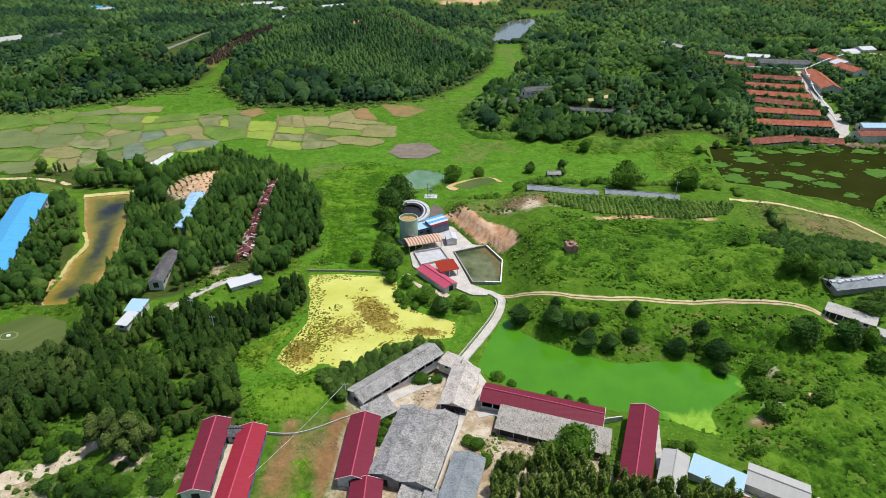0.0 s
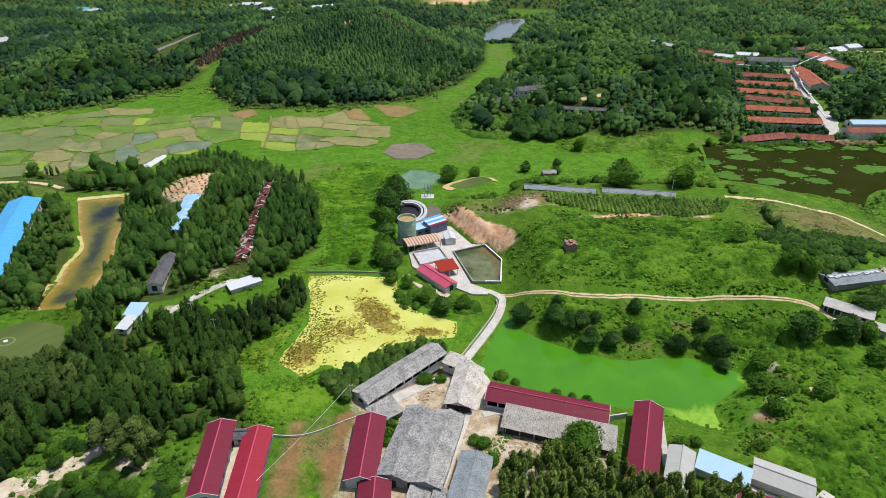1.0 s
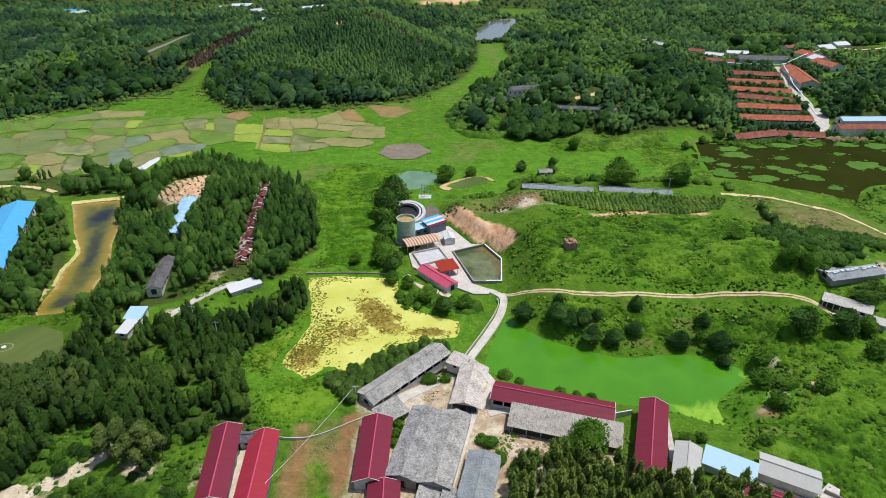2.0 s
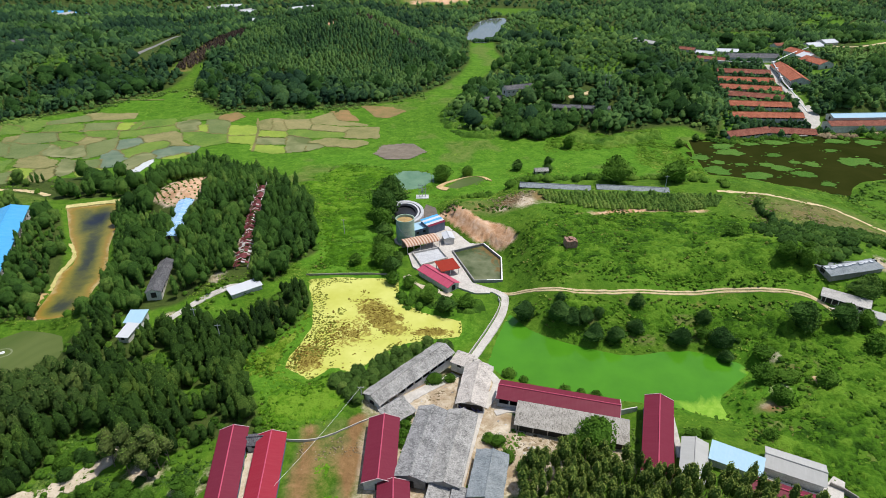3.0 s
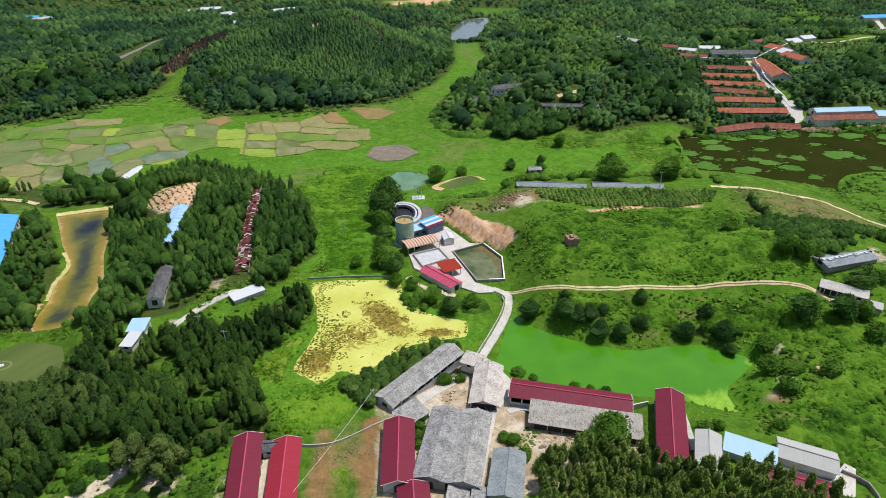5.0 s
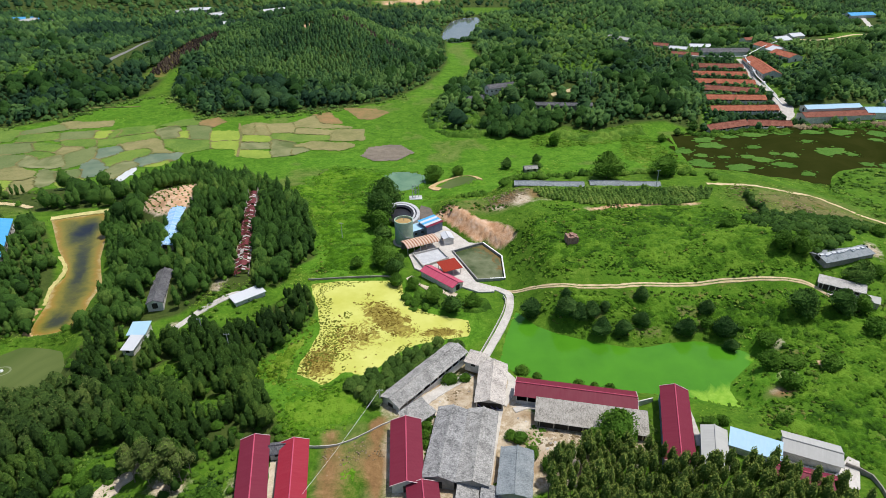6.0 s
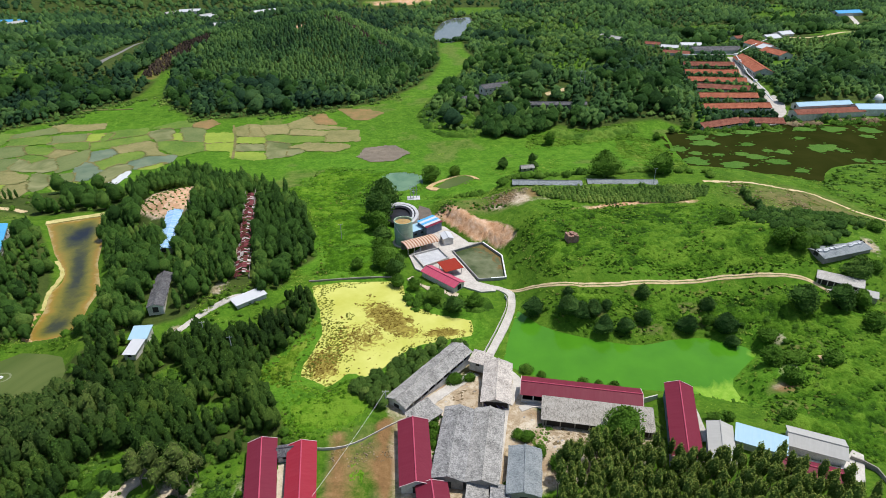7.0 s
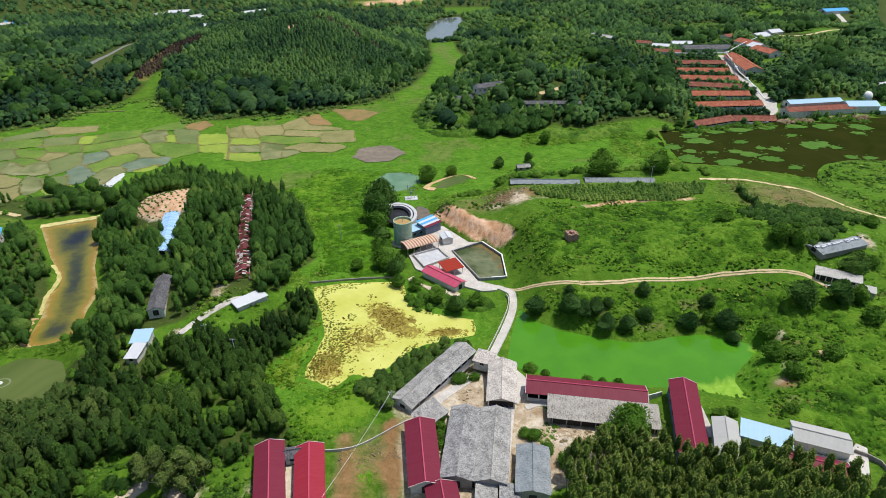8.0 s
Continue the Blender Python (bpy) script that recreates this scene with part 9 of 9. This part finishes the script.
paddies(PLASTIC, "field bed under white plastic", [(-192, 333), (-191, 347), (-189, 352), (-187, 344), (-188, 328)])
paddies(RED_SOIL, "ploughed field of orange-red soil", [(-172, 442), (-162, 447), (-156, 440), (-162, 432), (-171, 436)])
paddies(RICE, "paddy field of green rice", [(-328, 398), (-315, 406), (-324, 427), (-347, 426)], [(-282, 332), (-269, 333), (-275, 353), (-296, 352)], [(-314, 408), (-300, 410), (-302, 426), (-322, 428)])
paddies(OLIVE_CROP, "paddy field of olive-green young rice", [(-301, 359), (-283, 365), (-290, 385), (-317, 394), (-322, 390)], [(-263, 306), (-252, 310), (-257, 333), (-265, 327), (-276, 324)])


def quilt(step=1.1, reach=2.4):
    """Lay the fields side by side: each cell belongs to the field it lies deepest in, and bunds run where two meet or one ends."""
    ux, uy = np.arange(-352, -16, step), np.arange(300, 468, step)
    qx, qy = np.meshgrid(ux, uy)
    wx = qx + 1.3 * (value_noise(qx, qy, 7.0, 401) - 0.5) + 1.0 * (value_noise(qx, qy, 2.5, 402) - 0.5)
    wy = qy + 1.3 * (value_noise(qx, qy, 7.0, 403) - 0.5) + 1.0 * (value_noise(qx, qy, 2.5, 404) - 0.5)
    best, second, owner = np.full(qx.shape, -99.0), np.full(qx.shape, -99.0), np.full(qx.shape, -1)
    for k, (_, _, poly) in enumerate(FIELDS):
        d = edge_distance(poly, wx.ravel(), wy.ravel()).reshape(qx.shape)
        second = np.where(d > best, best, np.maximum(second, d))
        owner = np.where(d > best, k, owner)
        best = np.maximum(best, d)
    width = 0.35 + 0.5 * value_noise(qx, qy, 12.0, 405)
    ridge = (best > -reach) & (second > -reach - 1.5) & (best - second < width * 1.5)
    rest = np.array([[drape(x, y, 0.0) for x in ux] for y in uy])

    def sheet(mask, lift, name, material):
        js, is_ = np.nonzero(mask[:-1, :-1])
        index, verts, faces = {}, [], []
        for j, i in zip(js, is_):
            quad = []
            for jj, ii in ((j, i), (j, i + 1), (j + 1, i + 1), (j + 1, i)):
                if (jj, ii) not in index:
                    index[jj, ii] = len(verts)
                    verts.append((wx_out[jj, ii], wy_out[jj, ii], rest[jj, ii] + lift))
                quad.append(index[jj, ii])
            faces.append(quad)
        return part(name, (verts, faces), material, smooth=True) if faces else None
    wx_out = qx + 0.35 * (value_noise(qx, qy, 1.7, 406) - 0.5)
    wy_out = qy + 0.35 * (value_noise(qx, qy, 1.7, 407) - 0.5)
    for k, (material, label, _) in enumerate(FIELDS):
        ob = sheet((owner == k) & (best > -reach), 0.16 + 0.05 * (k % 4), "paddy_field", material)
        if ob:
            tagged(ob, label, "field", "paddy fields of the valley")
    bunds = sheet(ridge, 0.42, "bund", BUND)
    tagged(bunds, "network of low earth and grass banks between paddy fields", "bank", kind="structure")


quilt()
